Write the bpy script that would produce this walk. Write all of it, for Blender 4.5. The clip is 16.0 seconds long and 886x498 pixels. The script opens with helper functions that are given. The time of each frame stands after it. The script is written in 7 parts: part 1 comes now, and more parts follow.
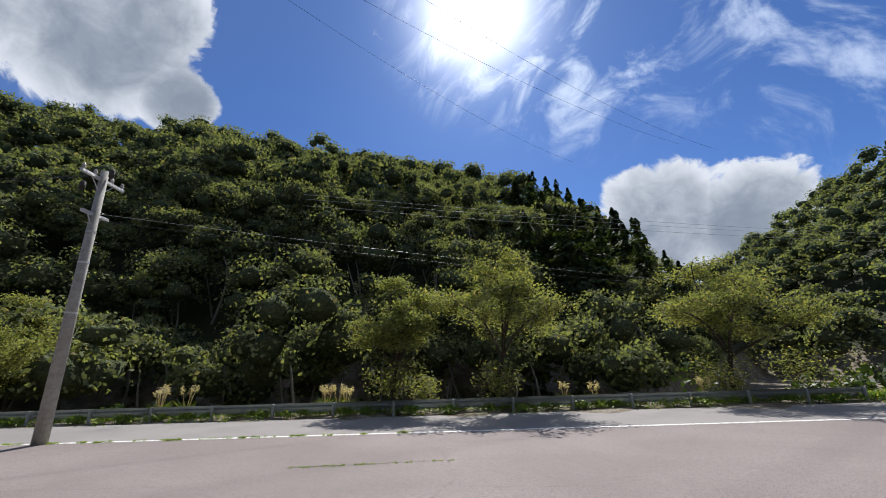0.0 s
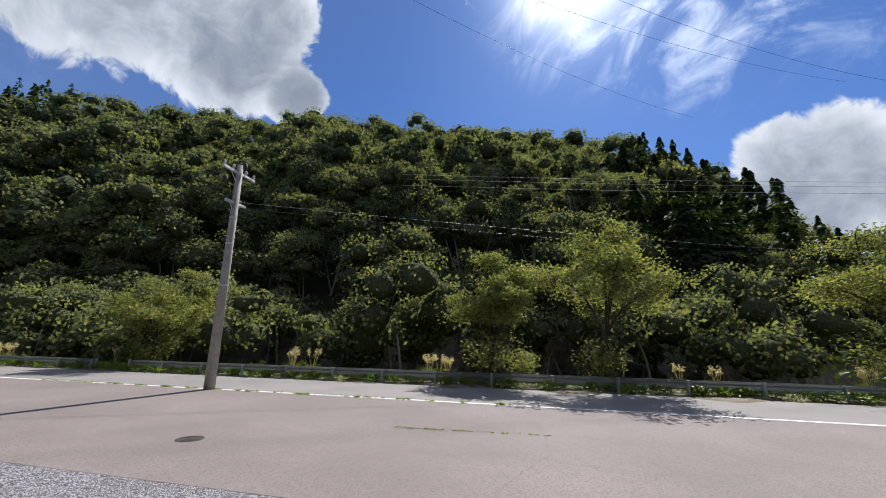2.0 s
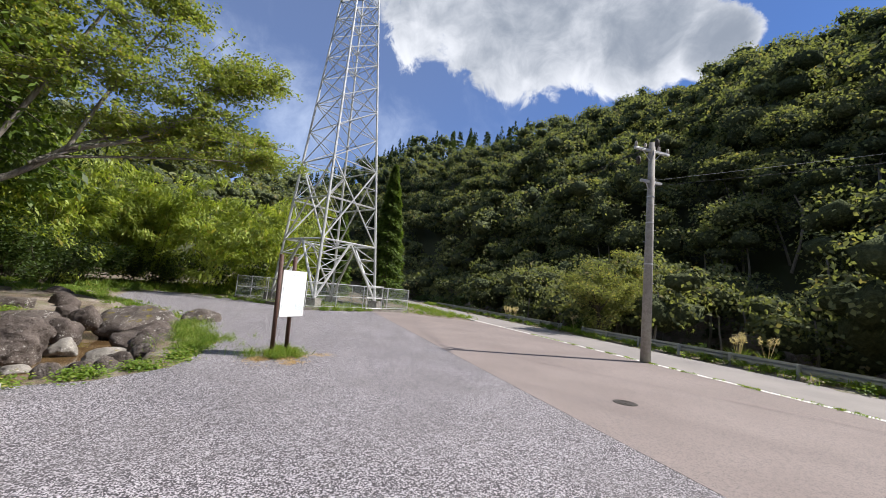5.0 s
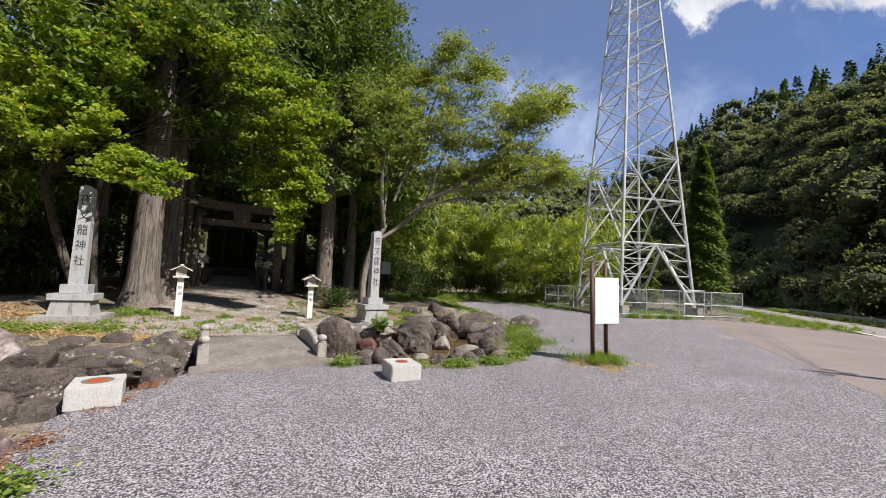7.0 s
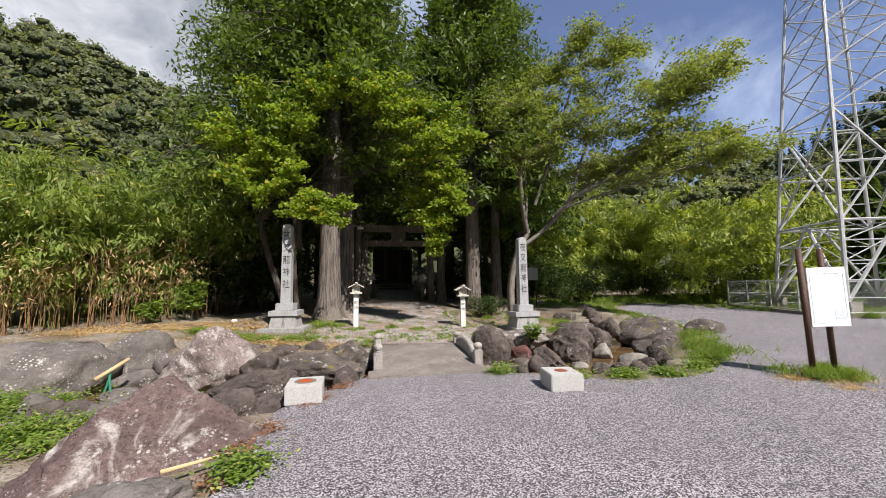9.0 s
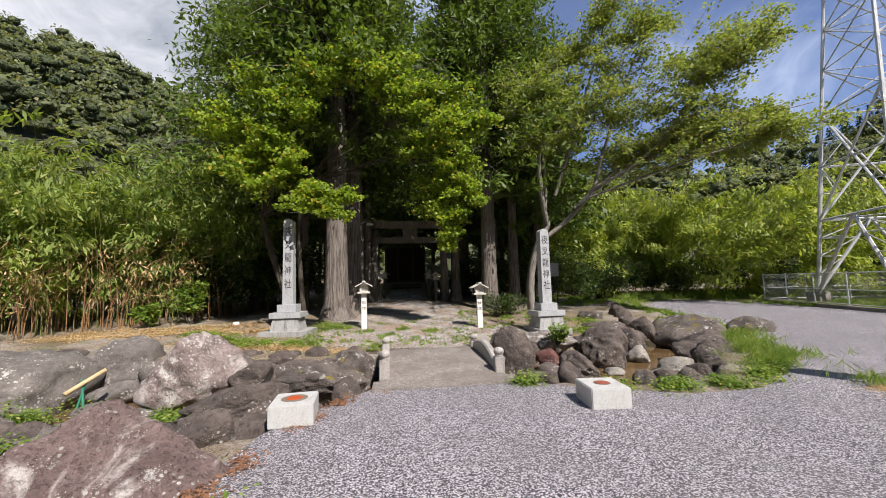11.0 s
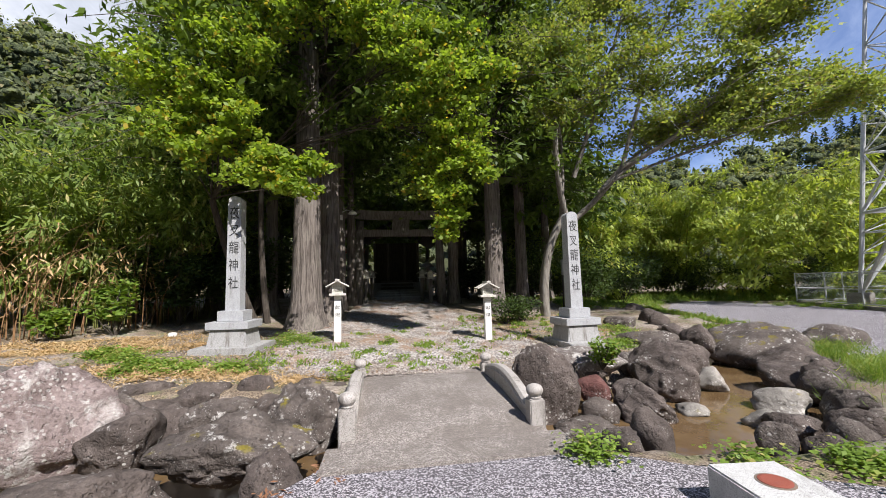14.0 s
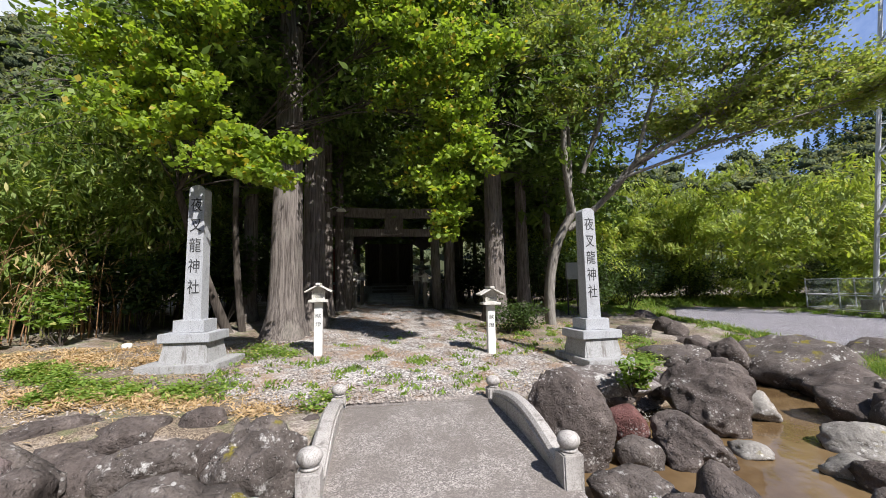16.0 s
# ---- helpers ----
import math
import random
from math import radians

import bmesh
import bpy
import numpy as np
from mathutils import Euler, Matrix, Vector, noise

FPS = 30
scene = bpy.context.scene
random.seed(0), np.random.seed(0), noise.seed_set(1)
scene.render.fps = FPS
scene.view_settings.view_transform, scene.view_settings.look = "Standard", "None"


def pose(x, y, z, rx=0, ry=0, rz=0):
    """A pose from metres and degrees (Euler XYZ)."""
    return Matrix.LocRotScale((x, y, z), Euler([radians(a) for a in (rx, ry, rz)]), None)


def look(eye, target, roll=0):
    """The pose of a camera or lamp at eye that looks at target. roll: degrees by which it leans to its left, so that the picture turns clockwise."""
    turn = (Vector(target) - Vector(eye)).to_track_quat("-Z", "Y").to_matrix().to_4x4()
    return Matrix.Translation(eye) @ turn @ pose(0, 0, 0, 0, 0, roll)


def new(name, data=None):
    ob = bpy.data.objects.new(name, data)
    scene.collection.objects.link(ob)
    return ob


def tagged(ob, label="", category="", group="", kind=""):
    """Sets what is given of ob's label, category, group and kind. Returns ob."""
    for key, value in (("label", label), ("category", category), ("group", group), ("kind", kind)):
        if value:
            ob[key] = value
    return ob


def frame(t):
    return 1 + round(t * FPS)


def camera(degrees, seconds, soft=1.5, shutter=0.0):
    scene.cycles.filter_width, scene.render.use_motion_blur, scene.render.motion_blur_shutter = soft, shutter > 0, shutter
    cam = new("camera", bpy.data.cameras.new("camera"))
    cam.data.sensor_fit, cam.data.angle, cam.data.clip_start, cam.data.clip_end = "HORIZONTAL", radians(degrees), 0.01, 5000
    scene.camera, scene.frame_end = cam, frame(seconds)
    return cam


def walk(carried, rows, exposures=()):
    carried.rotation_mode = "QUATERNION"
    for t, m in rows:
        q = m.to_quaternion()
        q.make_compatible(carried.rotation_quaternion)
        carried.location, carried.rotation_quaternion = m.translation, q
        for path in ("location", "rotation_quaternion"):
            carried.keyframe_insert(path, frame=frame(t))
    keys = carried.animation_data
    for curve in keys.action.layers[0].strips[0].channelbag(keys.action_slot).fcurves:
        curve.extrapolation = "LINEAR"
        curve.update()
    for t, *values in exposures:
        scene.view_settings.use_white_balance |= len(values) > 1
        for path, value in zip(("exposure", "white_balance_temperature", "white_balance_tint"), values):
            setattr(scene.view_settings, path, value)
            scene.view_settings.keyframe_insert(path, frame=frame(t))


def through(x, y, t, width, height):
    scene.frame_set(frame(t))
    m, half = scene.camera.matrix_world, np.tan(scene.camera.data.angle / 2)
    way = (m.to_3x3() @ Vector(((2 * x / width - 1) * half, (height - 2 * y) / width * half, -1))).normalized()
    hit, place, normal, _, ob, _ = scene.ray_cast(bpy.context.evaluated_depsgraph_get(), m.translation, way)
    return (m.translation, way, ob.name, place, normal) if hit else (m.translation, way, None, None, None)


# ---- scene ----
cam = camera(97.3, 16.0, soft=0.9)
PATH = [
    (0, (-0.565, -7.833, 1.625), (0.519, -9.414, 2.193), -1.6),
    (0.5, (-0.574, -7.839, 1.625), (0.552, -9.398, 2.173), -1.1),
    (1, (-0.590, -7.855, 1.630), (0.621, -9.360, 2.148), -0.5),
    (1.5, (-0.615, -7.878, 1.641), (0.719, -9.289, 2.122), 0.2),
    (2, (-0.645, -7.905, 1.647), (0.832, -9.177, 2.093), 0.9),
    (2.5, (-0.664, -7.936, 1.658), (0.963, -9.025, 2.067), 1.8),
    (3, (-0.701, -7.981, 1.658), (1.071, -8.831, 2.026), 2.8),
    (3.5, (-0.714, -8.023, 1.664), (1.177, -8.584, 1.993), 3.8),
    (4, (-0.726, -8.064, 1.653), (1.241, -8.278, 1.940), 4.4),
    (4.5, (-0.747, -8.125, 1.658), (1.227, -7.936, 1.911), 4.9),
    (5, (-0.761, -8.166, 1.658), (1.133, -7.561, 1.880), 5.2),
    (7.3, (-1.036, -8.019, 1.636), (-0.164, -6.227, 1.795), 1.9),
    (7.5, (-1.041, -8.013, 1.636), (-0.260, -6.178, 1.799), 1.4),
    (8, (-1.052, -8.001, 1.641), (-0.474, -6.094, 1.814), 0.4),
    (8.5, (-1.050, -7.985, 1.637), (-0.620, -6.040, 1.816), -0.4),
    (9, (-1.043, -7.959, 1.630), (-0.705, -5.996, 1.810), -0.7),
    (9.5, (-1.011, -7.893, 1.620), (-0.738, -5.920, 1.801), -1.0),
    (12, (-0.803, -6.062, 1.595), (-0.535, -4.088, 1.767), -1.6),
    (12.5, (-0.781, -5.630, 1.597), (-0.510, -3.657, 1.776), -1.4),
    (13, (-0.711, -5.164, 1.596), (-0.440, -3.191, 1.782), -1.3),
    (13.5, (-0.663, -4.729, 1.570), (-0.378, -2.757, 1.755), -1.3),
    (14, (-0.603, -4.322, 1.562), (-0.307, -2.353, 1.739), -1.5),
    (14.5, (-0.558, -3.966, 1.594), (-0.246, -1.999, 1.775), -1.7),
    (15, (-0.555, -3.603, 1.601), (-0.226, -1.639, 1.792), -1.7),
    (15.5, (-0.530, -3.361, 1.615), (-0.196, -1.398, 1.806), -1.4),
    (16, (-0.503, -3.189, 1.631), (-0.177, -1.224, 1.818), -1.1),
]
EXPOSURES = [(0, 0.42, 6200, 10), (1.5, 0.46, 6200, 10), (3, 0.62, 6250, 10), (4.5, 0.70, 6400, 10.5), (5.2, 0.72, 6500, 11), (7.3, 0.66, 6600, 11.5), (9, 0.66, 6600, 12.5), (12, 0.76, 6500, 12.5), (14, 0.84, 6300, 12.5), (16, 0.88, 6150, 12)]
walk(cam, [(t, look(eye, target, roll)) for t, eye, target, roll in PATH], EXPOSURES)

# ---- light ----
SUN_AZ, SUN_EL = 153.0, 48.0


def toward(az, el):
    """The unit vector to a compass bearing (clockwise from +Y) and a height, in degrees."""
    a, e = radians(az), radians(el)
    return Vector((math.sin(a) * math.cos(e), math.cos(a) * math.cos(e), math.sin(e)))


sun = new("sun", bpy.data.lights.new("sun", "SUN"))
sun.data.energy, sun.data.angle, sun.data.color = 5.0, radians(0.53), (1.0, 0.95, 0.87)
sun.matrix_basis = look((0, 0, 60), Vector((0, 0, 60)) - toward(SUN_AZ, SUN_EL))

world = bpy.data.worlds.new("world")
scene.world = world
world.use_nodes = True


class Nodes:
    """A thin wrapper that links nodes as they are made."""

    def __init__(self, tree):
        self.tree = tree
        tree.nodes.clear()

    def put(self, socket, value):
        if hasattr(value, "is_linked"):
            self.tree.links.new(value, socket)
        elif value is not None:
            if socket.type == "RGBA" and not isinstance(value, (int, float)):
                socket.default_value = (*value[:3], 1.0)
            else:
                socket.default_value = value

    def add(self, kind, out=0, props=None, **ins):
        n = self.tree.nodes.new(kind)
        for k, v in (props or {}).items():
            setattr(n, k, v)
        for k, v in ins.items():
            key = int(k[1:]) if k[0] == "i" and k[1:].isdigit() else k.replace("_", " ")
            self.put(n.inputs[key], v)
        return n.outputs[out]

    def math(self, op, a, b=0.0, c=0.0, clamp=False):
        return self.add("ShaderNodeMath", 0, {"operation": op, "use_clamp": clamp}, i0=a, i1=b, i2=c)

    def step(self, v, lo, hi, a=0.0, b=1.0):
        return self.add("ShaderNodeMapRange", 0, {"interpolation_type": "SMOOTHSTEP"}, i0=v, i1=lo, i2=hi, i3=a, i4=b)

    def mix(self, f, a, b):
        n = self.tree.nodes.new("ShaderNodeMix")
        n.data_type = "RGBA"
        self.put(n.inputs[0], f), self.put(n.inputs[6], a), self.put(n.inputs[7], b)
        return n.outputs[2]

    def noise(self, vec, scale, detail=4.0, rough=0.55, lump=0.0):
        return self.add("ShaderNodeTexNoise", 0, None, Vector=vec, Scale=scale, Detail=detail, Roughness=rough, Distortion=lump)

    def scaled(self, vec, s):
        return self.add("ShaderNodeVectorMath", 0, {"operation": "MULTIPLY"}, i0=vec, i1=s)


def build_sky():
    k = Nodes(world.node_tree)
    way = k.add("ShaderNodeTexCoord", 0)
    sky = k.add("ShaderNodeTexSky", 0, {"sky_type": "NISHITA", "sun_disc": False, "sun_elevation": radians(SUN_EL), "sun_rotation": radians(SUN_AZ), "dust_density": 0.4, "ozone_density": 2.2, "altitude": 500.0})
    blue = k.scaled(sky, (0.036, 0.050, 0.074))

    def near(az, el, wide):
        # a soft round place in the sky
        d = k.add("ShaderNodeVectorMath", 1, {"operation": "DOT_PRODUCT"}, i0=way, i1=toward(az, el))
        return k.step(d, math.cos(radians(wide)), math.cos(radians(wide * 0.1)))

    # the outline of heaped cloud is broken up at several scales
    bent = k.add("ShaderNodeVectorMath", 0, {"operation": "ADD"}, i0=way, i1=k.add("ShaderNodeVectorMath", 0, {"operation": "SCALE"}, i0=k.add("ShaderNodeTexNoise", 1, None, Vector=way, Scale=4.0, Detail=3.0), Scale=0.22))
    rough = k.noise(bent, 3.6, 10.0, 0.60)
    fine = k.noise(bent, 13.0, 8.0, 0.62)
    lump = k.math("ADD", k.math("MULTIPLY", k.math("SUBTRACT", rough, 0.5), 2.6), k.math("MULTIPLY", k.math("SUBTRACT", fine, 0.5), 1.0))
    # heaped clouds over the ridge and over the gap of the valley
    heap = None
    for az, el, wide in ((97, 38, 15), (82, 39, 17), (68, 45, 18), (107, 32, 6), (88, 51, 18), (176, 17, 11), (186, 15, 10), (-30, 40, 27), (-12, 56, 20), (218, 36, 22), (255, 34, 24), (300, 42, 24)):
        m = near(az, el, wide)
        heap = m if heap is None else k.math("MAXIMUM", heap, m)
    body = k.math("ADD", heap, lump)
    cover = k.step(body, 0.42, 0.66)
    inside = k.math("ADD", k.math("MULTIPLY", heap, 0.8), k.math("MULTIPLY", k.noise(bent, 5.5, 7.0, 0.6), 1.5))
    shade = k.step(inside, 0.95, 1.75)
    white = k.mix(shade, (0.60, 0.62, 0.66), (0.20, 0.23, 0.28))
    # thin ice cloud combed out below the sun
    comb = k.scaled(way, (2.2, 5.0, 1.1))
    wisps = k.noise(comb, 3.4, 9.0, 0.62, 0.6)
    veil = k.math("MAXIMUM", near(157, 47, 17), k.math("MAXIMUM", near(170, 42, 17), k.math("MULTIPLY", near(205, 38, 28), 0.75)))
    thin = k.math("MULTIPLY", k.step(wisps, 0.44, 0.70), veil)
    thin = k.math("ADD", thin, k.math("MULTIPLY", k.step(wisps, 0.62, 0.85), 0.15), clamp=True)
    haze = k.math("MULTIPLY", k.step(k.noise(bent, 2.6, 8.0, 0.6), 0.42, 0.72), k.math("MAXIMUM", near(50, 34, 40), near(20, 40, 35)))
    thin = k.math("MAXIMUM", thin, k.math("ADD", k.math("MULTIPLY", haze, 0.58), k.math("MULTIPLY", near(25, 40, 75), 0.13)))
    glare = k.add("ShaderNodeVectorMath", 1, {"operation": "DOT_PRODUCT"}, i0=way, i1=toward(SUN_AZ, SUN_EL))
    glare = k.math("POWER", k.math("MAXIMUM", glare, 0.0), 180.0)
    sky1 = k.mix(k.math("MULTIPLY", thin, 0.85), blue, (0.60, 0.68, 0.82))
    sky2 = k.mix(cover, sky1, white)
    sky3 = k.add("ShaderNodeVectorMath", 0, {"operation": "ADD"}, i0=sky2, i1=k.add("ShaderNodeVectorMath", 0, {"operation": "SCALE"}, i0=(1.5, 1.45, 1.35), Scale=glare))
    back = k.add("ShaderNodeBackground", 0, None, Color=sky3, Strength=1.0)
    k.tree.links.new(back, k.tree.nodes.new("ShaderNodeOutputWorld").inputs[0])


build_sky()

# ---- materials ----


def material(name, paint, rough=0.8, metal=0.0, bump=None, gloss=0.3):
    """paint(k, place) gives a colour, or (colour, height, roughness)."""
    m = bpy.data.materials.new(name)
    m.use_nodes = True
    k = Nodes(m.node_tree)
    place = k.add("ShaderNodeTexCoord", 3)
    got = paint(k, place)
    colour, height, r = got if isinstance(got, tuple) and len(got) == 3 and not isinstance(got[0], float) else (got, None, None)
    p = m.node_tree.nodes.new("ShaderNodeBsdfPrincipled")
    k.put(p.inputs["Base Color"], colour)
    k.put(p.inputs["Roughness"], rough if r is None else r)
    k.put(p.inputs["Metallic"], metal)
    k.put(p.inputs["Specular IOR Level"], gloss)
    if height is not None:
        b = k.add("ShaderNodeBump", 0, None, Height=height, Strength=(bump or (0.5, 0.02))[0], Distance=(bump or (0.5, 0.02))[1])
        k.put(p.inputs["Normal"], b)
    k.tree.links.new(p.outputs[0], m.node_tree.nodes.new("ShaderNodeOutputMaterial").inputs[0])
    return m


def cells(k, place, scale):
    """A random value for each small grain."""
    c = k.add("ShaderNodeTexVoronoi", 1, None, Vector=place, Scale=scale)
    return k.add("ShaderNodeSeparateColor", 0, None, Color=c)


def leaf_material(name, dark, light, tip=None, through=0.45, rough=0.5, patch=0.35, gloss=0.25):
    m = bpy.data.materials.new(name)
    m.use_nodes = True
    k = Nodes(m.node_tree)
    island = k.add("ShaderNodeNewGeometry", 8)
    place = k.add("ShaderNodeTexCoord", 3)
    big = k.noise(place, patch, 3.0)
    f = k.math("ADD", k.math("MULTIPLY", island, 0.65), k.math("MULTIPLY", k.step(big, 0.3, 0.7), 0.45), clamp=True)
    colour = k.mix(f, dark, light)
    if tip:
        colour = k.mix(k.step(island, 0.90, 0.97), colour, tip)
    p = m.node_tree.nodes.new("ShaderNodeBsdfPrincipled")
    k.put(p.inputs["Base Color"], colour)
    p.inputs["Roughness"].default_value = rough
    p.inputs["Specular IOR Level"].default_value = gloss
    t = k.add("ShaderNodeBsdfTranslucent", 0, None, Color=k.scaled(colour, (1.5, 1.5, 0.6)))
    mixed = k.add("ShaderNodeMixShader", 0, None, Fac=through, i1=p.outputs[0], i2=t)
    k.tree.links.new(mixed, m.node_tree.nodes.new("ShaderNodeOutputMaterial").inputs[0])
    return m


def coarse_asphalt(k, p):
    g = cells(k, p, 92.0)
    patch = k.noise(p, 0.6, 4.0)
    stain = k.step(k.noise(p, 1.7, 5.0), 0.60, 0.78)
    base = k.mix(k.step(g, 0.35, 0.95), (0.036, 0.033, 0.039), (0.52, 0.49, 0.525))
    base = k.mix(k.step(patch, 0.35, 0.65), base, k.mix(0.35, base, (0.13, 0.12, 0.125)))
    base = k.mix(k.math("MULTIPLY", stain, 0.35), base, (0.10, 0.085, 0.075))
    return base, g, 0.85


def smooth_asphalt(k, p):
    g = cells(k, p, 75.0)
    patch = k.noise(p, 0.35, 5.0, 0.6)
    streak = k.noise(k.scaled(p, (0.25, 0.8, 1.0)), 1.2, 4.0)
    base = k.mix(k.step(patch, 0.3, 0.7), (0.205, 0.168, 0.158), (0.255, 0.212, 0.20))
    base = k.mix(k.math("MULTIPLY", k.step(streak, 0.55, 0.75), 0.12), base, (0.19, 0.175, 0.17))
    base = k.mix(k.step(g, 0.45, 1.0, 0.0, 0.75), base, (0.11, 0.10, 0.10))
    return base, g, 0.85


def road_asphalt(k, p):
    g = cells(k, p, 150.0)
    patch = k.noise(p, 0.5, 5.0, 0.6)
    base = k.mix(k.step(patch, 0.3, 0.7), (0.215, 0.198, 0.19), (0.265, 0.242, 0.23))
    base = k.mix(k.math("MULTIPLY", g, 0.3), base, (0.18, 0.17, 0.165))
    return base, g, 0.85


def worn_line(k, p):
    w = k.step(k.noise(p, 9.0, 6.0, 0.7), 0.47, 0.62)
    return k.mix(w, (0.72, 0.71, 0.68), (0.28, 0.26, 0.25)), None, 0.7


def ground_paint(k, p):
    big = k.noise(p, 0.9, 5.0, 0.6)
    fine = k.noise(p, 14.0, 5.0, 0.7)
    g = cells(k, p, 42.0)
    bits = k.add("ShaderNodeTexVoronoi", 1, {"feature": "F1"}, Vector=k.scaled(p, (1.0, 1.5, 1.0)), Scale=70.0)
    bit = k.add("ShaderNodeSeparateColor", 0, None, Color=bits)
    soil = k.mix(k.step(bit, 0.2, 0.9), (0.06, 0.044, 0.032), (0.31, 0.25, 0.18))
    soil = k.mix(k.math("MULTIPLY", fine, 0.6), soil, (0.12, 0.085, 0.06))
    gravel = k.mix(g, (0.13, 0.105, 0.085), (0.36, 0.31, 0.27))
    mixed = k.mix(k.step(big, 0.38, 0.55), gravel, soil)
    green = k.step(k.math("ADD", k.noise(p, 2.4, 5.0, 0.65), 0.0), 0.50, 0.62)
    mixed = k.mix(k.math("MULTIPLY", green, 0.45), mixed, k.mix(fine, (0.06, 0.09, 0.025), (0.15, 0.18, 0.06)))
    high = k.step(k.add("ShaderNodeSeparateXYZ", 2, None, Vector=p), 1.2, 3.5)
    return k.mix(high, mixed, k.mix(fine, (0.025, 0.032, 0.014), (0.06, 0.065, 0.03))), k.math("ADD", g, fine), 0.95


def gravel_paint(k, p):
    g = cells(k, p, 34.0)
    big = k.noise(p, 1.3, 5.0, 0.6)
    fine = k.noise(p, 20.0, 4.0, 0.7)
    stone = k.mix(g, (0.075, 0.065, 0.06), (0.50, 0.47, 0.44))
    duff = k.mix(fine, (0.13, 0.075, 0.045), (0.30, 0.20, 0.12))
    return k.mix(k.step(big, 0.46, 0.64, 0.0, 0.85), stone, duff), g, 0.95


def rock_paint(dark, light, lichen, moss, vein=0.0):
    def paint(k, p):
        big = k.noise(p, 1.6, 6.0, 0.6, 0.4)
        fine = k.noise(p, 11.0, 7.0, 0.68)
        pits = k.step(k.noise(p, 26.0, 3.0, 0.6), 0.30, 0.46)
        c = k.mix(k.step(big, 0.3, 0.7), dark, light)
        c = k.mix(k.step(fine, 0.35, 0.7, 0.0, 0.7), c, k.scaled(c, (0.55, 0.53, 0.52)))
        spot = k.math("MULTIPLY", k.step(k.add("ShaderNodeTexVoronoi", 0, None, Vector=p, Scale=17.0), 0.34, 0.20), k.step(k.noise(p, 2.3, 4.0), 0.58 - lichen * 0.2, 0.72 - lichen * 0.2))
        patch = k.step(k.noise(p, 5.0, 8.0, 0.72), 0.66 - lichen * 0.16, 0.74 - lichen * 0.14)
        c = k.mix(k.math("MULTIPLY", k.math("MAXIMUM", spot, patch), 0.85), c, (0.55, 0.53, 0.50))
        if vein:
            run = k.noise(k.scaled(p, (1.0, 0.45, 0.8)), 1.5, 8.0, 0.62, 1.2)
            c = k.mix(k.step(run, 0.49, 0.60, 0.0, vein), c, k.mix(fine, (0.36, 0.32, 0.30), (0.68, 0.64, 0.61)))
        if moss:
            up = k.add("ShaderNodeSeparateXYZ", 2, None, Vector=k.add("ShaderNodeNewGeometry", 1))
            m = k.math("MULTIPLY", k.step(up, 0.55, 0.9), k.step(k.noise(p, 3.4, 5.0), 0.66 - moss * 0.1, 0.72 - moss * 0.1))
            c = k.mix(m, c, k.mix(fine, (0.10, 0.08, 0.012), (0.30, 0.25, 0.04)))
        fleck = k.math("MULTIPLY", k.step(k.add("ShaderNodeTexVoronoi", 0, None, Vector=p, Scale=48.0), 0.30, 0.16), k.step(k.noise(p, 4.0, 5.0, 0.7), 0.50, 0.62))
        c = k.mix(k.math("MULTIPLY", fleck, 0.8), c, (0.50, 0.48, 0.45))
        c = k.mix(k.step(k.noise(p, 60.0, 3.0, 0.7), 0.35, 0.65, 0.0, 0.5), c, k.scaled(c, (0.5, 0.48, 0.47)))
        h = k.math("ADD", k.math("MULTIPLY", fine, 1.0), k.math("ADD", k.math("MULTIPLY", pits, 0.6), k.math("MULTIPLY", k.noise(p, 45.0, 4.0, 0.7), 0.5)))
        return c, h, 0.8
    return paint


def granite_paint(base, speck, stain):
    def paint(k, p):
        g = cells(k, p, 230.0)
        c = k.mix(k.step(g, 0.55, 0.95), base, speck)
        w = k.noise(k.scaled(p, (5.0, 5.0, 1.0)), 1.6, 6.0, 0.7)
        c = k.mix(k.step(w, 0.50, 0.70, 0.0, stain), c, (0.13, 0.115, 0.10))
        return c, g, 0.55
    return paint


def concrete_paint(base, dirt):
    def paint(k, p):
        big = k.noise(p, 1.4, 6.0, 0.65)
        fine = k.noise(p, 34.0, 5.0, 0.7)
        c = k.mix(k.step(fine, 0.3, 0.7, 0.0, 0.5), base, k.scaled(k.mix(0.0, base, base), (0.6, 0.58, 0.56)))
        c = k.mix(k.step(big, 0.40, 0.66, 0.0, dirt), c, (0.115, 0.092, 0.08))
        blot = k.noise(p, 7.0, 6.0, 0.75)
        c = k.mix(k.step(blot, 0.45, 0.60, 0.0, dirt), c, (0.095, 0.078, 0.07))
        return c, fine, 0.9
    return paint


def wood_paint(dark, light):
    def paint(k, p):
        grain = k.noise(k.scaled(p, (14.0, 14.0, 1.1)), 2.0, 5.0, 0.6, 0.8)
        big = k.noise(p, 1.5, 4.0)
        c = k.mix(k.step(grain, 0.35, 0.65), dark, light)
        return k.mix(k.step(big, 0.5, 0.75, 0.0, 0.5), c, k.scaled(c, (0.6, 0.6, 0.58))), grain, 0.85
    return paint


def bark_paint(dark, light):
    def paint(k, p):
        strip = k.noise(k.scaled(p, (16.0, 16.0, 0.9)), 1.6, 7.0, 0.68, 0.4)
        patch = k.noise(p, 1.4, 5.0)
        c = k.mix(k.step(strip, 0.34, 0.66), dark, light)
        c = k.mix(k.step(patch, 0.5, 0.7, 0.0, 0.55), c, (0.22, 0.20, 0.17))
        return c, strip, 0.95
    return paint


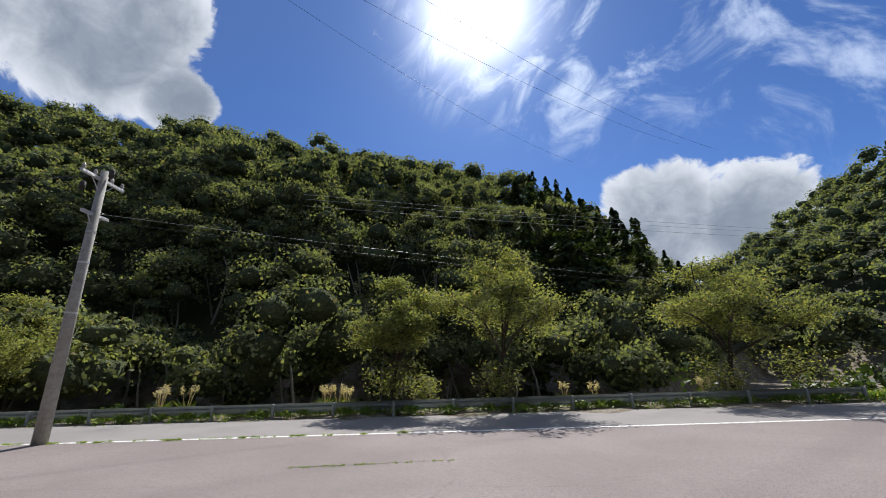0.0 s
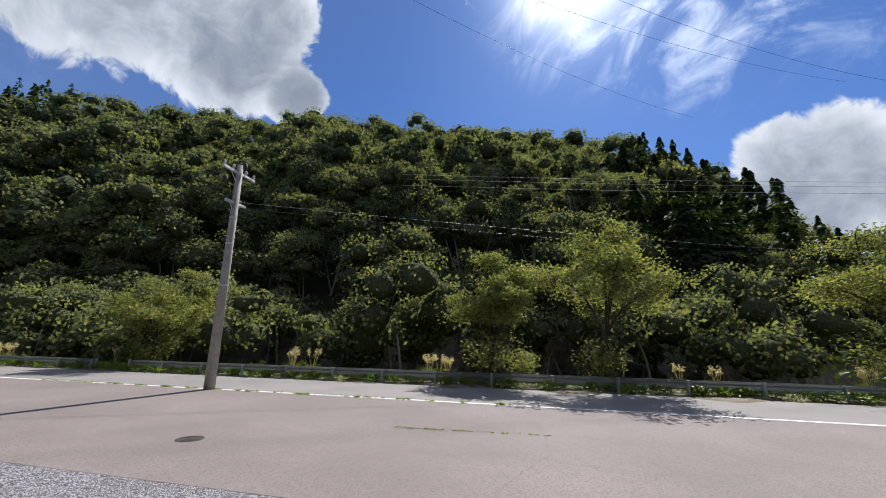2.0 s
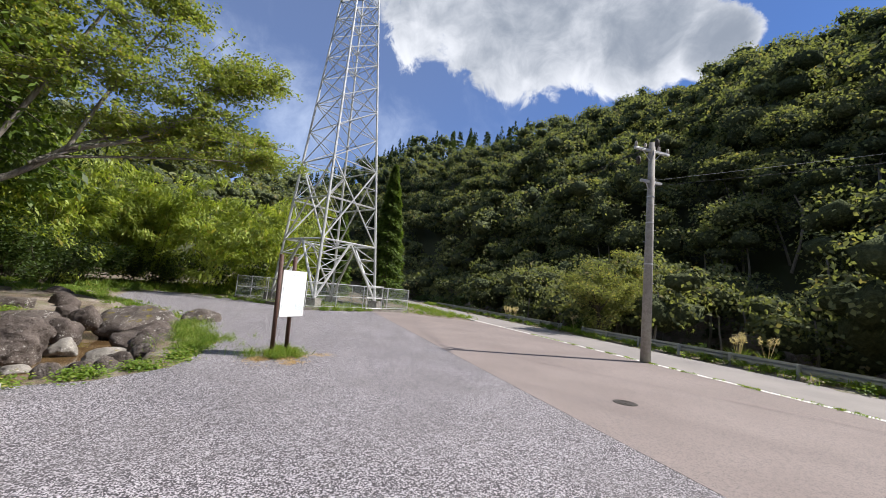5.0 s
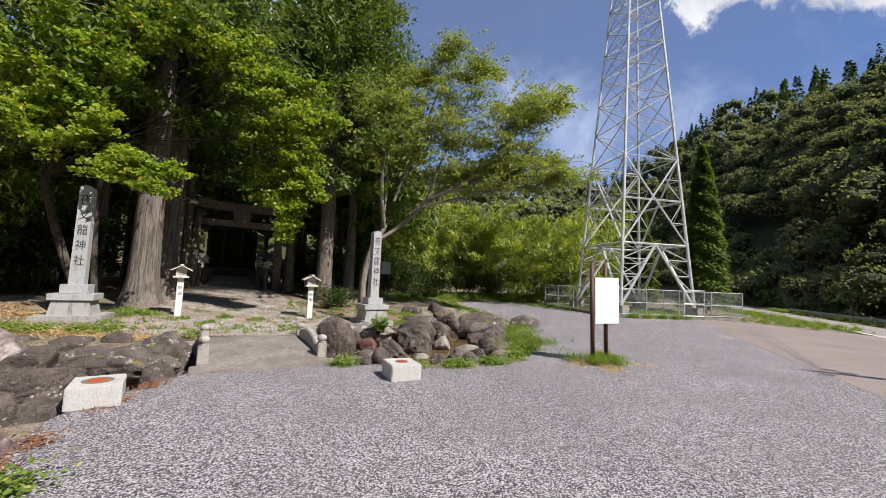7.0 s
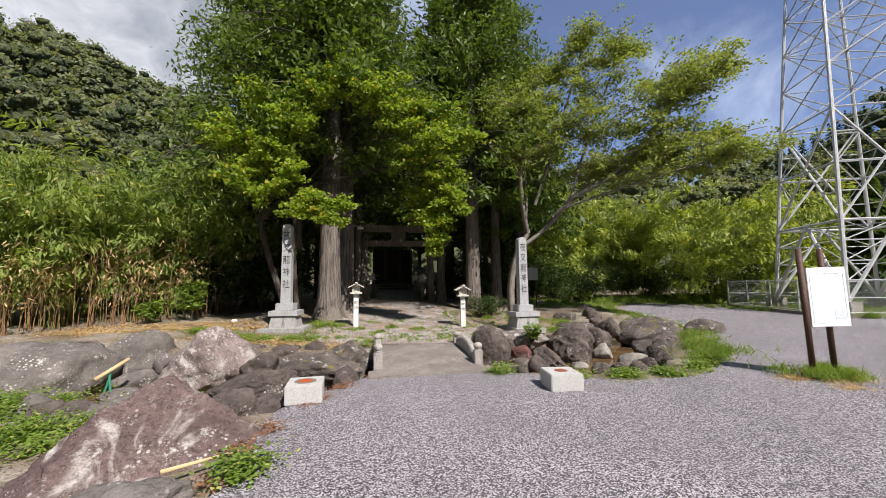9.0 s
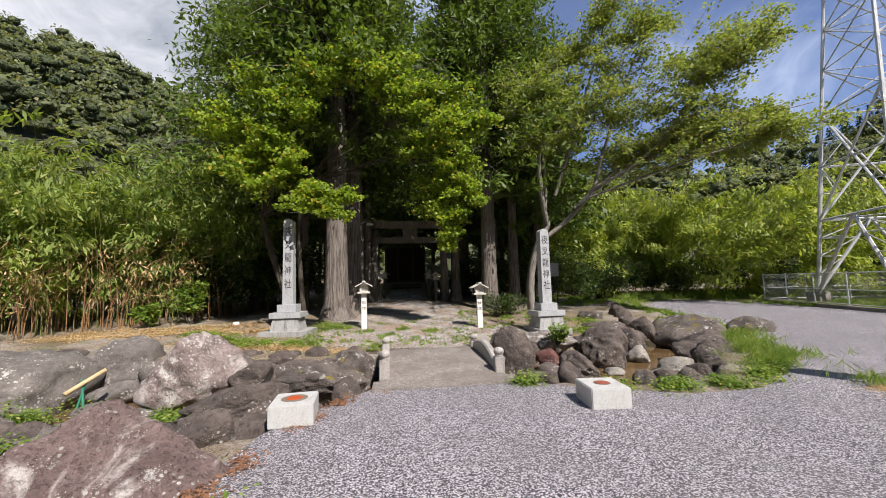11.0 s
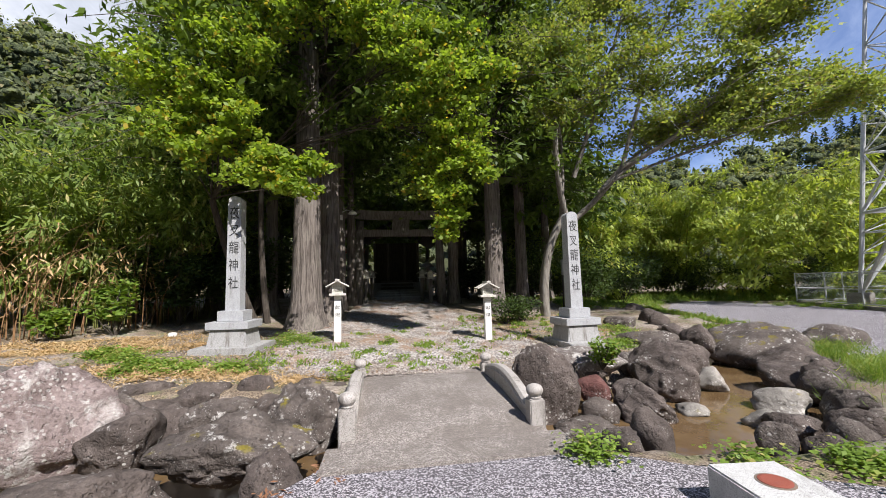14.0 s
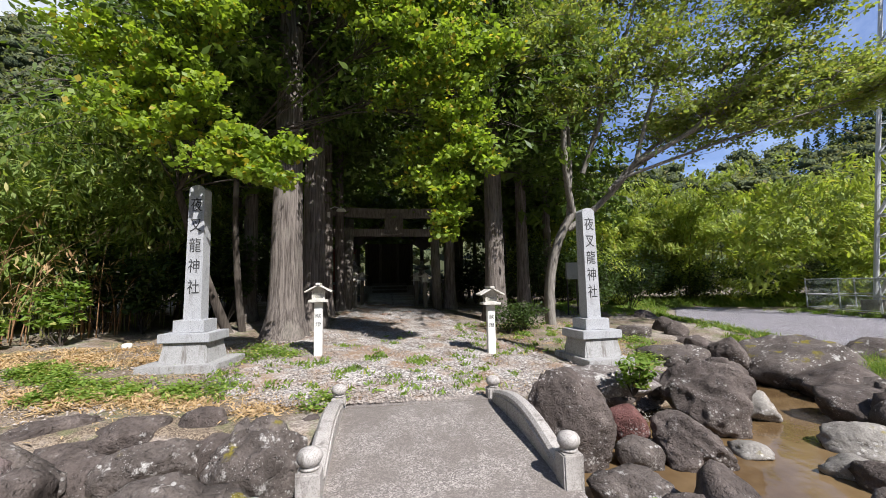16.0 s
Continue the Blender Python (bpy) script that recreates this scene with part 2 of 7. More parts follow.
def plain(colour, wear=(0.3, 0.3, 0.3), amount=0.25, scale=6.0):
    def paint(k, p):
        n = k.noise(p, scale, 6.0, 0.65)
        f = k.noise(p, scale * 9.0, 4.0, 0.6)
        return k.mix(k.step(n, 0.5, 0.75, 0.0, amount), k.mix(k.math("MULTIPLY", f, 0.25), colour, wear), wear), f, None
    return paint


ASPHALT = material("coarse_asphalt", coarse_asphalt, 0.85, bump=(0.7, 0.012))
APRON = material("smooth_asphalt", smooth_asphalt, 0.85, bump=(0.3, 0.004))
ROAD = material("road_asphalt", road_asphalt, 0.85, bump=(0.3, 0.004))
LINE = material("worn_line_paint", worn_line, 0.7)
SOIL = material("woodland_soil", ground_paint, 0.95, bump=(0.6, 0.03))
GRAVEL = material("path_gravel", gravel_paint, 0.95, bump=(0.7, 0.02))
ROCKS = {
    "basalt": material("dark_basalt", rock_paint((0.075, 0.06, 0.053), (0.19, 0.155, 0.138), 0.35, 0), 0.8, bump=(0.8, 0.05)),
    "mossy": material("mossy_basalt", rock_paint((0.08, 0.066, 0.058), (0.20, 0.168, 0.15), 0.55, 0.7), 0.8, bump=(0.8, 0.05)),
    "grey": material("grey_stone", rock_paint((0.14, 0.125, 0.115), (0.23, 0.205, 0.19), 0.5, 0.15), 0.75, bump=(0.6, 0.04)),
    "quartz": material("pink_quartz_stone", rock_paint((0.125, 0.085, 0.08), (0.23, 0.165, 0.155), 0.45, 0, 0.9), 0.6, bump=(0.8, 0.05)),
    "rosy": material("rosy_white_stone", rock_paint((0.23, 0.175, 0.165), (0.37, 0.30, 0.285), 0.8, 0, 0.7), 0.65, bump=(0.8, 0.05)),
    "white": material("white_stone", rock_paint((0.19, 0.175, 0.155), (0.38, 0.355, 0.32), 0.5, 0.9), 0.75, bump=(0.5, 0.03)),
    "pale": material("pale_bank_stone", rock_paint((0.16, 0.13, 0.12), (0.30, 0.27, 0.25), 0.9, 0), 0.8, bump=(0.8, 0.05)),
    "red": material("red_stone", rock_paint((0.13, 0.055, 0.05), (0.22, 0.10, 0.085), 0.3, 0), 0.8, bump=(0.8, 0.05)),
}
GRANITE = material("grey_granite", granite_paint((0.39, 0.395, 0.41), (0.19, 0.193, 0.20), 0.35), 0.5, bump=(0.15, 0.003))
ROUGH_GRANITE = material("rough_granite", granite_paint((0.37, 0.365, 0.36), (0.15, 0.148, 0.145), 0.85), 0.7, bump=(0.4, 0.006))
BLOCK = material("block_granite", granite_paint((0.50, 0.495, 0.485), (0.25, 0.248, 0.245), 0.35), 0.6, bump=(0.3, 0.004))


def deck_paint(k, p):
    big = k.noise(p, 1.7, 5.0, 0.65)
    grain = cells(k, p, 120.0)
    mott = k.noise(p, 16.0, 6.0, 0.75)
    c = k.mix(k.step(grain, 0.25, 0.9), (0.12, 0.103, 0.095), (0.37, 0.335, 0.305))
    # dark patches: brown stains, and dappled tree shade put into the colour
    c = k.mix(k.step(mott, 0.42, 0.62, 0.0, 0.6), c, (0.13, 0.115, 0.105))
    return k.mix(k.step(big, 0.44, 0.60, 0.0, 0.62), c, (0.135, 0.115, 0.102)), k.math("ADD", grain, mott), 0.9


BRIDGE = material("stained_dappled_concrete", deck_paint, 0.9, bump=(0.5, 0.008))
BRIDGE_POST = material("weathered_bridge_stone", granite_paint((0.42, 0.39, 0.365), (0.13, 0.118, 0.11), 0.97), 0.8, bump=(0.5, 0.006))
KERB = material("kerb_concrete", concrete_paint((0.36, 0.345, 0.32), 0.6), 0.9, bump=(0.4, 0.01))
WHITE_POST = material("white_painted_post", plain((0.70, 0.69, 0.66), (0.42, 0.40, 0.36), 0.5, 4.0), 0.6)
LANTERN = material("pale_weathered_wood", wood_paint((0.40, 0.38, 0.34), (0.56, 0.54, 0.49)), 0.8, bump=(0.3, 0.004))
OLD_WOOD = material("grey_weathered_wood", wood_paint((0.085, 0.075, 0.064), (0.19, 0.17, 0.148)), 0.85, bump=(0.5, 0.008))
DARK_WOOD = material("dark_shrine_wood", wood_paint((0.035, 0.028, 0.022), (0.09, 0.072, 0.055)), 0.85, bump=(0.4, 0.006))
INK = material("carved_black_ink", plain((0.025, 0.025, 0.025), (0.06, 0.06, 0.06)), 0.7)
RUST = material("orange_rust", plain((0.42, 0.075, 0.02), (0.20, 0.05, 0.02), 0.5, 20.0), 0.8)
RUST_DARK = material("dark_red_rust", plain((0.26, 0.07, 0.045), (0.14, 0.05, 0.04), 0.5, 20.0), 0.8)
STAIN = material("iron_stain", plain((0.16, 0.12, 0.09), (0.30, 0.26, 0.22), 0.5, 18.0), 0.85)
BROWN = material("brown_coated_steel", plain((0.075, 0.038, 0.03), (0.13, 0.075, 0.055), 0.4, 8.0), 0.5)
BOARD = material("white_board", plain((0.78, 0.79, 0.80), (0.62, 0.68, 0.72), 0.35, 3.0), 0.35)
FADED = material("faded_print", plain((0.60, 0.68, 0.72), (0.74, 0.76, 0.77), 0.6, 5.0), 0.4)
STEEL = material("galvanised_steel", plain((0.56, 0.57, 0.58), (0.40, 0.41, 0.42), 0.4, 7.0), 0.45, 0.35)
RAIL = material("dull_grey_rail", plain((0.30, 0.32, 0.32), (0.17, 0.17, 0.16), 0.5, 4.0), 0.55, 0.3)
POLE = material("spun_concrete", concrete_paint((0.40, 0.39, 0.37), 0.25), 0.85, bump=(0.2, 0.004))
MESH = material("green_grey_wire", plain((0.30, 0.34, 0.33), (0.2, 0.22, 0.21)), 0.5, 0.4)
CABLE = material("black_cable", plain((0.03, 0.03, 0.035), (0.05, 0.05, 0.05)), 0.6)
ALU = material("pale_cable", plain((0.42, 0.43, 0.45), (0.3, 0.3, 0.32)), 0.5, 0.3)
PORCELAIN = material("insulator_porcelain", plain((0.45, 0.42, 0.40), (0.3, 0.25, 0.22)), 0.3)
IRON = material("cast_iron", plain((0.055, 0.05, 0.048), (0.09, 0.075, 0.065), 0.5, 12.0), 0.7, 0.3)
RED_ROOF = material("red_roof_sheet", plain((0.22, 0.045, 0.03), (0.12, 0.04, 0.03), 0.5, 3.0), 0.6)
LAMP_GLASS = material("frosted_lamp_shade", plain((0.75, 0.76, 0.66), (0.6, 0.6, 0.5)), 0.3)
BAMBOO_CUT = material("cut_bamboo", plain((0.55, 0.42, 0.24), (0.35, 0.25, 0.13), 0.4, 9.0), 0.5)
GREEN_HOSE = material("green_plastic", plain((0.03, 0.20, 0.13), (0.05, 0.12, 0.09)), 0.45)
BARK_CEDAR = material("cedar_bark", bark_paint((0.062, 0.051, 0.045), (0.215, 0.185, 0.165)), 0.95, bump=(0.9, 0.05))
BARK_GREY = material("grey_bark", bark_paint((0.13, 0.115, 0.10), (0.27, 0.25, 0.22)), 0.95, bump=(0.6, 0.02))
BARK_DARK = material("dark_bark", bark_paint((0.035, 0.028, 0.022), (0.085, 0.07, 0.058)), 0.95, bump=(0.6, 0.02))
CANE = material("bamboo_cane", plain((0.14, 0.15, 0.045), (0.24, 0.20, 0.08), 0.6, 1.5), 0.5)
# Darker copy of CANE: the shade at the grove's foot is in its colour.
DARK_CANE = material("shade_toned_bamboo_cane", plain((0.075, 0.085, 0.03), (0.12, 0.11, 0.05), 0.6, 1.5), 0.6)
DRY_CANE = material("dry_cane", plain((0.27, 0.155, 0.075), (0.13, 0.07, 0.04), 0.8, 1.2), 0.8)
STRAW = leaf_material("dry_litter", (0.28, 0.17, 0.08), (0.52, 0.38, 0.21), None, 0.15, 0.9)
NEEDLES = leaf_material("fallen_cedar_litter", (0.13, 0.06, 0.035), (0.26, 0.13, 0.07), None, 0.05, 0.9)
LEAF_MAPLE = leaf_material("maple_leaves", (0.085, 0.155, 0.022), (0.30, 0.39, 0.055), (0.42, 0.33, 0.05), 0.5)
LEAF_CEDAR = leaf_material("cedar_needles", (0.04, 0.075, 0.015), (0.13, 0.19, 0.035), None, 0.35)
LEAF_GREY = leaf_material("mountain_tree_leaves", (0.13, 0.18, 0.045), (0.30, 0.35, 0.095), (0.32, 0.28, 0.08), 0.45)
LEAF_BAMBOO = leaf_material("bamboo_leaves", (0.11, 0.17, 0.04), (0.29, 0.36, 0.10), (0.46, 0.42, 0.18), 0.45)
LEAF_FEATHER = leaf_material("tall_bamboo_leaves", (0.155, 0.21, 0.045), (0.37, 0.43, 0.10), (0.36, 0.33, 0.09), 0.4, 0.5, 0.9)
LEAF_CHERRY = leaf_material("roadside_leaves", (0.12, 0.145, 0.06), (0.29, 0.305, 0.13), (0.36, 0.30, 0.13), 0.42, 0.7, 0.35, 0.1)
LEAF_WOOD = leaf_material("hillside_leaves", (0.105, 0.13, 0.072), (0.235, 0.255, 0.135), (0.24, 0.21, 0.12), 0.38, 0.95, 0.085, 0.05)


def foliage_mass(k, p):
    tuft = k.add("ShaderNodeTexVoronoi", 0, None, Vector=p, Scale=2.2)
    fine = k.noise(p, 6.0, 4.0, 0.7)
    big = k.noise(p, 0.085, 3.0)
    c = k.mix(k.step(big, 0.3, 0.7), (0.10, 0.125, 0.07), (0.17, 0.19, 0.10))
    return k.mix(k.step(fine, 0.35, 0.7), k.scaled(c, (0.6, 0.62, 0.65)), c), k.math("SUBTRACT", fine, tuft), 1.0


# Crown lumps: the shade between leaf sprays is in their darker colour.
DARK_CORE = material("shade_toned_inner_foliage", foliage_mass, 1.0, bump=(1.0, 0.4), gloss=0.0)
LEAF_WOOD_DARK = leaf_material("hillside_conifer", (0.022, 0.040, 0.016), (0.062, 0.088, 0.032), None, 0.25, 0.8, 0.09)
# Very dark leaves: deep shade is put into the colour itself.
LEAF_SHADE = leaf_material("shade_darkened_leaves", (0.022, 0.042, 0.012), (0.065, 0.10, 0.025), None, 0.3)
WEED = leaf_material("weed_leaves", (0.075, 0.14, 0.02), (0.22, 0.31, 0.06), (0.40, 0.37, 0.13), 0.4, 0.5, 1.2)
PEBBLE = leaf_material("path_pebble", (0.13, 0.105, 0.09), (0.42, 0.37, 0.33), None, 0.0, 0.9)
PLUME = leaf_material("pampas_plume", (0.42, 0.34, 0.26), (0.68, 0.60, 0.50), None, 0.4, 0.9)


def water_material():
    m = bpy.data.materials.new("brown_stream_water")
    m.use_nodes = True
    k = Nodes(m.node_tree)
    place = k.add("ShaderNodeTexCoord", 3)
    p = m.node_tree.nodes.new("ShaderNodeBsdfPrincipled")
    k.put(p.inputs["Base Color"], k.mix(k.step(k.noise(place, 1.3, 5.0), 0.35, 0.7), (0.085, 0.052, 0.024), (0.15, 0.10, 0.05)))
    p.inputs["Roughness"].default_value = 0.06
    p.inputs["IOR"].default_value = 1.33
    k.put(p.inputs["Normal"], k.add("ShaderNodeBump", 0, None, Height=k.noise(place, 3.0, 3.0), Strength=0.12, Distance=0.05))
    k.tree.links.new(p.outputs[0], m.node_tree.nodes.new("ShaderNodeOutputMaterial").inputs[0])
    return m


WATER = water_material()

# ---- building helpers ----
rng = np.random.default_rng(7)


def thing(name, label, category, at=(0, 0, 0), rz=0.0, group="", kind=""):
    e = new(name)
    e.empty_display_size = 0.2
    e.matrix_basis = pose(*at, 0, 0, rz)
    return tagged(e, label, category, group, kind)


def finish(me, mat, smooth=False):
    me.materials.append(mat)
    if smooth:
        me.polygons.foreach_set("use_smooth", np.ones(len(me.polygons), bool))
    return me


def part(name, bm, mat, parent, label="", smooth=False):
    me = bpy.data.meshes.new(name)
    bm.to_mesh(me)
    bm.free()
    ob = new(name, finish(me, mat, smooth))
    ob.parent = parent
    return tagged(ob, label) if label else ob


def array_mesh(name, verts, faces, mat, smooth=False):
    """A mesh from an N x 3 array and an M x 3 or M x 4 array."""
    verts, faces = np.asarray(verts, np.float32), np.asarray(faces, np.int32)
    me = bpy.data.meshes.new(name)
    n, k = faces.shape
    me.vertices.add(len(verts)), me.loops.add(n * k), me.polygons.add(n)
    me.vertices.foreach_set("co", verts.ravel())
    me.loops.foreach_set("vertex_index", faces.ravel())
    me.polygons.foreach_set("loop_start", np.arange(0, n * k, k, dtype=np.int32))
    me.update(calc_edges=True)
    return finish(me, mat, smooth)


def array_part(name, verts, faces, mat, parent, label="", smooth=False):
    ob = new(name, array_mesh(name, verts, faces, mat, smooth))
    ob.parent = parent
    return tagged(ob, label) if label else ob


def box(bm, c, size, bevel=0.0, turn=None):
    got = bmesh.ops.create_cube(bm, size=1.0)["verts"]
    m = Matrix.Translation(c) @ (turn or Matrix()) @ Matrix.Diagonal((*size, 1))
    bmesh.ops.transform(bm, matrix=m, verts=got)
    if bevel:
        edges = list({e for v in got for e in v.link_edges})
        bmesh.ops.bevel(bm, geom=edges, offset=bevel, segments=2, affect="EDGES")
    return bm


def rod(bm, a, b, r0, r1=None, n=8):
    a, b = Vector(a), Vector(b)
    d = b - a
    m = Matrix.Translation((a + b) / 2) @ d.to_track_quat("Z", "Y").to_matrix().to_4x4()
    bmesh.ops.create_cone(bm, cap_ends=True, segments=n, radius1=r0, radius2=r0 if r1 is None else r1, depth=d.length, matrix=m)
    return bm


def lathe(bm, profile, n=16, at=(0, 0, 0)):
    rings = []
    for r, z in profile:
        rings.append([bm.verts.new((at[0] + r * math.cos(2 * math.pi * i / n), at[1] + r * math.sin(2 * math.pi * i / n), at[2] + z)) for i in range(n)])
    for p, q in zip(rings, rings[1:]):
        for i in range(n):
            bm.faces.new((p[i], p[(i + 1) % n], q[(i + 1) % n], q[i]))
    bm.faces.new(list(reversed(rings[0]))), bm.faces.new(rings[-1])
    return bm


def frustum(bm, w0, d0, z0, w1, d1, z1, c=(0, 0)):
    v = [bm.verts.new((c[0] + sx * w / 2, c[1] + sy * d / 2, z)) for w, d, z in ((w0, d0, z0), (w1, d1, z1)) for sx, sy in ((-1, -1), (1, -1), (1, 1), (-1, 1))]
    for f in ((3, 2, 1, 0), (4, 5, 6, 7), (0, 1, 5, 4), (1, 2, 6, 5), (2, 3, 7, 6), (3, 0, 4, 7)):
        bm.faces.new([v[i] for i in f])
    return bm


def tubes(lines, n=7):
    """Tapered tubes along polylines, each a list of (point, radius). Arrays of vertices and quads."""
    V, F, base = [], [], 0
    for line in lines:
        pts = np.array([p for p, _ in line], float)
        rad = np.array([r for _, r in line], float)
        d = np.gradient(pts, axis=0)
        d /= np.linalg.norm(d, axis=1)[:, None] + 1e-9
        side = np.cross(d, [0.31, 0.95, 0.05])
        side /= np.linalg.norm(side, axis=1)[:, None] + 1e-9
        up = np.cross(side, d)
        a = np.linspace(0, 2 * np.pi, n, endpoint=False)
        ring = pts[:, None] + rad[:, None, None] * (np.cos(a)[None, :, None] * side[:, None] + np.sin(a)[None, :, None] * up[:, None])
        V.append(ring.reshape(-1, 3))
        i, j = np.meshgrid(np.arange(len(pts) - 1), np.arange(n), indexing="ij")
        q = np.stack((i * n + j, i * n + (j + 1) % n, (i + 1) * n + (j + 1) % n, (i + 1) * n + j), -1).reshape(-1, 4)
        F.append(q + base)
        base += len(pts) * n
    return np.concatenate(V), np.concatenate(F)


def kites(c, way, flat, length, width):
    """Leaves: a kite at each centre, along way, lying across flat. Arrays of vertices and quads."""
    c, way, flat = (np.asarray(x, float) for x in (c, way, flat))
    n = len(c)
    way = way / (np.linalg.norm(way, axis=1)[:, None] + 1e-9)
    side = np.cross(way, flat)
    side /= np.linalg.norm(side, axis=1)[:, None] + 1e-9
    lift = np.cross(side, way)
    length, width = (np.broadcast_to(np.asarray(x, float), (n,))[:, None] for x in (length, width))
    v = np.stack((c - way * length * 0.5, c - way * length * 0.05 + side * width * 0.5 + lift * width * 0.12, c + way * length * 0.5, c - way * length * 0.05 - side * width * 0.5 + lift * width * 0.12), 1)
    return v.reshape(-1, 3), np.arange(n * 4).reshape(n, 4)


def ball(n, r=None):
    d = (r or rng).normal(size=(n, 3))
    return d / np.linalg.norm(d, axis=1)[:, None]


def leaf_cloud(centres, spread, per, length, width, flatten=0.5, droop=0.0, up=0.6, r=None):
    """Clumps of leaves about centres."""
    r = r or rng
    centres = np.repeat(np.asarray(centres, float), per, axis=0)
    n = len(centres)
    off = ball(n, r) * (r.random(n) ** 0.45)[:, None] * spread
    off[:, 2] *= flatten
    way = ball(n, r)
    way[:, 2] = way[:, 2] * 0.5 - droop
    flat = ball(n, r) * (1 - up) + np.array([0, 0, up])
    size = r.uniform(0.65, 1.25, n)
    return kites(centres + off, way, flat, length * size, width * size)


def curve_line(a, b, bend, r0, r1, n=6, r=None):
    """A bent limb from a to b."""
    r = r or rng
    a, b = np.asarray(a, float), np.asarray(b, float)
    t = np.linspace(0, 1, n)[:, None]
    k = r.normal(size=3) * np.linalg.norm(b - a) * 0.06
    p = a + (b - a) * t + (np.asarray(bend) + k) * (4 * t * (1 - t))
    return [(p[i], r0 + (r1 - r0) * i / (n - 1)) for i in range(n)]


def limb_tree(stems, reach, twigs, r, rise=0.45, seeds=7, fan=0.26):
    """Limbs and twigs off given stems. Returns all lines and the twig points."""
    lines, tips = list(stems), []
    for s in stems:
        pts = np.array([p for p, _ in s])
        for _ in range(seeds):
            t = r.uniform(0.35, 1.0)
            i = min(len(s) - 1, int(t * (len(s) - 1)))
            a, rad = s[i]
            ang = r.uniform(0, 2 * math.pi)
            L = reach * r.uniform(0.5, 1.0) * (1.15 - 0.5 * t)
            b = np.array(a) + L * np.array([math.cos(ang), math.sin(ang), rise * r.uniform(0.1, 1.2)])
            limb = curve_line(a, b, (0, 0, 0.08 * L), max(0.012, rad * 0.5), 0.01, 6, r)
            lines.append(limb)
            for _ in range(twigs):
                j = r.integers(1, 6)
                c = np.array(limb[j][0])
                e = c + r.normal(size=3) * L * fan * np.array([1, 1, 0.5])
                lines.append(curve_line(c, e, (0, 0, 0), limb[j][1] * 0.5, 0.005, 4, r))
                tips += [e, (c + e) / 2]
            tips.append(b)
    return lines, np.array(tips)


def stuff(name, verts, faces, mat, label, category, smooth=False):
    ob = new(name, array_mesh(name, verts, faces, mat, smooth))
    return tagged(ob, label, category, "", "stuff")


def joined(pieces):
    V, F, base = [], [], 0
    for v, f in pieces:
        V.append(v), F.append(np.asarray(f) + base)
        base += len(v)
    return np.concatenate(V), np.concatenate(F)


# ---- the lie of the land ----
EYE0 = np.array([-1.0, -7.8])
U = np.array([0.815, 0.579])      # along the road
N = np.array([0.579, -0.815])     # across it, to the river


def rs(r, s):
    return U * r + N * s


# bearing, height of the wooded skyline, foot and ridge distance
SKYLINE = np.array([(0, 19, 48, 120), (30, 14, 60, 170), (52, 14, 120, 230), (58, 16, 110, 230), (63, 19.5, 100, 220), (67, 21.5, 90, 200), (79, 23.0, 60, 165), (90, 25, 46, 145), (97, 26.3, 42, 135), (112, 29.3, 36, 120), (125, 30.2, 34, 110), (140, 29.3, 34, 108), (148, 27.6, 34, 105), (157, 25, 35, 105), (165, 20.5, 36, 105), (172, 15, 40, 100), (177, 8, 60, 110), (184, 12, 120, 240), (193, 17, 110, 230), (199, 20, 100, 225), (210, 24, 95, 220), (225, 24, 90, 210), (270, 22, 60, 180), (300, 24, 50, 160), (322, 26.5, 48, 140), (331, 24.5, 48, 135), (345, 21, 48, 125), (360, 19, 48, 120)], float)


def bearing(x, y):
    return np.degrees(np.arctan2(x - EYE0[0], y - EYE0[1])) % 360


def bank_line(x):
    """The far edge of the stream, below the shrine's ground."""
    return np.interp(x, [-16, -9, -6.5, -4.5, -3.0, -1.6, 0, 1.3, 2.8, 4.3, 6, 8, 10, 13], [4.2, 3.2, 2.2, 1.1, 1.5, 1.3, 1.2, 1.4, 2.6, 3.0, 4.0, 7.5, 12, 16])


def lot_line(x):
    """The near edge of the stream, at the car park."""
    return np.interp(x, [-16, -7, -4.8, -3.3, -2.3, -1.5, -1.0, 1.0, 1.7, 3.0, 4.6, 5.6, 7.2, 8.6, 9.8, 11, 13], [0.5, -1.5, -2.0, -2.3, -2.2, -1.2, -0.55, -0.6, -0.8, -1.2, -1.0, 0.2, 1.6, 3.6, 6.0, 10, 14])


def smooth01(t):
    t = np.clip(t, 0, 1)
    return t * t * (3 - 2 * t)


def shrine_height(x, y):
    return 0.24 - 0.025 * np.clip(x, -8, 8) + 0.065 * np.clip(y - 4.5, 0, 9) - 0.13 * smooth01((4.2 - y) / 2.2)


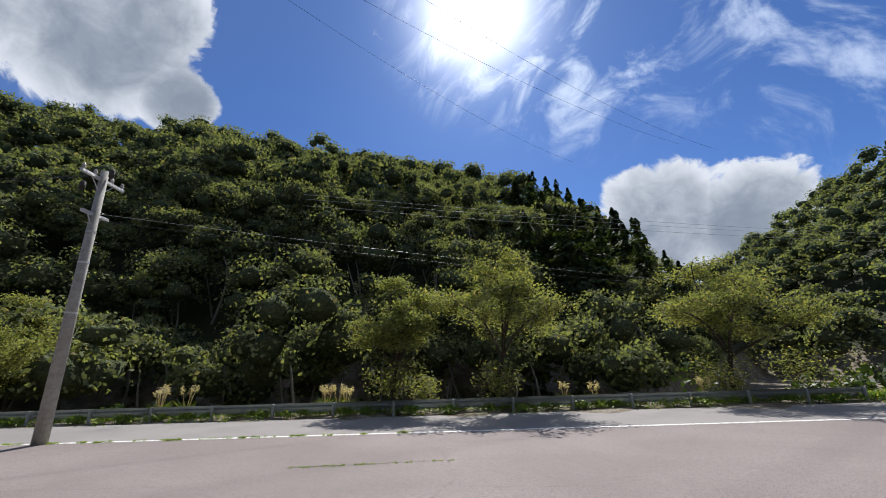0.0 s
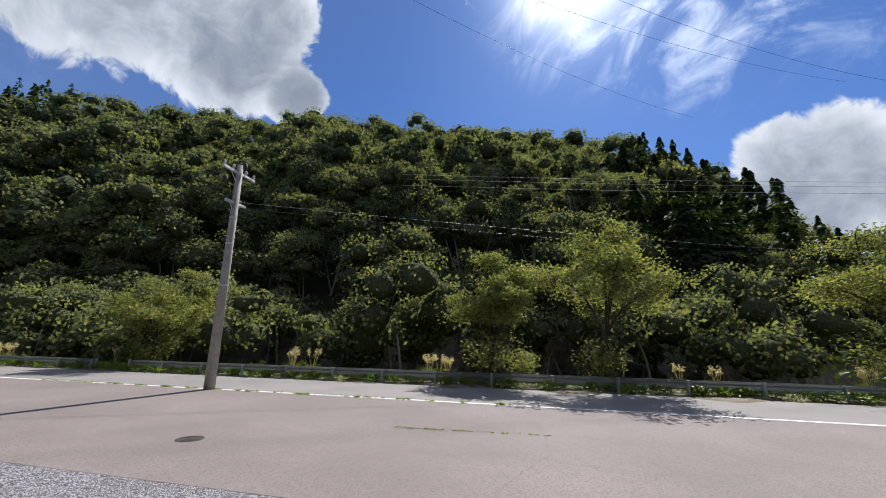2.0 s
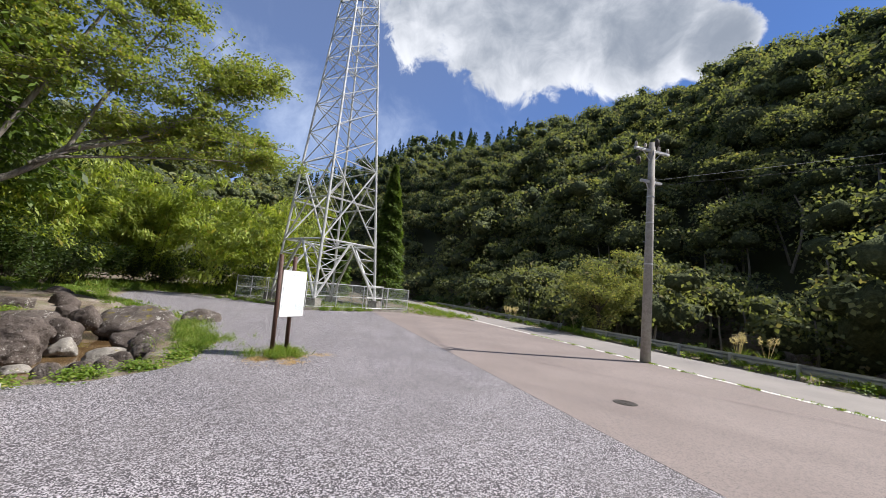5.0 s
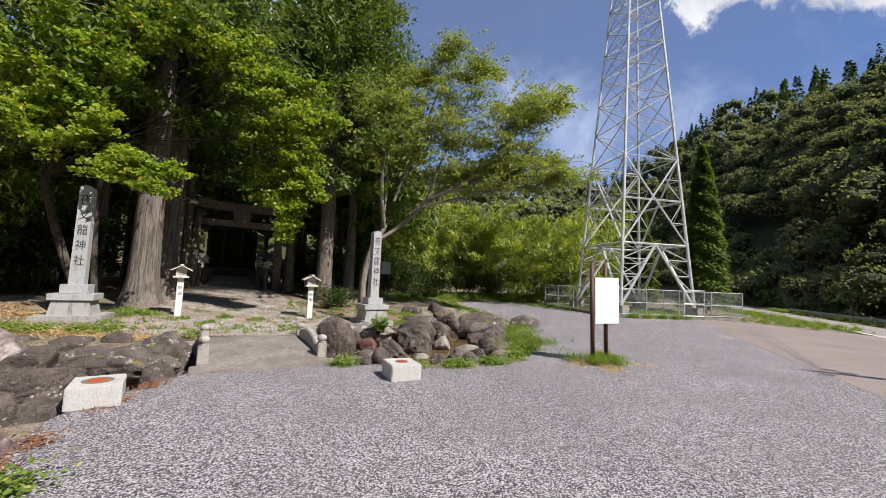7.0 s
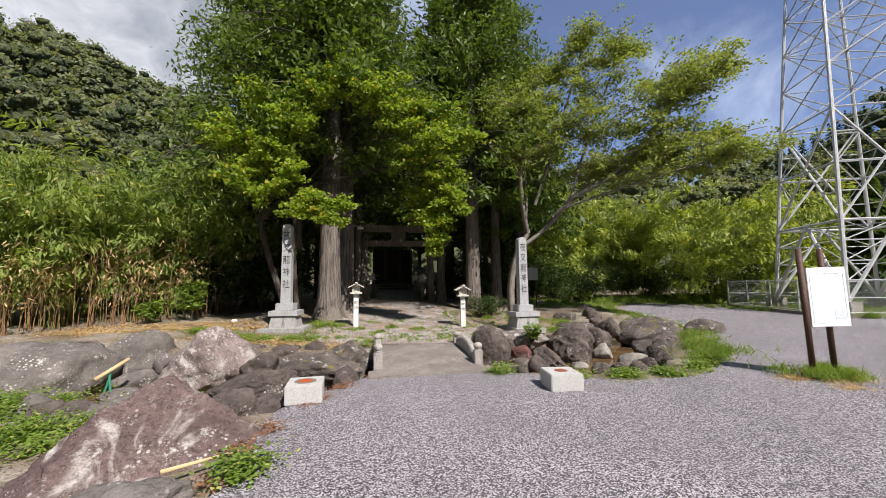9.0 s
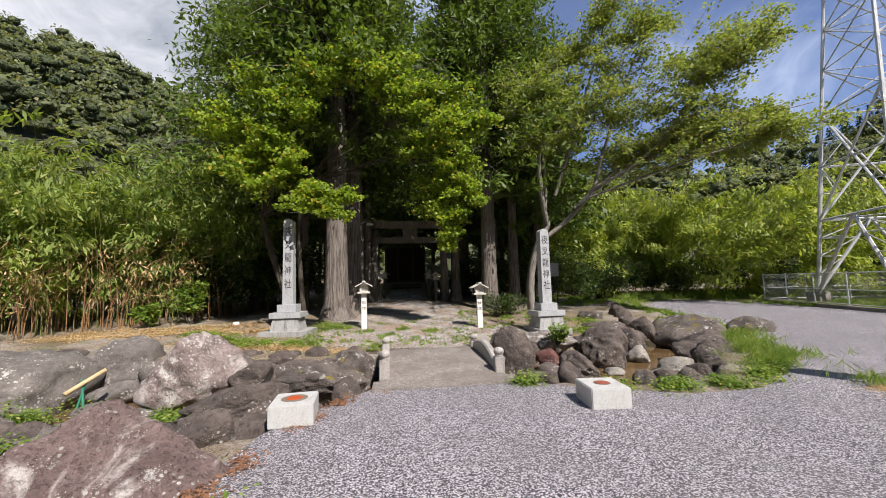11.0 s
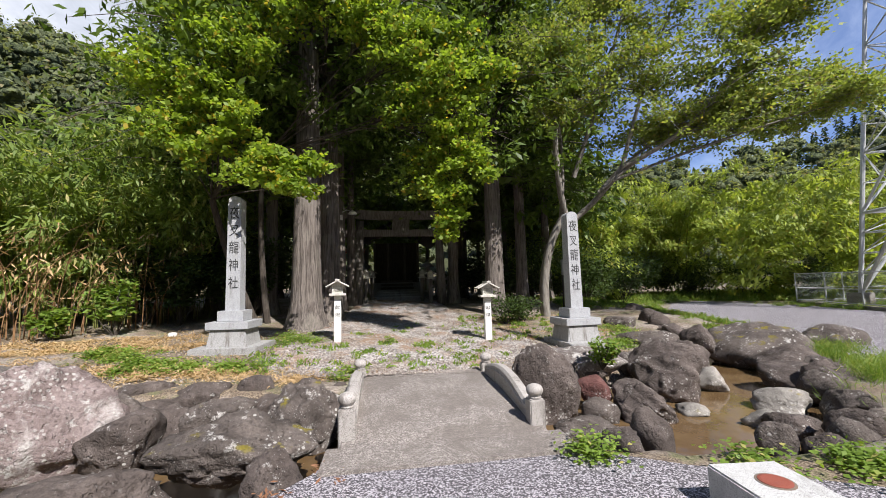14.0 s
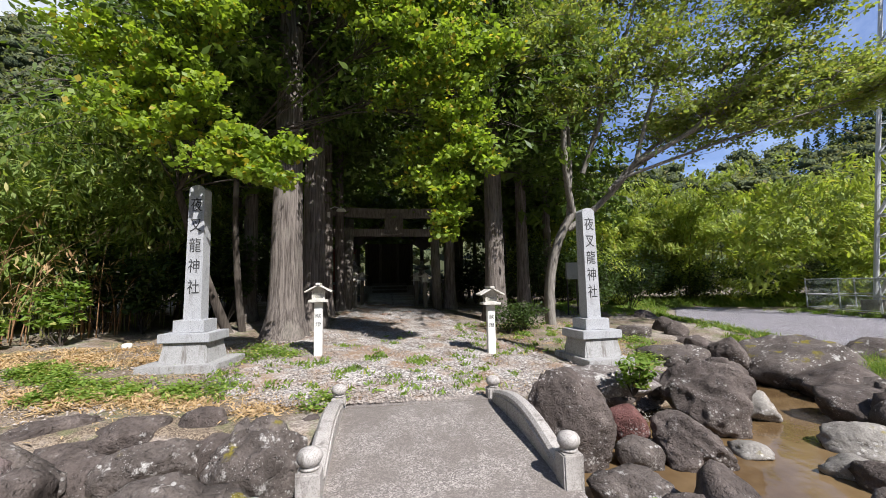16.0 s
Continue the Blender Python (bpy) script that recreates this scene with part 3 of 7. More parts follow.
def land(x, y):
    x, y = np.asarray(x, float), np.asarray(y, float)
    s = N[0] * x + N[1] * y
    b, l = bank_line(x), lot_line(x)
    z = np.full(x.shape, -0.05)
    z = np.where((y > np.where((x > -15) & (x < 7.5), b - 0.36, l)) & (s < 8), shrine_height(x, y), z)
    channel = smooth01((y - l) / 0.5) * smooth01((b - y) / 0.35)
    channel = np.where((x > -15) & (x < 8.2), channel, 0) * smooth01((8.2 - x) / 1.5)
    z = z * (1 - channel) - 0.62 * channel
    # verge beyond the lot on the tower's side
    right = smooth01((x - 9.0) / 2.0) * (s < 10)
    z = z * (1 - right) + right * (-0.05 + 0.12 * smooth01((y - np.interp(x, [9, 11.6, 13.5, 16.5, 19.5, 23], [5, 10.8, 14, 17.6, 19, 19])) / 1.0))
    # river bed past the road
    z = np.where(s > 20.2, 0.08 * smooth01((s - 20.2) / 0.4) - 3.2 * smooth01((s - 22.5) / 5.0), z)
    az, d = bearing(x, y), np.hypot(x - EYE0[0], y - EYE0[1])
    el, foot, top = (np.interp(az, SKYLINE[:, 0], SKYLINE[:, i]) for i in (1, 2, 3))
    ridge = top * np.tan(np.radians(el)) - 7.0
    t = (d - foot) / (top - foot)
    up = np.where(t < 1, ridge * np.clip(t, 0, 1) ** 0.92, ridge * (1 - 0.35 * np.clip((t - 1), 0, 1.5)))
    return z + np.where(t > 0, np.maximum(up, 0) + np.where((s > 24), 3.2, 0) * smooth01(t * 4), 0)


def spaced(lo, hi, step, far, growth=1.16):
    mid = list(np.arange(lo, hi + step / 2, step))
    a, b, h = [], [], step
    while (mid[-1] + sum(b)) < far:
        h *= growth
        b.append(h)
    up = mid[-1] + np.cumsum(b)
    dn = mid[0] - np.cumsum(b)
    return np.concatenate((dn[::-1], mid, up))


def build_ground():
    xs, ys = spaced(-13, 10.5, 0.16, 620), spaced(-5, 8, 0.16, 620)
    X, Y = np.meshgrid(xs, ys, indexing="ij")
    Z = land(X, Y)
    near = (np.abs(X) < 14) & (Y > lot_line(X)) & (Y < 16)
    Z = Z + np.where(near, 0.025 * np.sin(X * 3.1 + 1.3 * np.sin(Y * 2.3)) * np.sin(Y * 2.7 + X), 0)
    n, m = X.shape
    i, j = np.meshgrid(np.arange(n - 1), np.arange(m - 1), indexing="ij")
    f = np.stack((i * m + j, (i + 1) * m + j, (i + 1) * m + j + 1, i * m + j + 1), -1).reshape(-1, 4)
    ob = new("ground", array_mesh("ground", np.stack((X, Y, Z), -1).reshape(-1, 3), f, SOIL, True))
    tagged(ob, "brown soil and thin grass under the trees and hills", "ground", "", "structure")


def sheet(name, outline, z, mat, label, category, thick=0.06):
    bm = bmesh.new()
    f = bm.faces.new([bm.verts.new((x, y, z)) for x, y in outline])
    if f.normal.z < 0:
        f.normal_flip()
    got = bmesh.ops.extrude_face_region(bm, geom=[f])
    bmesh.ops.translate(bm, verts=[v for v in got["geom"] if isinstance(v, bmesh.types.BMVert)], vec=(0, 0, -thick))
    bmesh.ops.triangulate(bm, faces=bm.faces[:])
    bmesh.ops.recalc_face_normals(bm, faces=bm.faces[:])
    me = bpy.data.meshes.new(name)
    bm.to_mesh(me)
    bm.free()
    return tagged(new(name, finish(me, mat)), label, category, "", "structure")


build_ground()
EDGE_S, LINE_S, FAR_S = 10.1, 16.8, 20.1
lot = [tuple(rs(-40, EDGE_S)), (22.9, 3.85), (18.0, 5.6), (20.6, 13.6), (19.5, 18.6), (16.5, 17.2), (13.5, 13.6), (11.6, 10.4), (10.4, 7.0), (9.3, 4.4), (8.0, 2.0), (6.9, 0.2), (5.6, -1.2), (4.4, -1.9), (3.2, -1.95), (1.9, -1.25), (1.15, -0.75), (1.0, -0.5), (-1.05, -0.45), (-1.25, -0.8), (-1.7, -1.35), (-2.3, -2.3), (-2.45, -3.2), (-2.3, -4.3), (-2.5, -6.5), (-4.5, -9.5), (-9, -13.0), (-30, -27)]
sheet("parking_lot", lot, 0.0, ASPHALT, "worn grey asphalt with coarse pale stone chips", "car park")
sheet("apron", [tuple(rs(r, s)) for r, s in ((-160, EDGE_S), (-160, LINE_S - 0.08), (18.5, LINE_S - 0.08), (19.2, 14.6), (22.2, 12.6), (20.92, EDGE_S))], 0.003, APRON, "smooth pinkish grey asphalt beside the road", "asphalt")
sheet("road", [tuple(rs(r, s)) for r, s in ((-160, LINE_S + 0.08), (-160, FAR_S), (160, FAR_S), (160, LINE_S + 0.08))], 0.003, ROAD, "pale grey narrow asphalt road", "road")
sheet("road_line", [tuple(rs(r, s)) for r, s in ((-160, LINE_S - 0.08), (-160, LINE_S + 0.08), (160, LINE_S + 0.08), (160, LINE_S - 0.08))], 0.005, LINE, "worn white line along the road's edge", "road marking")


def build_path():
    xs, ys = np.linspace(-3.6, 3.2, 46), np.linspace(1.7, 20, 110)
    X, Y = np.meshgrid(xs, ys, indexing="ij")
    wide = np.interp(Y, [1.7, 3.0, 5.0, 8.0, 20.0], [0.5, 0.95, 0.85, 0.62, 0.45])
    X = X * wide + 0.06 * np.sin(Y * 1.9)
    Z = shrine_height(X, Y) + 0.035 - 0.10 * smooth01((2.5 - Y) / 0.7) + 0.02 * np.sin(X * 5.1) * np.sin(Y * 4.3) - 0.05 * (np.abs(X) > 3.1 * wide)
    n, m = X.shape
    i, j = np.meshgrid(np.arange(n - 1), np.arange(m - 1), indexing="ij")
    f = np.stack((i * m + j, (i + 1) * m + j, (i + 1) * m + j + 1, i * m + j + 1), -1).reshape(-1, 4)
    ob = new("gravel_path", array_mesh("gravel_path", np.stack((X, Y, Z), -1).reshape(-1, 3), f, GRAVEL, True))
    tagged(ob, "pale gravel path with fallen leaves leading to the shrine", "path", "", "structure")


build_path()


def build_water():
    xs = np.linspace(-14, 8.0, 60)
    V = np.array([(x, y, -0.40) for x in xs for y in (lot_line(x) + 0.02, bank_line(x) - 0.02)])
    F = np.array([(2 * i, 2 * i + 2, 2 * i + 3, 2 * i + 1) for i in range(59)])
    tagged(new("stream_water", array_mesh("stream_water", V, F, WATER)), "still brown shallow water in the stream bed", "water", "", "structure")


build_water()

# ---- stones of the stream ----
# x, y, foot, half width, half depth, height, turn, stone
STONES = (
    (1.58, 1.14, -0.35, 0.43, 0.30, 0.91, -26, "basalt"),
    (2.81, 2.56, -0.05, 0.70, 0.35, 0.39, -30, "pale"),
    (2.51, 1.38, -0.20, 0.27, 0.21, 0.33, -33, "red"),
    (4.06, 1.80, -0.40, 0.53, 0.48, 0.83, -42, "basalt"),
    (3.01, 0.97, -0.42, 0.45, 0.36, 0.45, -40, "basalt"),
    (2.33, 0.97, -0.42, 0.23, 0.18, 0.31, -34, "mossy"),
    (1.89, 0.22, -0.40, 0.40, 0.32, 0.30, -35, "mossy"),
    (5.02, 1.98, -0.42, 0.32, 0.26, 0.36, -47, "white"),
    (3.81, 0.90, -0.42, 0.24, 0.19, 0.15, -47, "white"),
    (7.55, 3.58, -0.40, 0.96, 0.77, 0.86, -50, "mossy"),
    (9.44, 3.34, -0.10, 0.60, 0.48, 0.47, -57, "mossy"),
    (7.28, 2.58, -0.40, 0.73, 0.59, 0.54, -53, "basalt"),
    (6.22, 1.35, -0.40, 0.65, 0.52, 0.49, -56, "basalt"),
    (5.06, 0.77, -0.42, 0.37, 0.29, 0.32, -55, "white"),
    (4.31, 0.29, -0.42, 0.27, 0.21, 0.24, -54, "white"),
    (4.33, -0.00, -0.42, 0.31, 0.25, 0.28, -57, "basalt"),
    (6.53, 3.83, -0.05, 0.33, 0.27, 0.54, -45, "basalt"),
    (6.50, 4.55, 0.00, 0.32, 0.26, 0.40, -42, "basalt"),
    (5.28, 3.83, -0.05, 0.62, 0.31, 0.46, -39, "mossy"),
    (7.46, 6.39, 0.00, 0.30, 0.24, 0.63, -40, "basalt"),
    (6.24, 6.53, 0.05, 0.44, 0.35, 0.51, -35, "mossy"),
    (9.04, 9.96, 0.05, 0.63, 0.51, 0.53, -36, "basalt"),
    (7.80, 7.15, 0.00, 0.36, 0.29, 0.61, -39, "basalt"),
    (10.13, 12.43, 0.05, 0.60, 0.48, 0.42, -34, "basalt"),
    (5.62, 3.16, -0.30, 0.33, 0.27, 0.54, -44, "basalt"),
    (-3.92, 1.66, -0.10, 0.50, 0.25, 0.39, 35, "basalt"),
    (-3.02, 1.57, 0.00, 0.36, 0.21, 0.33, 28, "basalt"),
    (-2.42, 1.70, 0.00, 0.25, 0.20, 0.36, 21, "basalt"),
    (-1.62, 0.82, -0.35, 0.41, 0.31, 0.75, 16, "mossy"),
    (-2.68, 1.15, -0.35, 0.49, 0.29, 0.49, 27, "mossy"),
    (-3.32, 0.97, -0.35, 0.37, 0.26, 0.57, 34, "basalt"),
    (-1.27, 1.64, 0.05, 0.15, 0.12, 0.13, 9, "basalt"),
    (-4.20, 0.15, -0.25, 0.68, 0.50, 1.02, 29, "rosy"),
    (-6.05, 1.7, -0.30, 0.64, 0.52, 0.92, 35, "grey"),
    (-7.64, 2.42, 0.05, 0.40, 0.32, 0.41, 39, "basalt"),
    (-5.71, 0.90, -0.35, 0.40, 0.24, 0.37, 35, "grey"),
    (-2.85, -1.23, -0.15, 0.68, 0.41, 0.48, 23, "basalt"),
    (-2.93, -2.23, -0.15, 0.35, 0.25, 0.41, 29, "basalt"),
    (-3.25, 0.13, -0.10, 0.37, 0.30, 0.44, 22, "basalt"),
    (-2.03, -0.26, -0.10, 0.64, 0.38, 0.43, 12, "mossy"),
    (-3.61, 0.64, -0.05, 0.39, 0.23, 0.46, 23, "mossy"),
    (-4.88, -0.78, -0.30, 0.52, 0.37, 0.26, 38, "grey"),
    (-2.85, -4.95, -0.05, 0.55, 0.34, 0.34, 20, "grey"),
    (-4.9, -1.9, -0.2, 0.7, 0.4, 0.22, 30, "grey"),
    (-4.1, -1.75, -0.35, 0.45, 0.35, 0.4, 10, "basalt"),
    (-3.4, -2.5, -0.2, 0.4, 0.3, 0.35, 60, "basalt"),
    (-6.98, 0.48, -0.45, 0.95, 0.78, 1.22, 35, "grey"),
    (-5.59, 0.07, -0.35, 0.30, 0.21, 0.19, 38, "grey"),
)
STONE_WORDS = {
    "basalt": "dark brown pitted boulder with pale lichen flecks",
    "mossy": "dark pitted boulder with yellow moss and lichen",
    "grey": "smooth grey boulder speckled with white lichen",
    "quartz": "pinkish boulder streaked with white crystal",
    "rosy": "rosy white boulder standing on edge in the bank",
    "white": "pale worn stone with yellow moss in the water",
    "pale": "flat whitish bank stone beside the bridge",
    "red": "small reddish stone wedged between boulders",
}


def facets(count, lo, hi):
    """Random flat faces of a broken stone: unit normals and their distances."""
    n = np.array([ball(1)[0] for _ in range(count)])
    return n, np.array([random.uniform(lo, hi) for _ in range(count)])


def stone_mesh(normals, reach, size, seed, fine, hard=9.0, most=1.08):
    """A rounded polyhedron with worn, pitted faces. Arrays of vertices and triangles."""
    bm = bmesh.new()
    bmesh.ops.create_icosphere(bm, subdivisions=fine, radius=1.0)
    bm.verts.ensure_lookup_table()
    d = np.array([v.co[:] for v in bm.verts])
    f = np.array([[v.index for v in q.verts] for q in bm.faces])
    bm.free()
    d /= np.linalg.norm(d, axis=1)[:, None]
    k = np.clip(d @ normals.T, 0, None) / reach
    far = ((k ** hard).sum(1) + most ** -hard) ** (-1.0 / hard)
    p = d * far[:, None]
    wear = np.empty(len(p))
    for i, q in enumerate(p):
        v = Vector(q) + seed
        ridge = abs(noise.noise(v * 2.6))
        wear[i] = 0.14 * noise.noise(v * 1.3) - 0.19 * ridge + 0.075 * noise.noise(v * 5.5) + 0.03 * noise.noise(v * 12.0) - 0.03 * max(0.0, noise.noise(v * 19.0)) + 0.04
    return p * (1 + wear)[:, None] * np.asarray(size), f


def boulder(x, y, z, rx, ry, h, turn, stone):
    seed = Vector((x * 3.7 + 11, y * 5.1 - 7, h * 9 + rx))
    normals, reach = facets(14, 0.64, 0.96)
    low = 0.32 * h
    tall = h * 0.5 + low * 0.5
    v, f = stone_mesh(normals, reach, (rx * 1.12, ry * 1.12, tall * 1.08), seed, 5 if rx > 0.40 and abs(x) < 4.4 and y < 2 else (4 if rx > 0.3 else 3), 17.0)
    v[:, 2] += (h - low) * 0.5
    ob = new("boulder", array_mesh("boulder", v, f, ROCKS[stone], True))
    ob.matrix_basis = pose(x, y, z, random.uniform(-5, 5), random.uniform(-5, 5), turn)
    tagged(ob, STONE_WORDS[stone], "boulder", "stones along the stream")


for row in STONES:
    boulder(*row)


def ridged_boulder():
    """The largest stone: a wedge with a sharp crest, one face to the lot, one long slope."""
    faces = np.array([(0.52, -0.31, 0.80, 0.34), (0.255, -0.582, 0.772, 0.27), (-0.75, 0.35, 0.55, 0.54), (0.3, 0.9, 0.3, 0.62), (-0.5, -0.85, 0.15, 1.15), (0.9, -0.3, 0.1, 0.86), (0.0, 0.0, -1.0, 0.3), (-0.95, -0.1, 0.25, 1.0), (-0.35, -0.45, 0.82, 0.52)])
    unit = faces[:, :3] / np.linalg.norm(faces[:, :3], axis=1)[:, None]
    v, f = stone_mesh(unit, faces[:, 3], (1.0, 1.0, 1.04), Vector((3.1, 7.7, 2.2)), 6, 26.0, 1.6)
    ob = new("boulder", array_mesh("boulder", v, f, ROCKS["quartz"], True))
    ob.location = (-3.22, -3.55, 0.0)
    tagged(ob, STONE_WORDS["quartz"], "boulder", "stones along the stream")


ridged_boulder()
# smaller stones packed between them
pack = random.Random(5)
for x, y in [(px / 10, None) for px in range(-95, 78, 4)]:
    for side in (0, 1):
        if abs(x) < 1.35 or (side == 0 and -2.6 < x < 6.2 and pack.random() < 0.4):
            continue
        yy = (lot_line(x) + 0.35 if side == 0 else bank_line(x) - 0.1) + pack.uniform(-0.2, 0.2)
        w = pack.uniform(0.18, 0.36)
        boulder(x + pack.uniform(-0.15, 0.15), float(yy), -0.45 + (0.25 if side else 0.15), w, w * pack.uniform(0.6, 0.9), pack.uniform(0.3, 0.5), pack.uniform(0, 180), pack.choice(("basalt", "mossy", "basalt", "grey" if x < -3 else "basalt")))


# ---- bridge ----
def build_bridge():
    b = thing("stone_bridge", "low concrete slab bridge with curved stone parapets", "bridge", (0, 0, 0))
    half, y0, y1 = 0.93, -0.42, 1.9

    def deck_z(y):
        t = (y - y0) / (y1 - y0)
        return 0.0 + 0.14 * t + 0.06 * math.sin(math.pi * t)

    bm = bmesh.new()
    ys = [y0 + (y1 - y0) * i / 14 for i in range(15)]
    rows = [[bm.verts.new((x, y, deck_z(y) - d)) for x, d in ((-half - 0.12, 0), (half + 0.12, 0), (half + 0.12, 0.24), (-half - 0.12, 0.24))] for y in ys]
    for p, q in zip(rows, rows[1:]):
        for i in range(4):
            bm.faces.new((p[i], p[(i + 1) % 4], q[(i + 1) % 4], q[i]))
    bm.faces.new(rows[0]), bm.faces.new(list(reversed(rows[-1])))
    bmesh.ops.recalc_face_normals(bm, faces=bm.faces[:])
    part("deck", bm, BRIDGE, b, "grey concrete deck with dark stains and painted dappled shade")
    bm = bmesh.new()
    box(bm, (0, y0 - 0.17, -0.022), (2 * half + 0.5, 0.50, 0.10), 0.01)
    part("threshold", bm, BRIDGE, b)
    bm = bmesh.new()
    box(bm, (0, y1 + 0.125, 0.085), (2 * half + 0.3, 0.24, 0.12), 0.01)
    part("threshold", bm, BRIDGE, b)
    for sx in (-1, 1):
        bm = bmesh.new()
        n = 16
        prof = []
        for i in range(n + 1):
            t = i / n
            y = -0.02 + (1.80 + 0.02) * t
            top = deck_z(y) + 0.14 + 0.13 * math.sin(math.pi * t)
            prof.append([bm.verts.new((sx * (half + 0.07) + dx, y, z)) for dx, z in ((-0.07, deck_z(y) - 0.1), (0.07, deck_z(y) - 0.1), (0.07, top - 0.03), (0.04, top), (-0.04, top), (-0.07, top - 0.03))])
        for p, q in zip(prof, prof[1:]):
            for i in range(6):
                bm.faces.new((p[i], p[(i + 1) % 6], q[(i + 1) % 6], q[i]))
        bm.faces.new(prof[0]), bm.faces.new(list(reversed(prof[-1])))
        bmesh.ops.recalc_face_normals(bm, faces=bm.faces[:])
        wall = part("parapet", bm, BRIDGE_POST, b, "arched stone parapet with a moulded groove")
        bm = bmesh.new()
        for i in range(1, n - 1):
            t0, t1 = i / n, (i + 1) / n
            a = [(-0.02 + 1.82 * t) for t in (t0, t1)]
            zs = [deck_z(y) + 0.07 + 0.11 * math.sin(math.pi * t) for y, t in zip(a, (t0, t1))]
            rod(bm, (sx * half, a[0], zs[0]), (sx * half, a[1], zs[1]), 0.014, None, 6)
        part("moulding", bm, BRIDGE_POST, wall)
        for y, h in ((-0.12, 0.29 if sx < 0 else 0.25), (2.0, 0.13)):
            z = deck_z(y) - 0.15
            bm = bmesh.new()
            box(bm, (sx * (half + 0.07), y, z + (h + 0.15) / 2), (0.17, 0.17, h + 0.15), 0.012)
            post = part("post", bm, BRIDGE_POST, b, "square stone post")
            bm = bmesh.new()
            lathe(bm, ((0.05, 0), (0.07, 0.008), (0.07, 0.022), (0.055, 0.03), (0.078, 0.045), (0.092, 0.075), (0.09, 0.105), (0.07, 0.135), (0.03, 0.152), (0.006, 0.156)), 18, (sx * (half + 0.07), y, z + h + 0.15))
            part("finial", bm, BRIDGE_POST, post, "rounded onion-shaped finial", True)


build_bridge()


# ---- lettering ----
def letters(name, text, size, m, mat, parent, label="", deep=0.006):
    c = bpy.data.curves.new(name, "FONT")
    c.body, c.size, c.align_x, c.align_y, c.extrude = text, size, "CENTER", "CENTER", deep
    tmp = bpy.data.objects.new(name, c)
    scene.collection.objects.link(tmp)
    me = bpy.data.meshes.new_from_object(tmp.evaluated_get(bpy.context.evaluated_depsgraph_get()))
    bpy.data.objects.remove(tmp)
    me.materials.clear()
    ob = new(name, finish(me, mat))
    ob.matrix_basis = m
    ob.parent = parent
    return tagged(ob, label) if label else ob


def stone_pillar(x, y, z, plinth, h, turn):
    p = thing("inscribed_stone_pillar", "tall grey granite pillar carved with the shrine's name", "stone pillar", (x, y, z), turn, "name pillars before the shrine")
    p.scale = (0.83, 0.83, 1.0)
    bm = bmesh.new()
    box(bm, (0, 0.0, 0.05), (*plinth, 0.16), 0.012)
    part("plinth", bm, ROUGH_GRANITE, p, "low stained granite plinth")
    bm = bmesh.new()
    for dx in (-0.27, 0.0, 0.27):
        frustum(bm, 0.268, 0.88, 0.13, 0.268, 0.78, 0.46, (dx, 0))
    frustum(bm, 0.93, 0.86, 0.131, 0.80, 0.74, 0.459)
    part("base", bm, ROUGH_GRANITE, p, "flared granite base of three stained slabs")
    bm = bmesh.new()
    box(bm, (0, 0, 0.535), (0.98, 0.9, 0.15), 0.01)
    part("cap_slab", bm, GRANITE, p)
    bm = bmesh.new()
    box(bm, (0, 0, 0.715), (0.60, 0.56, 0.21), 0.008)
    part("upper_block", bm, GRANITE, p)
    bm = bmesh.new()
    w, d = 0.315, 0.29
    frustum(bm, w + 0.03, d + 0.02, 0.82, w, d, 0.82 + h)
    # rounded head
    v = [[bm.verts.new((w * (i / 8 - 0.5), sy * d / 2, 0.82 + h + 0.075 * math.sin(math.pi * i / 8) ** 0.6)) for i in range(9)] for sy in (-1, 1)]
    for i in range(8):
        bm.faces.new((v[0][i], v[0][i + 1], v[1][i + 1], v[1][i]))
    bm.faces.new(list(reversed(v[0]))), bm.faces.new(v[1])
    bmesh.ops.recalc_face_normals(bm, faces=bm.faces[:])
    shaft = part("shaft", bm, GRANITE, p, "polished granite shaft")
    lean = math.degrees(math.atan2(0.01, h))
    for i, ch in enumerate("夜叉龍神社"):
        zz = 0.82 + h * (0.87 - 0.158 * i)
        yy = -(d / 2 + 0.01 * (1 - (zz - 0.82) / h)) - 0.001
        letters("carved_character", ch, 0.27, pose(0, yy, zz, 90 - lean, 0, 0) @ Matrix.Diagonal((0.92, 1.0, 1, 1)), INK, shaft, "carved black character", 0.004)
    return p


stone_pillar(-3.65, 4.30, 0.31, (1.5, 1.35), 2.28, -4)
stone_pillar(3.54, 3.90, 0.14, (1.12, 1.45), 2.06, 4)


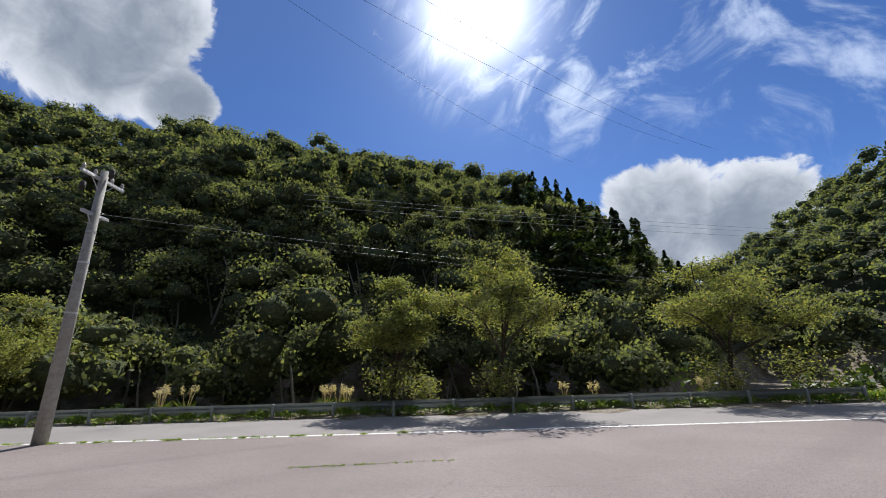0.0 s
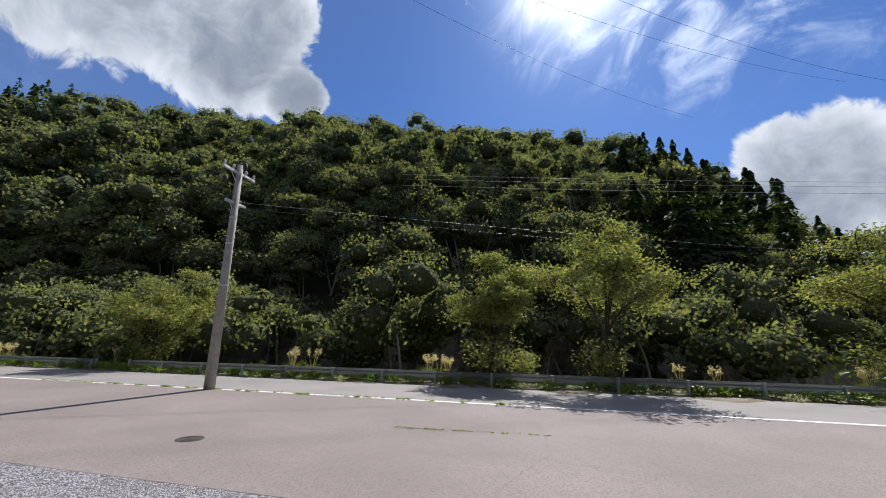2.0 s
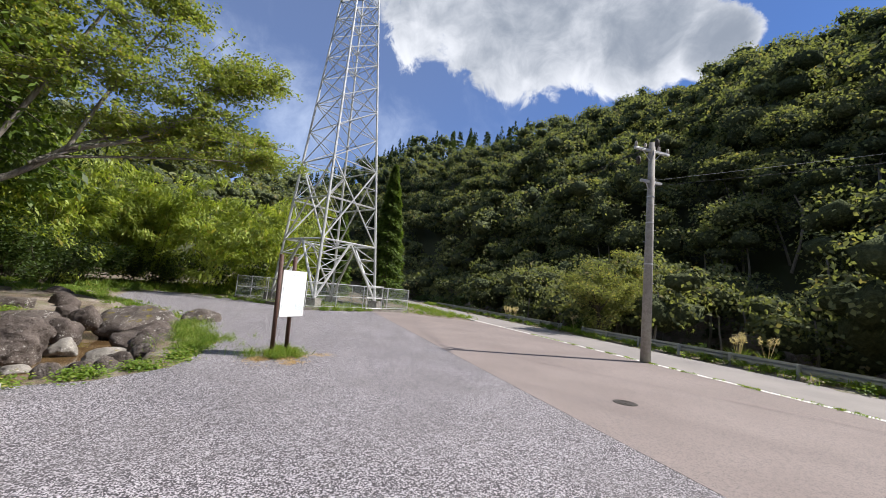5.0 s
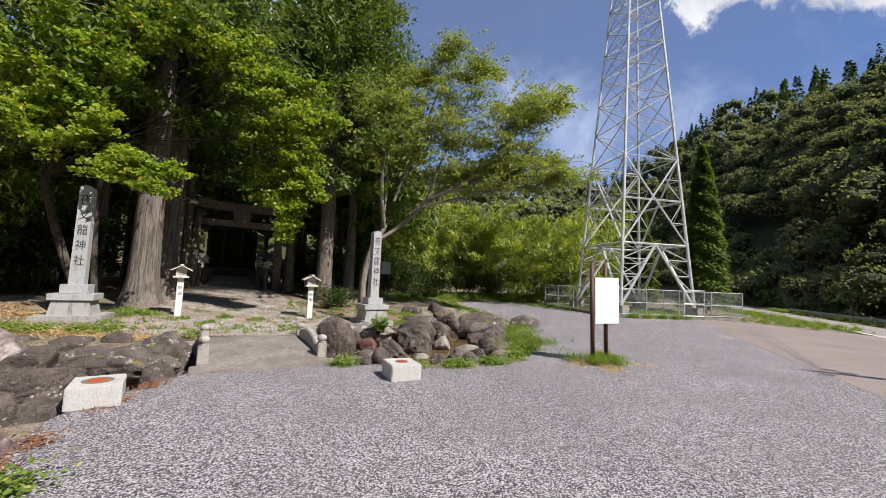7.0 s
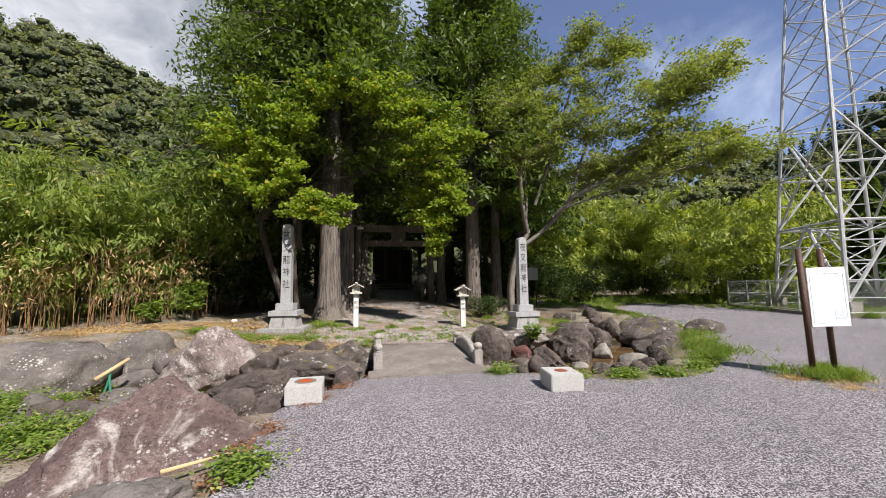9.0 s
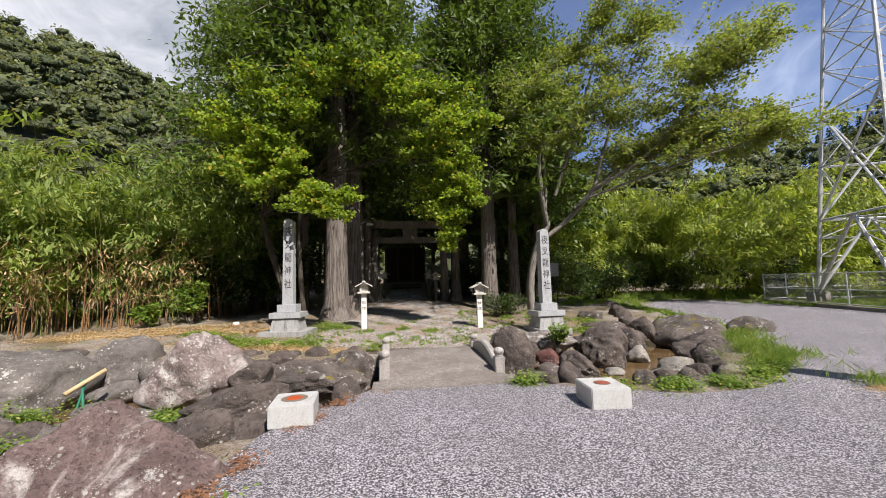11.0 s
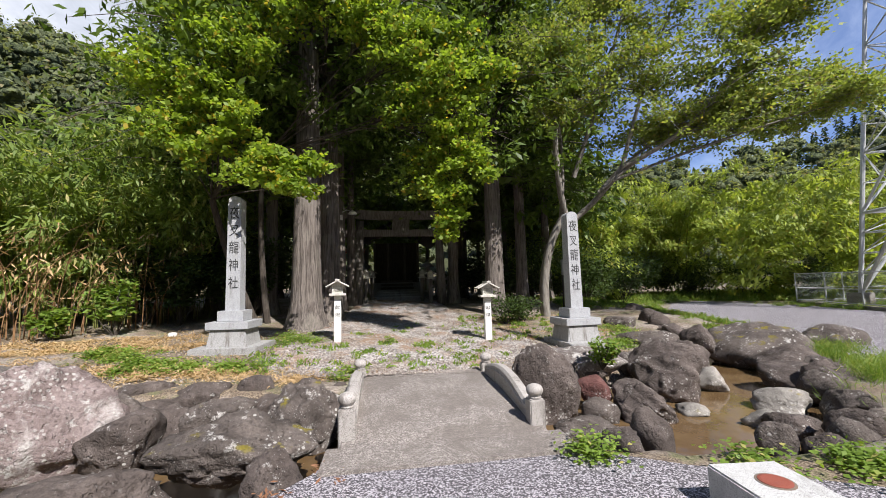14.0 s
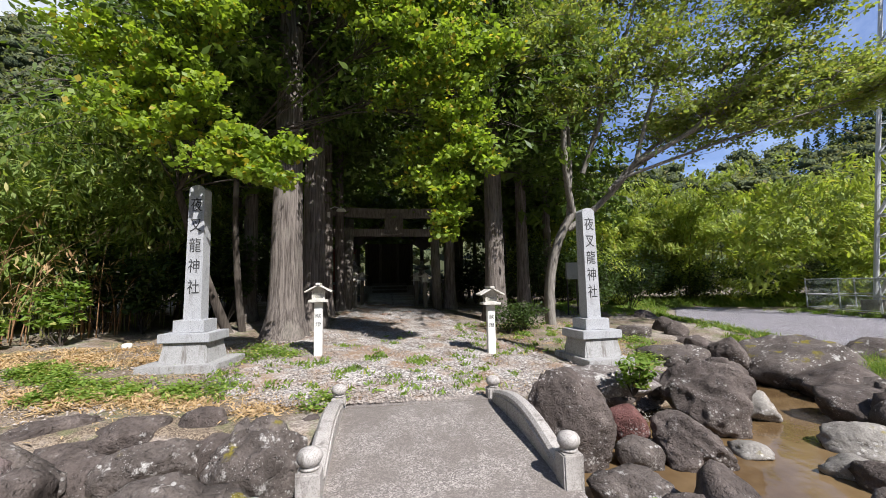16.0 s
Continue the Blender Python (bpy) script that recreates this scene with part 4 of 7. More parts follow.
# ---- lanterns ----
def post_lantern(name, label, x, y, z, h, words, turn=0.0, posts=WHITE_POST, group=""):
    p = thing(name, label, "lantern", (x, y, z), turn, group)
    p.scale = (1.22, 1.22, 1.0)
    bm = bmesh.new()
    box(bm, (0, 0, (h - 0.38) / 2 - 0.1), (0.125, 0.125, h - 0.38 + 0.2), 0.006)
    post = part("post", bm, posts, p, "square white painted post")
    if words:
        for i, ch in enumerate("献燈"):
            letters("character", ch, 0.095, pose(0, -0.0635, h * 0.545 - 0.16 * i, 90), INK, post, "black painted character", 0.001)
    bm = bmesh.new()
    box(bm, (0, 0, h - 0.37), (0.30, 0.30, 0.05), 0.006)
    part("tray", bm, LANTERN, p)
    bm = bmesh.new()
    for sx in (-1, 1):
        for sy in (-1, 1):
            box(bm, (sx * 0.085, sy * 0.085, h - 0.265), (0.03, 0.03, 0.16))
    for sx, sy in ((1, 0), (-1, 0), (0, 1), (0, -1)):
        for dz in (-0.066, 0.066):
            box(bm, (sx * 0.085, sy * 0.085, h - 0.265 + dz), (0.03 if sx else 0.14, 0.03 if sy else 0.14, 0.026))
    cage = part("cage", bm, LANTERN, p, "small wooden lantern frame")
    bm = bmesh.new()
    for k in range(-3, 4):
        for s in (-1, 1):
            c = Matrix.Rotation(s * math.pi / 4, 4, "Y")
            o = k * 0.026
            L = 0.105 - abs(o) * 0.9
            for face in range(2):
                m = Matrix.Rotation(face * math.pi / 2, 4, "Z")
                v = m @ Vector((o, -0.088, 0))
                got = bmesh.ops.create_cube(bm, size=1.0)["verts"]
                bmesh.ops.transform(bm, matrix=Matrix.Translation(v + Vector((0, 0, h - 0.265))) @ m @ c @ Matrix.Diagonal((0.007, 0.006, L, 1)), verts=got)
    part("lattice", bm, LANTERN, cage, "fine diagonal lattice")
    bm = bmesh.new()
    box(bm, (0, 0, h - 0.265), (0.15, 0.15, 0.13))
    part("pane", bm, LAMP_GLASS, cage, "pale translucent lantern pane")
    for sx in (-1, 1):
        bm = bmesh.new()
        box(bm, (sx * 0.10, 0, h - 0.125), (0.25, 0.40, 0.028), 0.004, Matrix.Rotation(sx * radians(33), 4, "Y"))
        part("roof_slope", bm, LANTERN, p)
    bm = bmesh.new()
    box(bm, (0, 0, h - 0.045), (0.075, 0.42, 0.05), 0.008)
    part("ridge", bm, LANTERN, p)
    for sy in (-1, 1):
        bm = bmesh.new()
        v = [bm.verts.new(c) for c in ((-0.11, sy * 0.12, h - 0.185), (0.11, sy * 0.12, h - 0.185), (0, sy * 0.12, h - 0.06))]
        bm.faces.new(v if sy < 0 else list(reversed(v)))
        part("gable", bm, LANTERN, p)
    return p


post_lantern("post_lantern", "white wooden post lantern with a gabled roof", -1.67, 4.85, 0.29, 1.46, True, 4, WHITE_POST, "lanterns along the path")
post_lantern("post_lantern", "white wooden post lantern with a gabled roof", 1.76, 4.65, 0.20, 1.42, True, -3, WHITE_POST, "lanterns along the path")
for x, y in ((-1.42, 12.6), (1.33, 12.4), (-1.2, 13.9), (1.07, 13.4)):
    post_lantern("post_lantern", "grey weathered post lantern beside the torii", x, y, float(shrine_height(x, y)), 1.45, False, 0, OLD_WOOD, "lanterns along the path")


# ---- torii ----
def build_torii():
    z = 0.72
    t = thing("torii", "plain weathered grey wooden torii with a name board", "torii gate", (0.04, 12.25, z))
    for x, s in ((-1.75, 1), (1.76, -1)):
        bm = bmesh.new()
        rod(bm, (x, 0, -0.2), (x + 0.10 * s, 0, 3.55), 0.20, 0.165, 16)
        leg = part("leg", bm, OLD_WOOD, t, "round weathered post", True)
    bm = bmesh.new()
    n = 12
    rows = []
    for i in range(n + 1):
        u = i / n * 2 - 1
        x, lift = u * 2.48, 0.10 * abs(u) ** 2.2
        rows.append([bm.verts.new((x, dy, 3.60 + lift + dz)) for dy, dz in ((-0.13, 0), (0.13, 0), (0.17, 0.36), (-0.17, 0.36))])
    for p, q in zip(rows, rows[1:]):
        for i in range(4):
            bm.faces.new((p[i], p[(i + 1) % 4], q[(i + 1) % 4], q[i]))
    bm.faces.new(rows[0]), bm.faces.new(list(reversed(rows[-1])))
    bmesh.ops.recalc_face_normals(bm, faces=bm.faces[:])
    part("top_beam", bm, OLD_WOOD, t, "gently upcurved top beam")
    bm = bmesh.new()
    box(bm, (0.0, 0, 3.03), (4.6, 0.15, 0.30), 0.01)
    part("tie_beam", bm, OLD_WOOD, t)
    bm = bmesh.new()
    box(bm, (0.05, -0.16, 3.36), (0.62, 0.08, 0.86), 0.008, Matrix.Rotation(radians(-8), 4, "X"))
    plate = part("name_board", bm, OLD_WOOD, t, "framed wooden name board")
    bm = bmesh.new()
    for dx, dz, w, h in ((0, 0.40, 0.70, 0.08), (0, -0.40, 0.70, 0.08), (-0.32, 0, 0.07, 0.8), (0.32, 0, 0.07, 0.8)):
        box(bm, (0.05 + dx, -0.20 + dz * 0.14, 3.36 + dz), (w, 0.06, h), 0.008, Matrix.Rotation(radians(-8), 4, "X"))
    part("board_frame", bm, OLD_WOOD, plate)
    for x in (-1.6, 1.62):
        bm = bmesh.new()
        box(bm, (x, -0.13, 3.22), (0.10, 0.12, 0.12), 0.01)
        part("wedge", bm, OLD_WOOD, t)


build_torii()


# ---- granite blocks for banner poles ----
def pole_block(x, y, turn, rust, label):
    p = thing("granite_block", label, "stone block", (x, y, 0.0), turn, "pole sockets before the bridge")
    bm = bmesh.new()
    box(bm, (0, 0, 0.12), (0.50, 0.56, 0.26), 0.012)
    part("block", bm, BLOCK, p)
    bm = bmesh.new()
    if rust is RUST_DARK:
        lathe(bm, ((0.108, 0.248), (0.108, 0.2535), (0.09, 0.254)), 20)
    else:
        lathe(bm, ((0.155, 0.248), (0.155, 0.2535), (0.10, 0.254)), 20)
    part("stain", bm, STAIN, p, "dark ring of iron stain")
    bm = bmesh.new()
    lathe(bm, ((0.092, 0.25), (0.092, 0.258), (0.075, 0.262), (0.02, 0.262)), 24)
    part("rusty_cap", bm, rust, p, "round rusty iron cap")


pole_block(-2.05, -1.87, 4, RUST, "pale granite block with an orange rusty cap")
pole_block(1.84, -2.05, -6, RUST_DARK, "pale granite block with a dull red rusty cap")


# ---- notice board ----
def build_sign():
    p = thing("notice_board", "faded white notice board on two brown steel posts", "notice board", (6.2, -2.4, 0), 0)
    a, b = Vector((0, 0.0, 0)), Vector((0.42, -0.02, 0))
    for q in (a, b):
        bm = bmesh.new()
        rod(bm, q + Vector((0, 0, -0.1)), q + Vector((-0.06, 0.02, 2.16)), 0.045, None, 14)
        part("post", bm, BROWN, p, "round brown steel post", True)
    m = Matrix.Translation((0.33, -0.08, 1.34)) @ Matrix.Rotation(radians(-12), 4, "Z") @ Matrix.Rotation(radians(-1.2), 4, "Y")
    bm = bmesh.new()
    box(bm, (0, 0, 0), (0.64, 0.03, 1.0), 0.004)
    bmesh.ops.transform(bm, matrix=m, verts=bm.verts[:])
    panel = part("panel", bm, BOARD, p, "sun-bleached white panel")
    bm = bmesh.new()
    for x, z, w, h in ((-0.275, -0.02, 0.010, 0.84), (0.275, -0.02, 0.010, 0.84), (0, -0.44, 0.56, 0.010), (0.08, 0.40, 0.24, 0.02), (-0.18, 0.40, 0.08, 0.02)):
        box(bm, (x, -0.017, z), (w, 0.004, h))
    box(bm, (0.17, -0.017, -0.30), (0.18, 0.004, 0.14))
    bmesh.ops.transform(bm, matrix=m, verts=bm.verts[:])
    part("faded_print", bm, FADED, panel, "pale blue remains of a printed border")


build_sign()


# ---- lattice tower and its fence ----
TOWER = Vector((23.6, 8.2, 0.15))
TOWER_FEET = [Vector(v) for v in ((20.3, 6.7, 0.15), (25.1, 4.9, 0.15), (26.9, 9.7, 0.15), (22.1, 11.5, 0.15))]


def build_tower():
    p = thing("lattice_tower", "tall galvanised steel lattice power tower", "power tower", TOWER)
    base = [f - TOWER for f in TOWER_FEET]
    H, top = 34.0, 0.12

    def corner(i, z):
        k = 1 - (1 - top) * z / H
        return Vector((base[i].x * k, base[i].y * k, z))

    for i in range(4):
        bm = bmesh.new()
        box(bm, corner(i, 0.18), (0.7, 0.7, 0.55), 0.02)
        part("footing", bm, KERB, p, "square concrete footing")
        bm = bmesh.new()
        rod(bm, corner(i, 0.3), corner(i, 12), 0.10, 0.085, 8)
        rod(bm, corner(i, 12), corner(i, H), 0.085, 0.05, 8)
        part("leg", bm, STEEL, p)
    levels = [0.4, 4.3, 7.2, 10.0, 12.4, 14.6, 16.6, 18.4, 20.1, 21.7, 23.2, 24.6, 26.0, 27.3, 28.6, 29.8, 31.0, 32.2, 33.4]
    for n, (a, b) in enumerate(zip(levels, levels[1:])):
        bm = bmesh.new()
        w = 0.055 if n < 3 else 0.036
        for i in range(4):
            j = (i + 1) % 4
            A, B, C, D = corner(i, a), corner(j, a), corner(i, b), corner(j, b)
            if n == 0:
                apex = (C + D) / 2
                rod(bm, A, apex, 0.085, None, 6), rod(bm, B, apex, 0.085, None, 6)
                for s, (foot, leg) in enumerate(((A, C), (B, D))):
                    for t0 in (0.25, 0.5, 0.75):
                        rod(bm, foot.lerp(leg, t0), foot.lerp(apex, t0), 0.03, None, 5)
                    for t0, t1 in ((0.25, 0.5), (0.5, 0.75), (0.75, 1.0)):
                        rod(bm, foot.lerp(leg, t0), foot.lerp(apex, t1), 0.028, None, 5)
            elif n in (1, 2):
                pass
            else:
                rod(bm, A, D, w, None, 5), rod(bm, B, C, w, None, 5)
            rod(bm, C, D, w * (1.2 if n == 0 else 0.8), None, 5)
        if n == 1:
            for i in range(4):
                j = (i + 1) % 4
                A, B, C, D = corner(i, a), corner(j, a), corner(i, levels[3]), corner(j, levels[3])
                mid = (A + B + C + D) / 4
                rod(bm, A, D, 0.06, None, 6), rod(bm, B, C, 0.06, None, 6)
                for P, Q in ((A, C), (B, D)):
                    rod(bm, P.lerp(Q, 0.5), mid, 0.03, None, 5)
                    rod(bm, P.lerp(Q, 0.25), P.lerp(mid, 0.5), 0.028, None, 5)
                    rod(bm, P.lerp(Q, 0.5), P.lerp(mid, 0.5), 0.028, None, 5)
                    rod(bm, P.lerp(Q, 0.75), Q.lerp(mid, 0.5), 0.028, None, 5)
                    rod(bm, P.lerp(Q, 0.5), Q.lerp(mid, 0.5), 0.028, None, 5)
        if n % 2 == 0:
            rod(bm, corner(0, b), corner(2, b), 0.028, None, 5), rod(bm, corner(1, b), corner(3, b), 0.028, None, 5)
        part("bracing", bm, STEEL, p)


build_tower()


def build_fence():
    K = [TOWER + (f - TOWER) * 1.65 for f in TOWER_FEET]
    p = thing("chain_link_fence", "galvanised chain-link fence on a low concrete kerb", "fence", (K[0].x, K[0].y, 0))
    off = Vector((K[0].x, K[0].y, 0))
    for i in range(4):
        a, b = K[i] - off, K[(i + 1) % 4] - off
        a.z = b.z = 0.0
        L = (b - a).length
        d = (b - a).normalized()
        turn = Matrix.Rotation(math.atan2(d.y, d.x), 4, "Z")
        bm = bmesh.new()
        box(bm, (a + b) / 2 + Vector((0, 0, 0.04)), (L + 0.2, 0.2, 0.22), 0.012, turn)
        part("kerb", bm, KERB, p, "low stained concrete kerb")
        bm = bmesh.new()
        for z in (0.22, 0.85, 1.6):
            rod(bm, a + Vector((0, 0, z)), b + Vector((0, 0, z)), 0.02, None, 6)
        part("rail", bm, STEEL, p)
        count = max(2, round(L / 1.9))
        for k in range(count):
            c = a.lerp(b, k / count)
            bm = bmesh.new()
            rod(bm, c + Vector((0, 0, 0.0)), c + Vector((0, 0, 1.65)), 0.03, None, 8)
            part("post", bm, STEEL, p)
        # diamond wire netting, each wire a flat strip
        V, F = [], []
        step, h0, h1 = 0.075, 0.2, 1.6
        run = h1 - h0
        for s in (-1, 1):
            x = -run
            while x < L + run:
                x0, x1 = (x, x + run) if s > 0 else (x + run, x)
                z0, z1 = h0, h1
                lo, hi = min(x0, x1), max(x0, x1)
                if hi > 0 and lo < L:
                    def cut(q):
                        t = (q - x0) / (x1 - x0)
                        return z0 + (z1 - z0) * t
                    xa, za = (x0, z0) if 0 <= x0 <= L else ((0.0, cut(0.0)) if x0 < 0 else (L, cut(L)))
                    xb, zb = (x1, z1) if 0 <= x1 <= L else ((0.0, cut(0.0)) if x1 < 0 else (L, cut(L)))
                    A, B = a + d * xa + Vector((0, 0, za)), a + d * xb + Vector((0, 0, zb))
                    o = len(V)
                    w = Vector((0, 0, 0.0035))
                    V += [A - w, B - w, B + w, A + w]
                    F.append((o, o + 1, o + 2, o + 3))
                x += step
        array_part("netting", [tuple(v) for v in V], F, MESH, p, "diamond wire netting")
    # the gate in the side to the car park
    a, b = K[0] - off, K[1] - off
    a.z = b.z = 0
    bm = bmesh.new()
    g0, g1 = a.lerp(b, 0.52) + Vector((-0.05, -0.12, 0)), a.lerp(b, 0.68) + Vector((-0.05, -0.12, 0))
    for q in (g0, g1):
        rod(bm, q + Vector((0, 0, 0.12)), q + Vector((0, 0, 1.7)), 0.035, None, 8)
    for z in (0.2, 0.9, 1.66):
        rod(bm, g0 + Vector((0, 0, z)), g1 + Vector((0, 0, z)), 0.025, None, 8)
    part("gate", bm, STEEL, p, "narrow steel gate")


build_fence()


# ---- guard rail ----
def guard_rail(r0, r1, label):
    a = rs(r0, 20.55)
    p = thing("guard_rail", label, "guard rail", (*a, 0.0), math.degrees(math.atan2(U[1], U[0])))
    L = r1 - r0
    prof = ((0.0, 0.18), (-0.05, 0.22), (-0.05, 0.27), (0.0, 0.31), (0.0, 0.35), (-0.05, 0.39), (-0.05, 0.44), (0.0, 0.48))
    n = max(2, int(L / 2))
    for k in range(n):
        bm = bmesh.new()
        x0, x1 = L * k / n, L * (k + 1) / n + 0.03
        rows = [[bm.verts.new((x, y + off, z)) for y, z in prof] for x, off in ((x0, 0), (x1, -0.004))]
        for i in range(7):
            bm.faces.new((rows[0][i], rows[1][i], rows[1][i + 1], rows[0][i + 1]))
        got = bmesh.ops.solidify(bm, geom=bm.faces[:], thickness=0.006)
        part("beam", bm, RAIL, p)
        bm = bmesh.new()
        rod(bm, (x0 + 0.1, 0.09, -0.4), (x0 + 0.1, 0.09, 0.47), 0.055, None, 10)
        post = part("post", bm, RAIL, p)
        bm = bmesh.new()
        box(bm, (x0 + 0.1, 0.03, 0.33), (0.08, 0.08, 0.16), 0.005)
        part("bracket", bm, RAIL, post)
    for x in (0, L):
        bm = bmesh.new()
        rod(bm, (x, -0.02, 0.16), (x, -0.02, 0.50), 0.06, None, 12)
        part("end_cap", bm, RAIL, p)


guard_rail(-20.0, 13.0, "dull grey corrugated steel guard rail beside the road")
guard_rail(15.0, 40.0, "dull grey corrugated steel guard rail past a gap")


# ---- utility pole and wires ----
def build_pole():
    at = rs(4.9, 16.72)
    p = thing("utility_pole", "round grey concrete utility pole with two crossarms", "utility pole", (*at, 0.0), 35.4)
    bm = bmesh.new()
    rod(bm, (0, 0, -0.3), (0, 0, 7.45), 0.165, 0.10, 18)
    part("pole", bm, POLE, p, "tapered concrete shaft", True)
    for z, L, turn in ((7.15, 1.5, 90), (6.05, 0.9, 90)):
        m = Matrix.Rotation(radians(turn), 4, "Z")
        bm = bmesh.new()
        box(bm, (0, 0, z), (L, 0.09, 0.09), 0.008, m)
        arm = part("crossarm", bm, STEEL, p, "pale steel crossarm")
        bm = bmesh.new()
        for s in (-0.35, 0.35):
            rod(bm, m @ Vector((s * L * 0.8, 0, z)), (0, 0, z - 0.45), 0.015, None, 6)
        part("brace", bm, STEEL, arm)
        if z > 7:
            for s in (-0.46, -0.2, 0.2, 0.46):
                bm = bmesh.new()
                lathe(bm, ((0.02, 0), (0.055, 0.03), (0.03, 0.05), (0.06, 0.08), (0.03, 0.10), (0.05, 0.13), (0.02, 0.17)), 10, m @ Vector((s * L, 0, z + 0.05)))
                part("insulator", bm, PORCELAIN, arm, "brown-white porcelain insulator", True)
    bm = bmesh.new()
    for i in range(9):
        z = 2.6 + 0.45 * i
        s = 1 if i % 2 else -1
        rod(bm, (0, s * 0.1, z), (0, s * 0.26, z), 0.009, None, 6)
    part("step_bolts", bm, STEEL, p)
    for z in (3.2, 4.6, 5.5):
        bm = bmesh.new()
        rod(bm, (0, 0, z), (0, 0, z + 0.05), 0.165 - 0.0088 * z + 0.006, None, 18)
        part("band", bm, STEEL, p)
    for q, w in (((0.22, -0.12, 7.0), 0.09), ((-0.3, 0.1, 7.32), 0.07), ((0.45, 0.14, 6.95), 0.08)):
        bm = bmesh.new()
        lathe(bm, ((w * 0.6, -0.14), (w, -0.1), (w, 0.08), (w * 0.5, 0.14)), 10, q)
        part("fuse_cutout", bm, IRON, p, "dark fuse cutout", True)


build_pole()


def wire(a, b, sag, r, mat, label):
    a, b = Vector(a), Vector(b)
    n = 24
    line = []
    for i in range(n + 1):
        t = i / n
        q = a.lerp(b, t)
        q.z -= sag * 4 * t * (1 - t)
        line.append((tuple(q), r))
    v, f = tubes([line], 5)
    ob = new("overhead_wire", array_mesh("overhead_wire", v, f, mat, True))
    tagged(ob, label, "wire", "overhead wires")


def spot(az, el, d):
    v = toward(az, el)
    k = d / math.hypot(v.x, v.y)
    return Vector((EYE0[0], EYE0[1], 1.64)) + v * k


top = Vector((*rs(4.9, 16.72), 0))
for dz, dx in ((7.35, -0.5), (7.35, 0.0), (7.35, 0.5)):
    wire(top + Vector((dx, dx * 0.6, dz)), spot(72 - dx * 2, 9.6 + dx, 95), 0.9, 0.008, CABLE, "thin dark power cable along the road")
wire(spot(124, 23.2, 26), spot(200, 9.5, 70), 0.5, 0.010, ALU, "thin pale cable across the hillside")
wire(spot(124, 22.6, 26), spot(200, 9.2, 70), 0.5, 0.010, ALU, "thin pale cable across the hillside")
wire(spot(124, 21.7, 26), spot(200, 8.8, 70), 0.5, 0.010, ALU, "thin pale cable across the hillside")
wire(top + Vector((0, 0, 6.1)), spot(190, 6.6, 60), 0.6, 0.005, ALU, "thin pale cable across the hillside")
wire(top + Vector((0, 0, 5.9)), spot(190, 6.3, 60), 0.7, 0.008, CABLE, "thin dark cable across the hillside")
for a0, e0, a1, e1 in ((106, 48, 166, 27), (121, 50, 180, 26), (143, 49, 184, 24)):
    wire(spot(a0, e0, 45), spot(a1, e1, 110), 3.0, 0.022, CABLE, "high thin transmission line from the tower")


# ---- road details ----
def manhole():
    x, y = 7.15, -9.3
    p = thing("manhole_cover", "dark cast iron manhole cover in the asphalt", "manhole cover", (x, y, 0.0))
    bm = bmesh.new()
    lathe(bm, ((0.21, -0.03), (0.21, 0.006), (0.19, 0.0075), (0.02, 0.0075)), 28)
    part("rim", bm, IRON, p)
    bm = bmesh.new()
    for r0 in (0.06, 0.12, 0.17):
        lathe(bm, ((r0 - 0.012, 0.007), (r0 - 0.012, 0.0105), (r0 + 0.012, 0.0105), (r0 + 0.012, 0.007)), 24)
    part("tread", bm, IRON, p, "raised rings")


manhole()


def crack(points, seed):
    """A weathered crack: a thin dark sliver along a broken line."""
    r = random.Random(seed)
    V, F = [], []
    for a, b in zip(points, points[1:]):
        a, b = Vector((*a, 0.0065)), Vector((*b, 0.0065))
        n = max(2, int((b - a).length / 0.12))
        d = (b - a).normalized()
        side = Vector((-d.y, d.x, 0))
        last = None
        for i in range(n + 1):
            q = a.lerp(b, i / n) + side * r.uniform(-0.035, 0.035)
            w = r.uniform(0.001, 0.0028)
            V += [tuple(q - side * w), tuple(q + side * w)]
            if last is not None:
                F.append((last, last + 1, len(V) - 1, len(V) - 2))
            last = len(V) - 2
    ob = new("crack", array_mesh("crack", V, F, IRON))
    tagged(ob, "thin dark crack across the asphalt", "crack", "cracks in the asphalt", "structure")


crack([rs(-2.3, 13.5), rs(-3.6, 13.62), rs(-5.2, 13.7), rs(-7.5, 13.9)], 1)
crack([rs(-3.5, 12.1), rs(-4.6, 12.2), rs(-6.6, 12.0), rs(-8, 12.4)], 2)
crack([rs(-3.9, 16.6), rs(-4.4, 15.6), rs(-5.0, 14.4), rs(-5.2, 12.6), rs(-4.6, 11.0)], 3)
crack([rs(14, 15.2), rs(6, 15.35), rs(-1, 15.3), rs(-9, 15.5)], 4)
crack([rs(10, 13.0), rs(4, 12.7), rs(-1, 12.6)], 5)


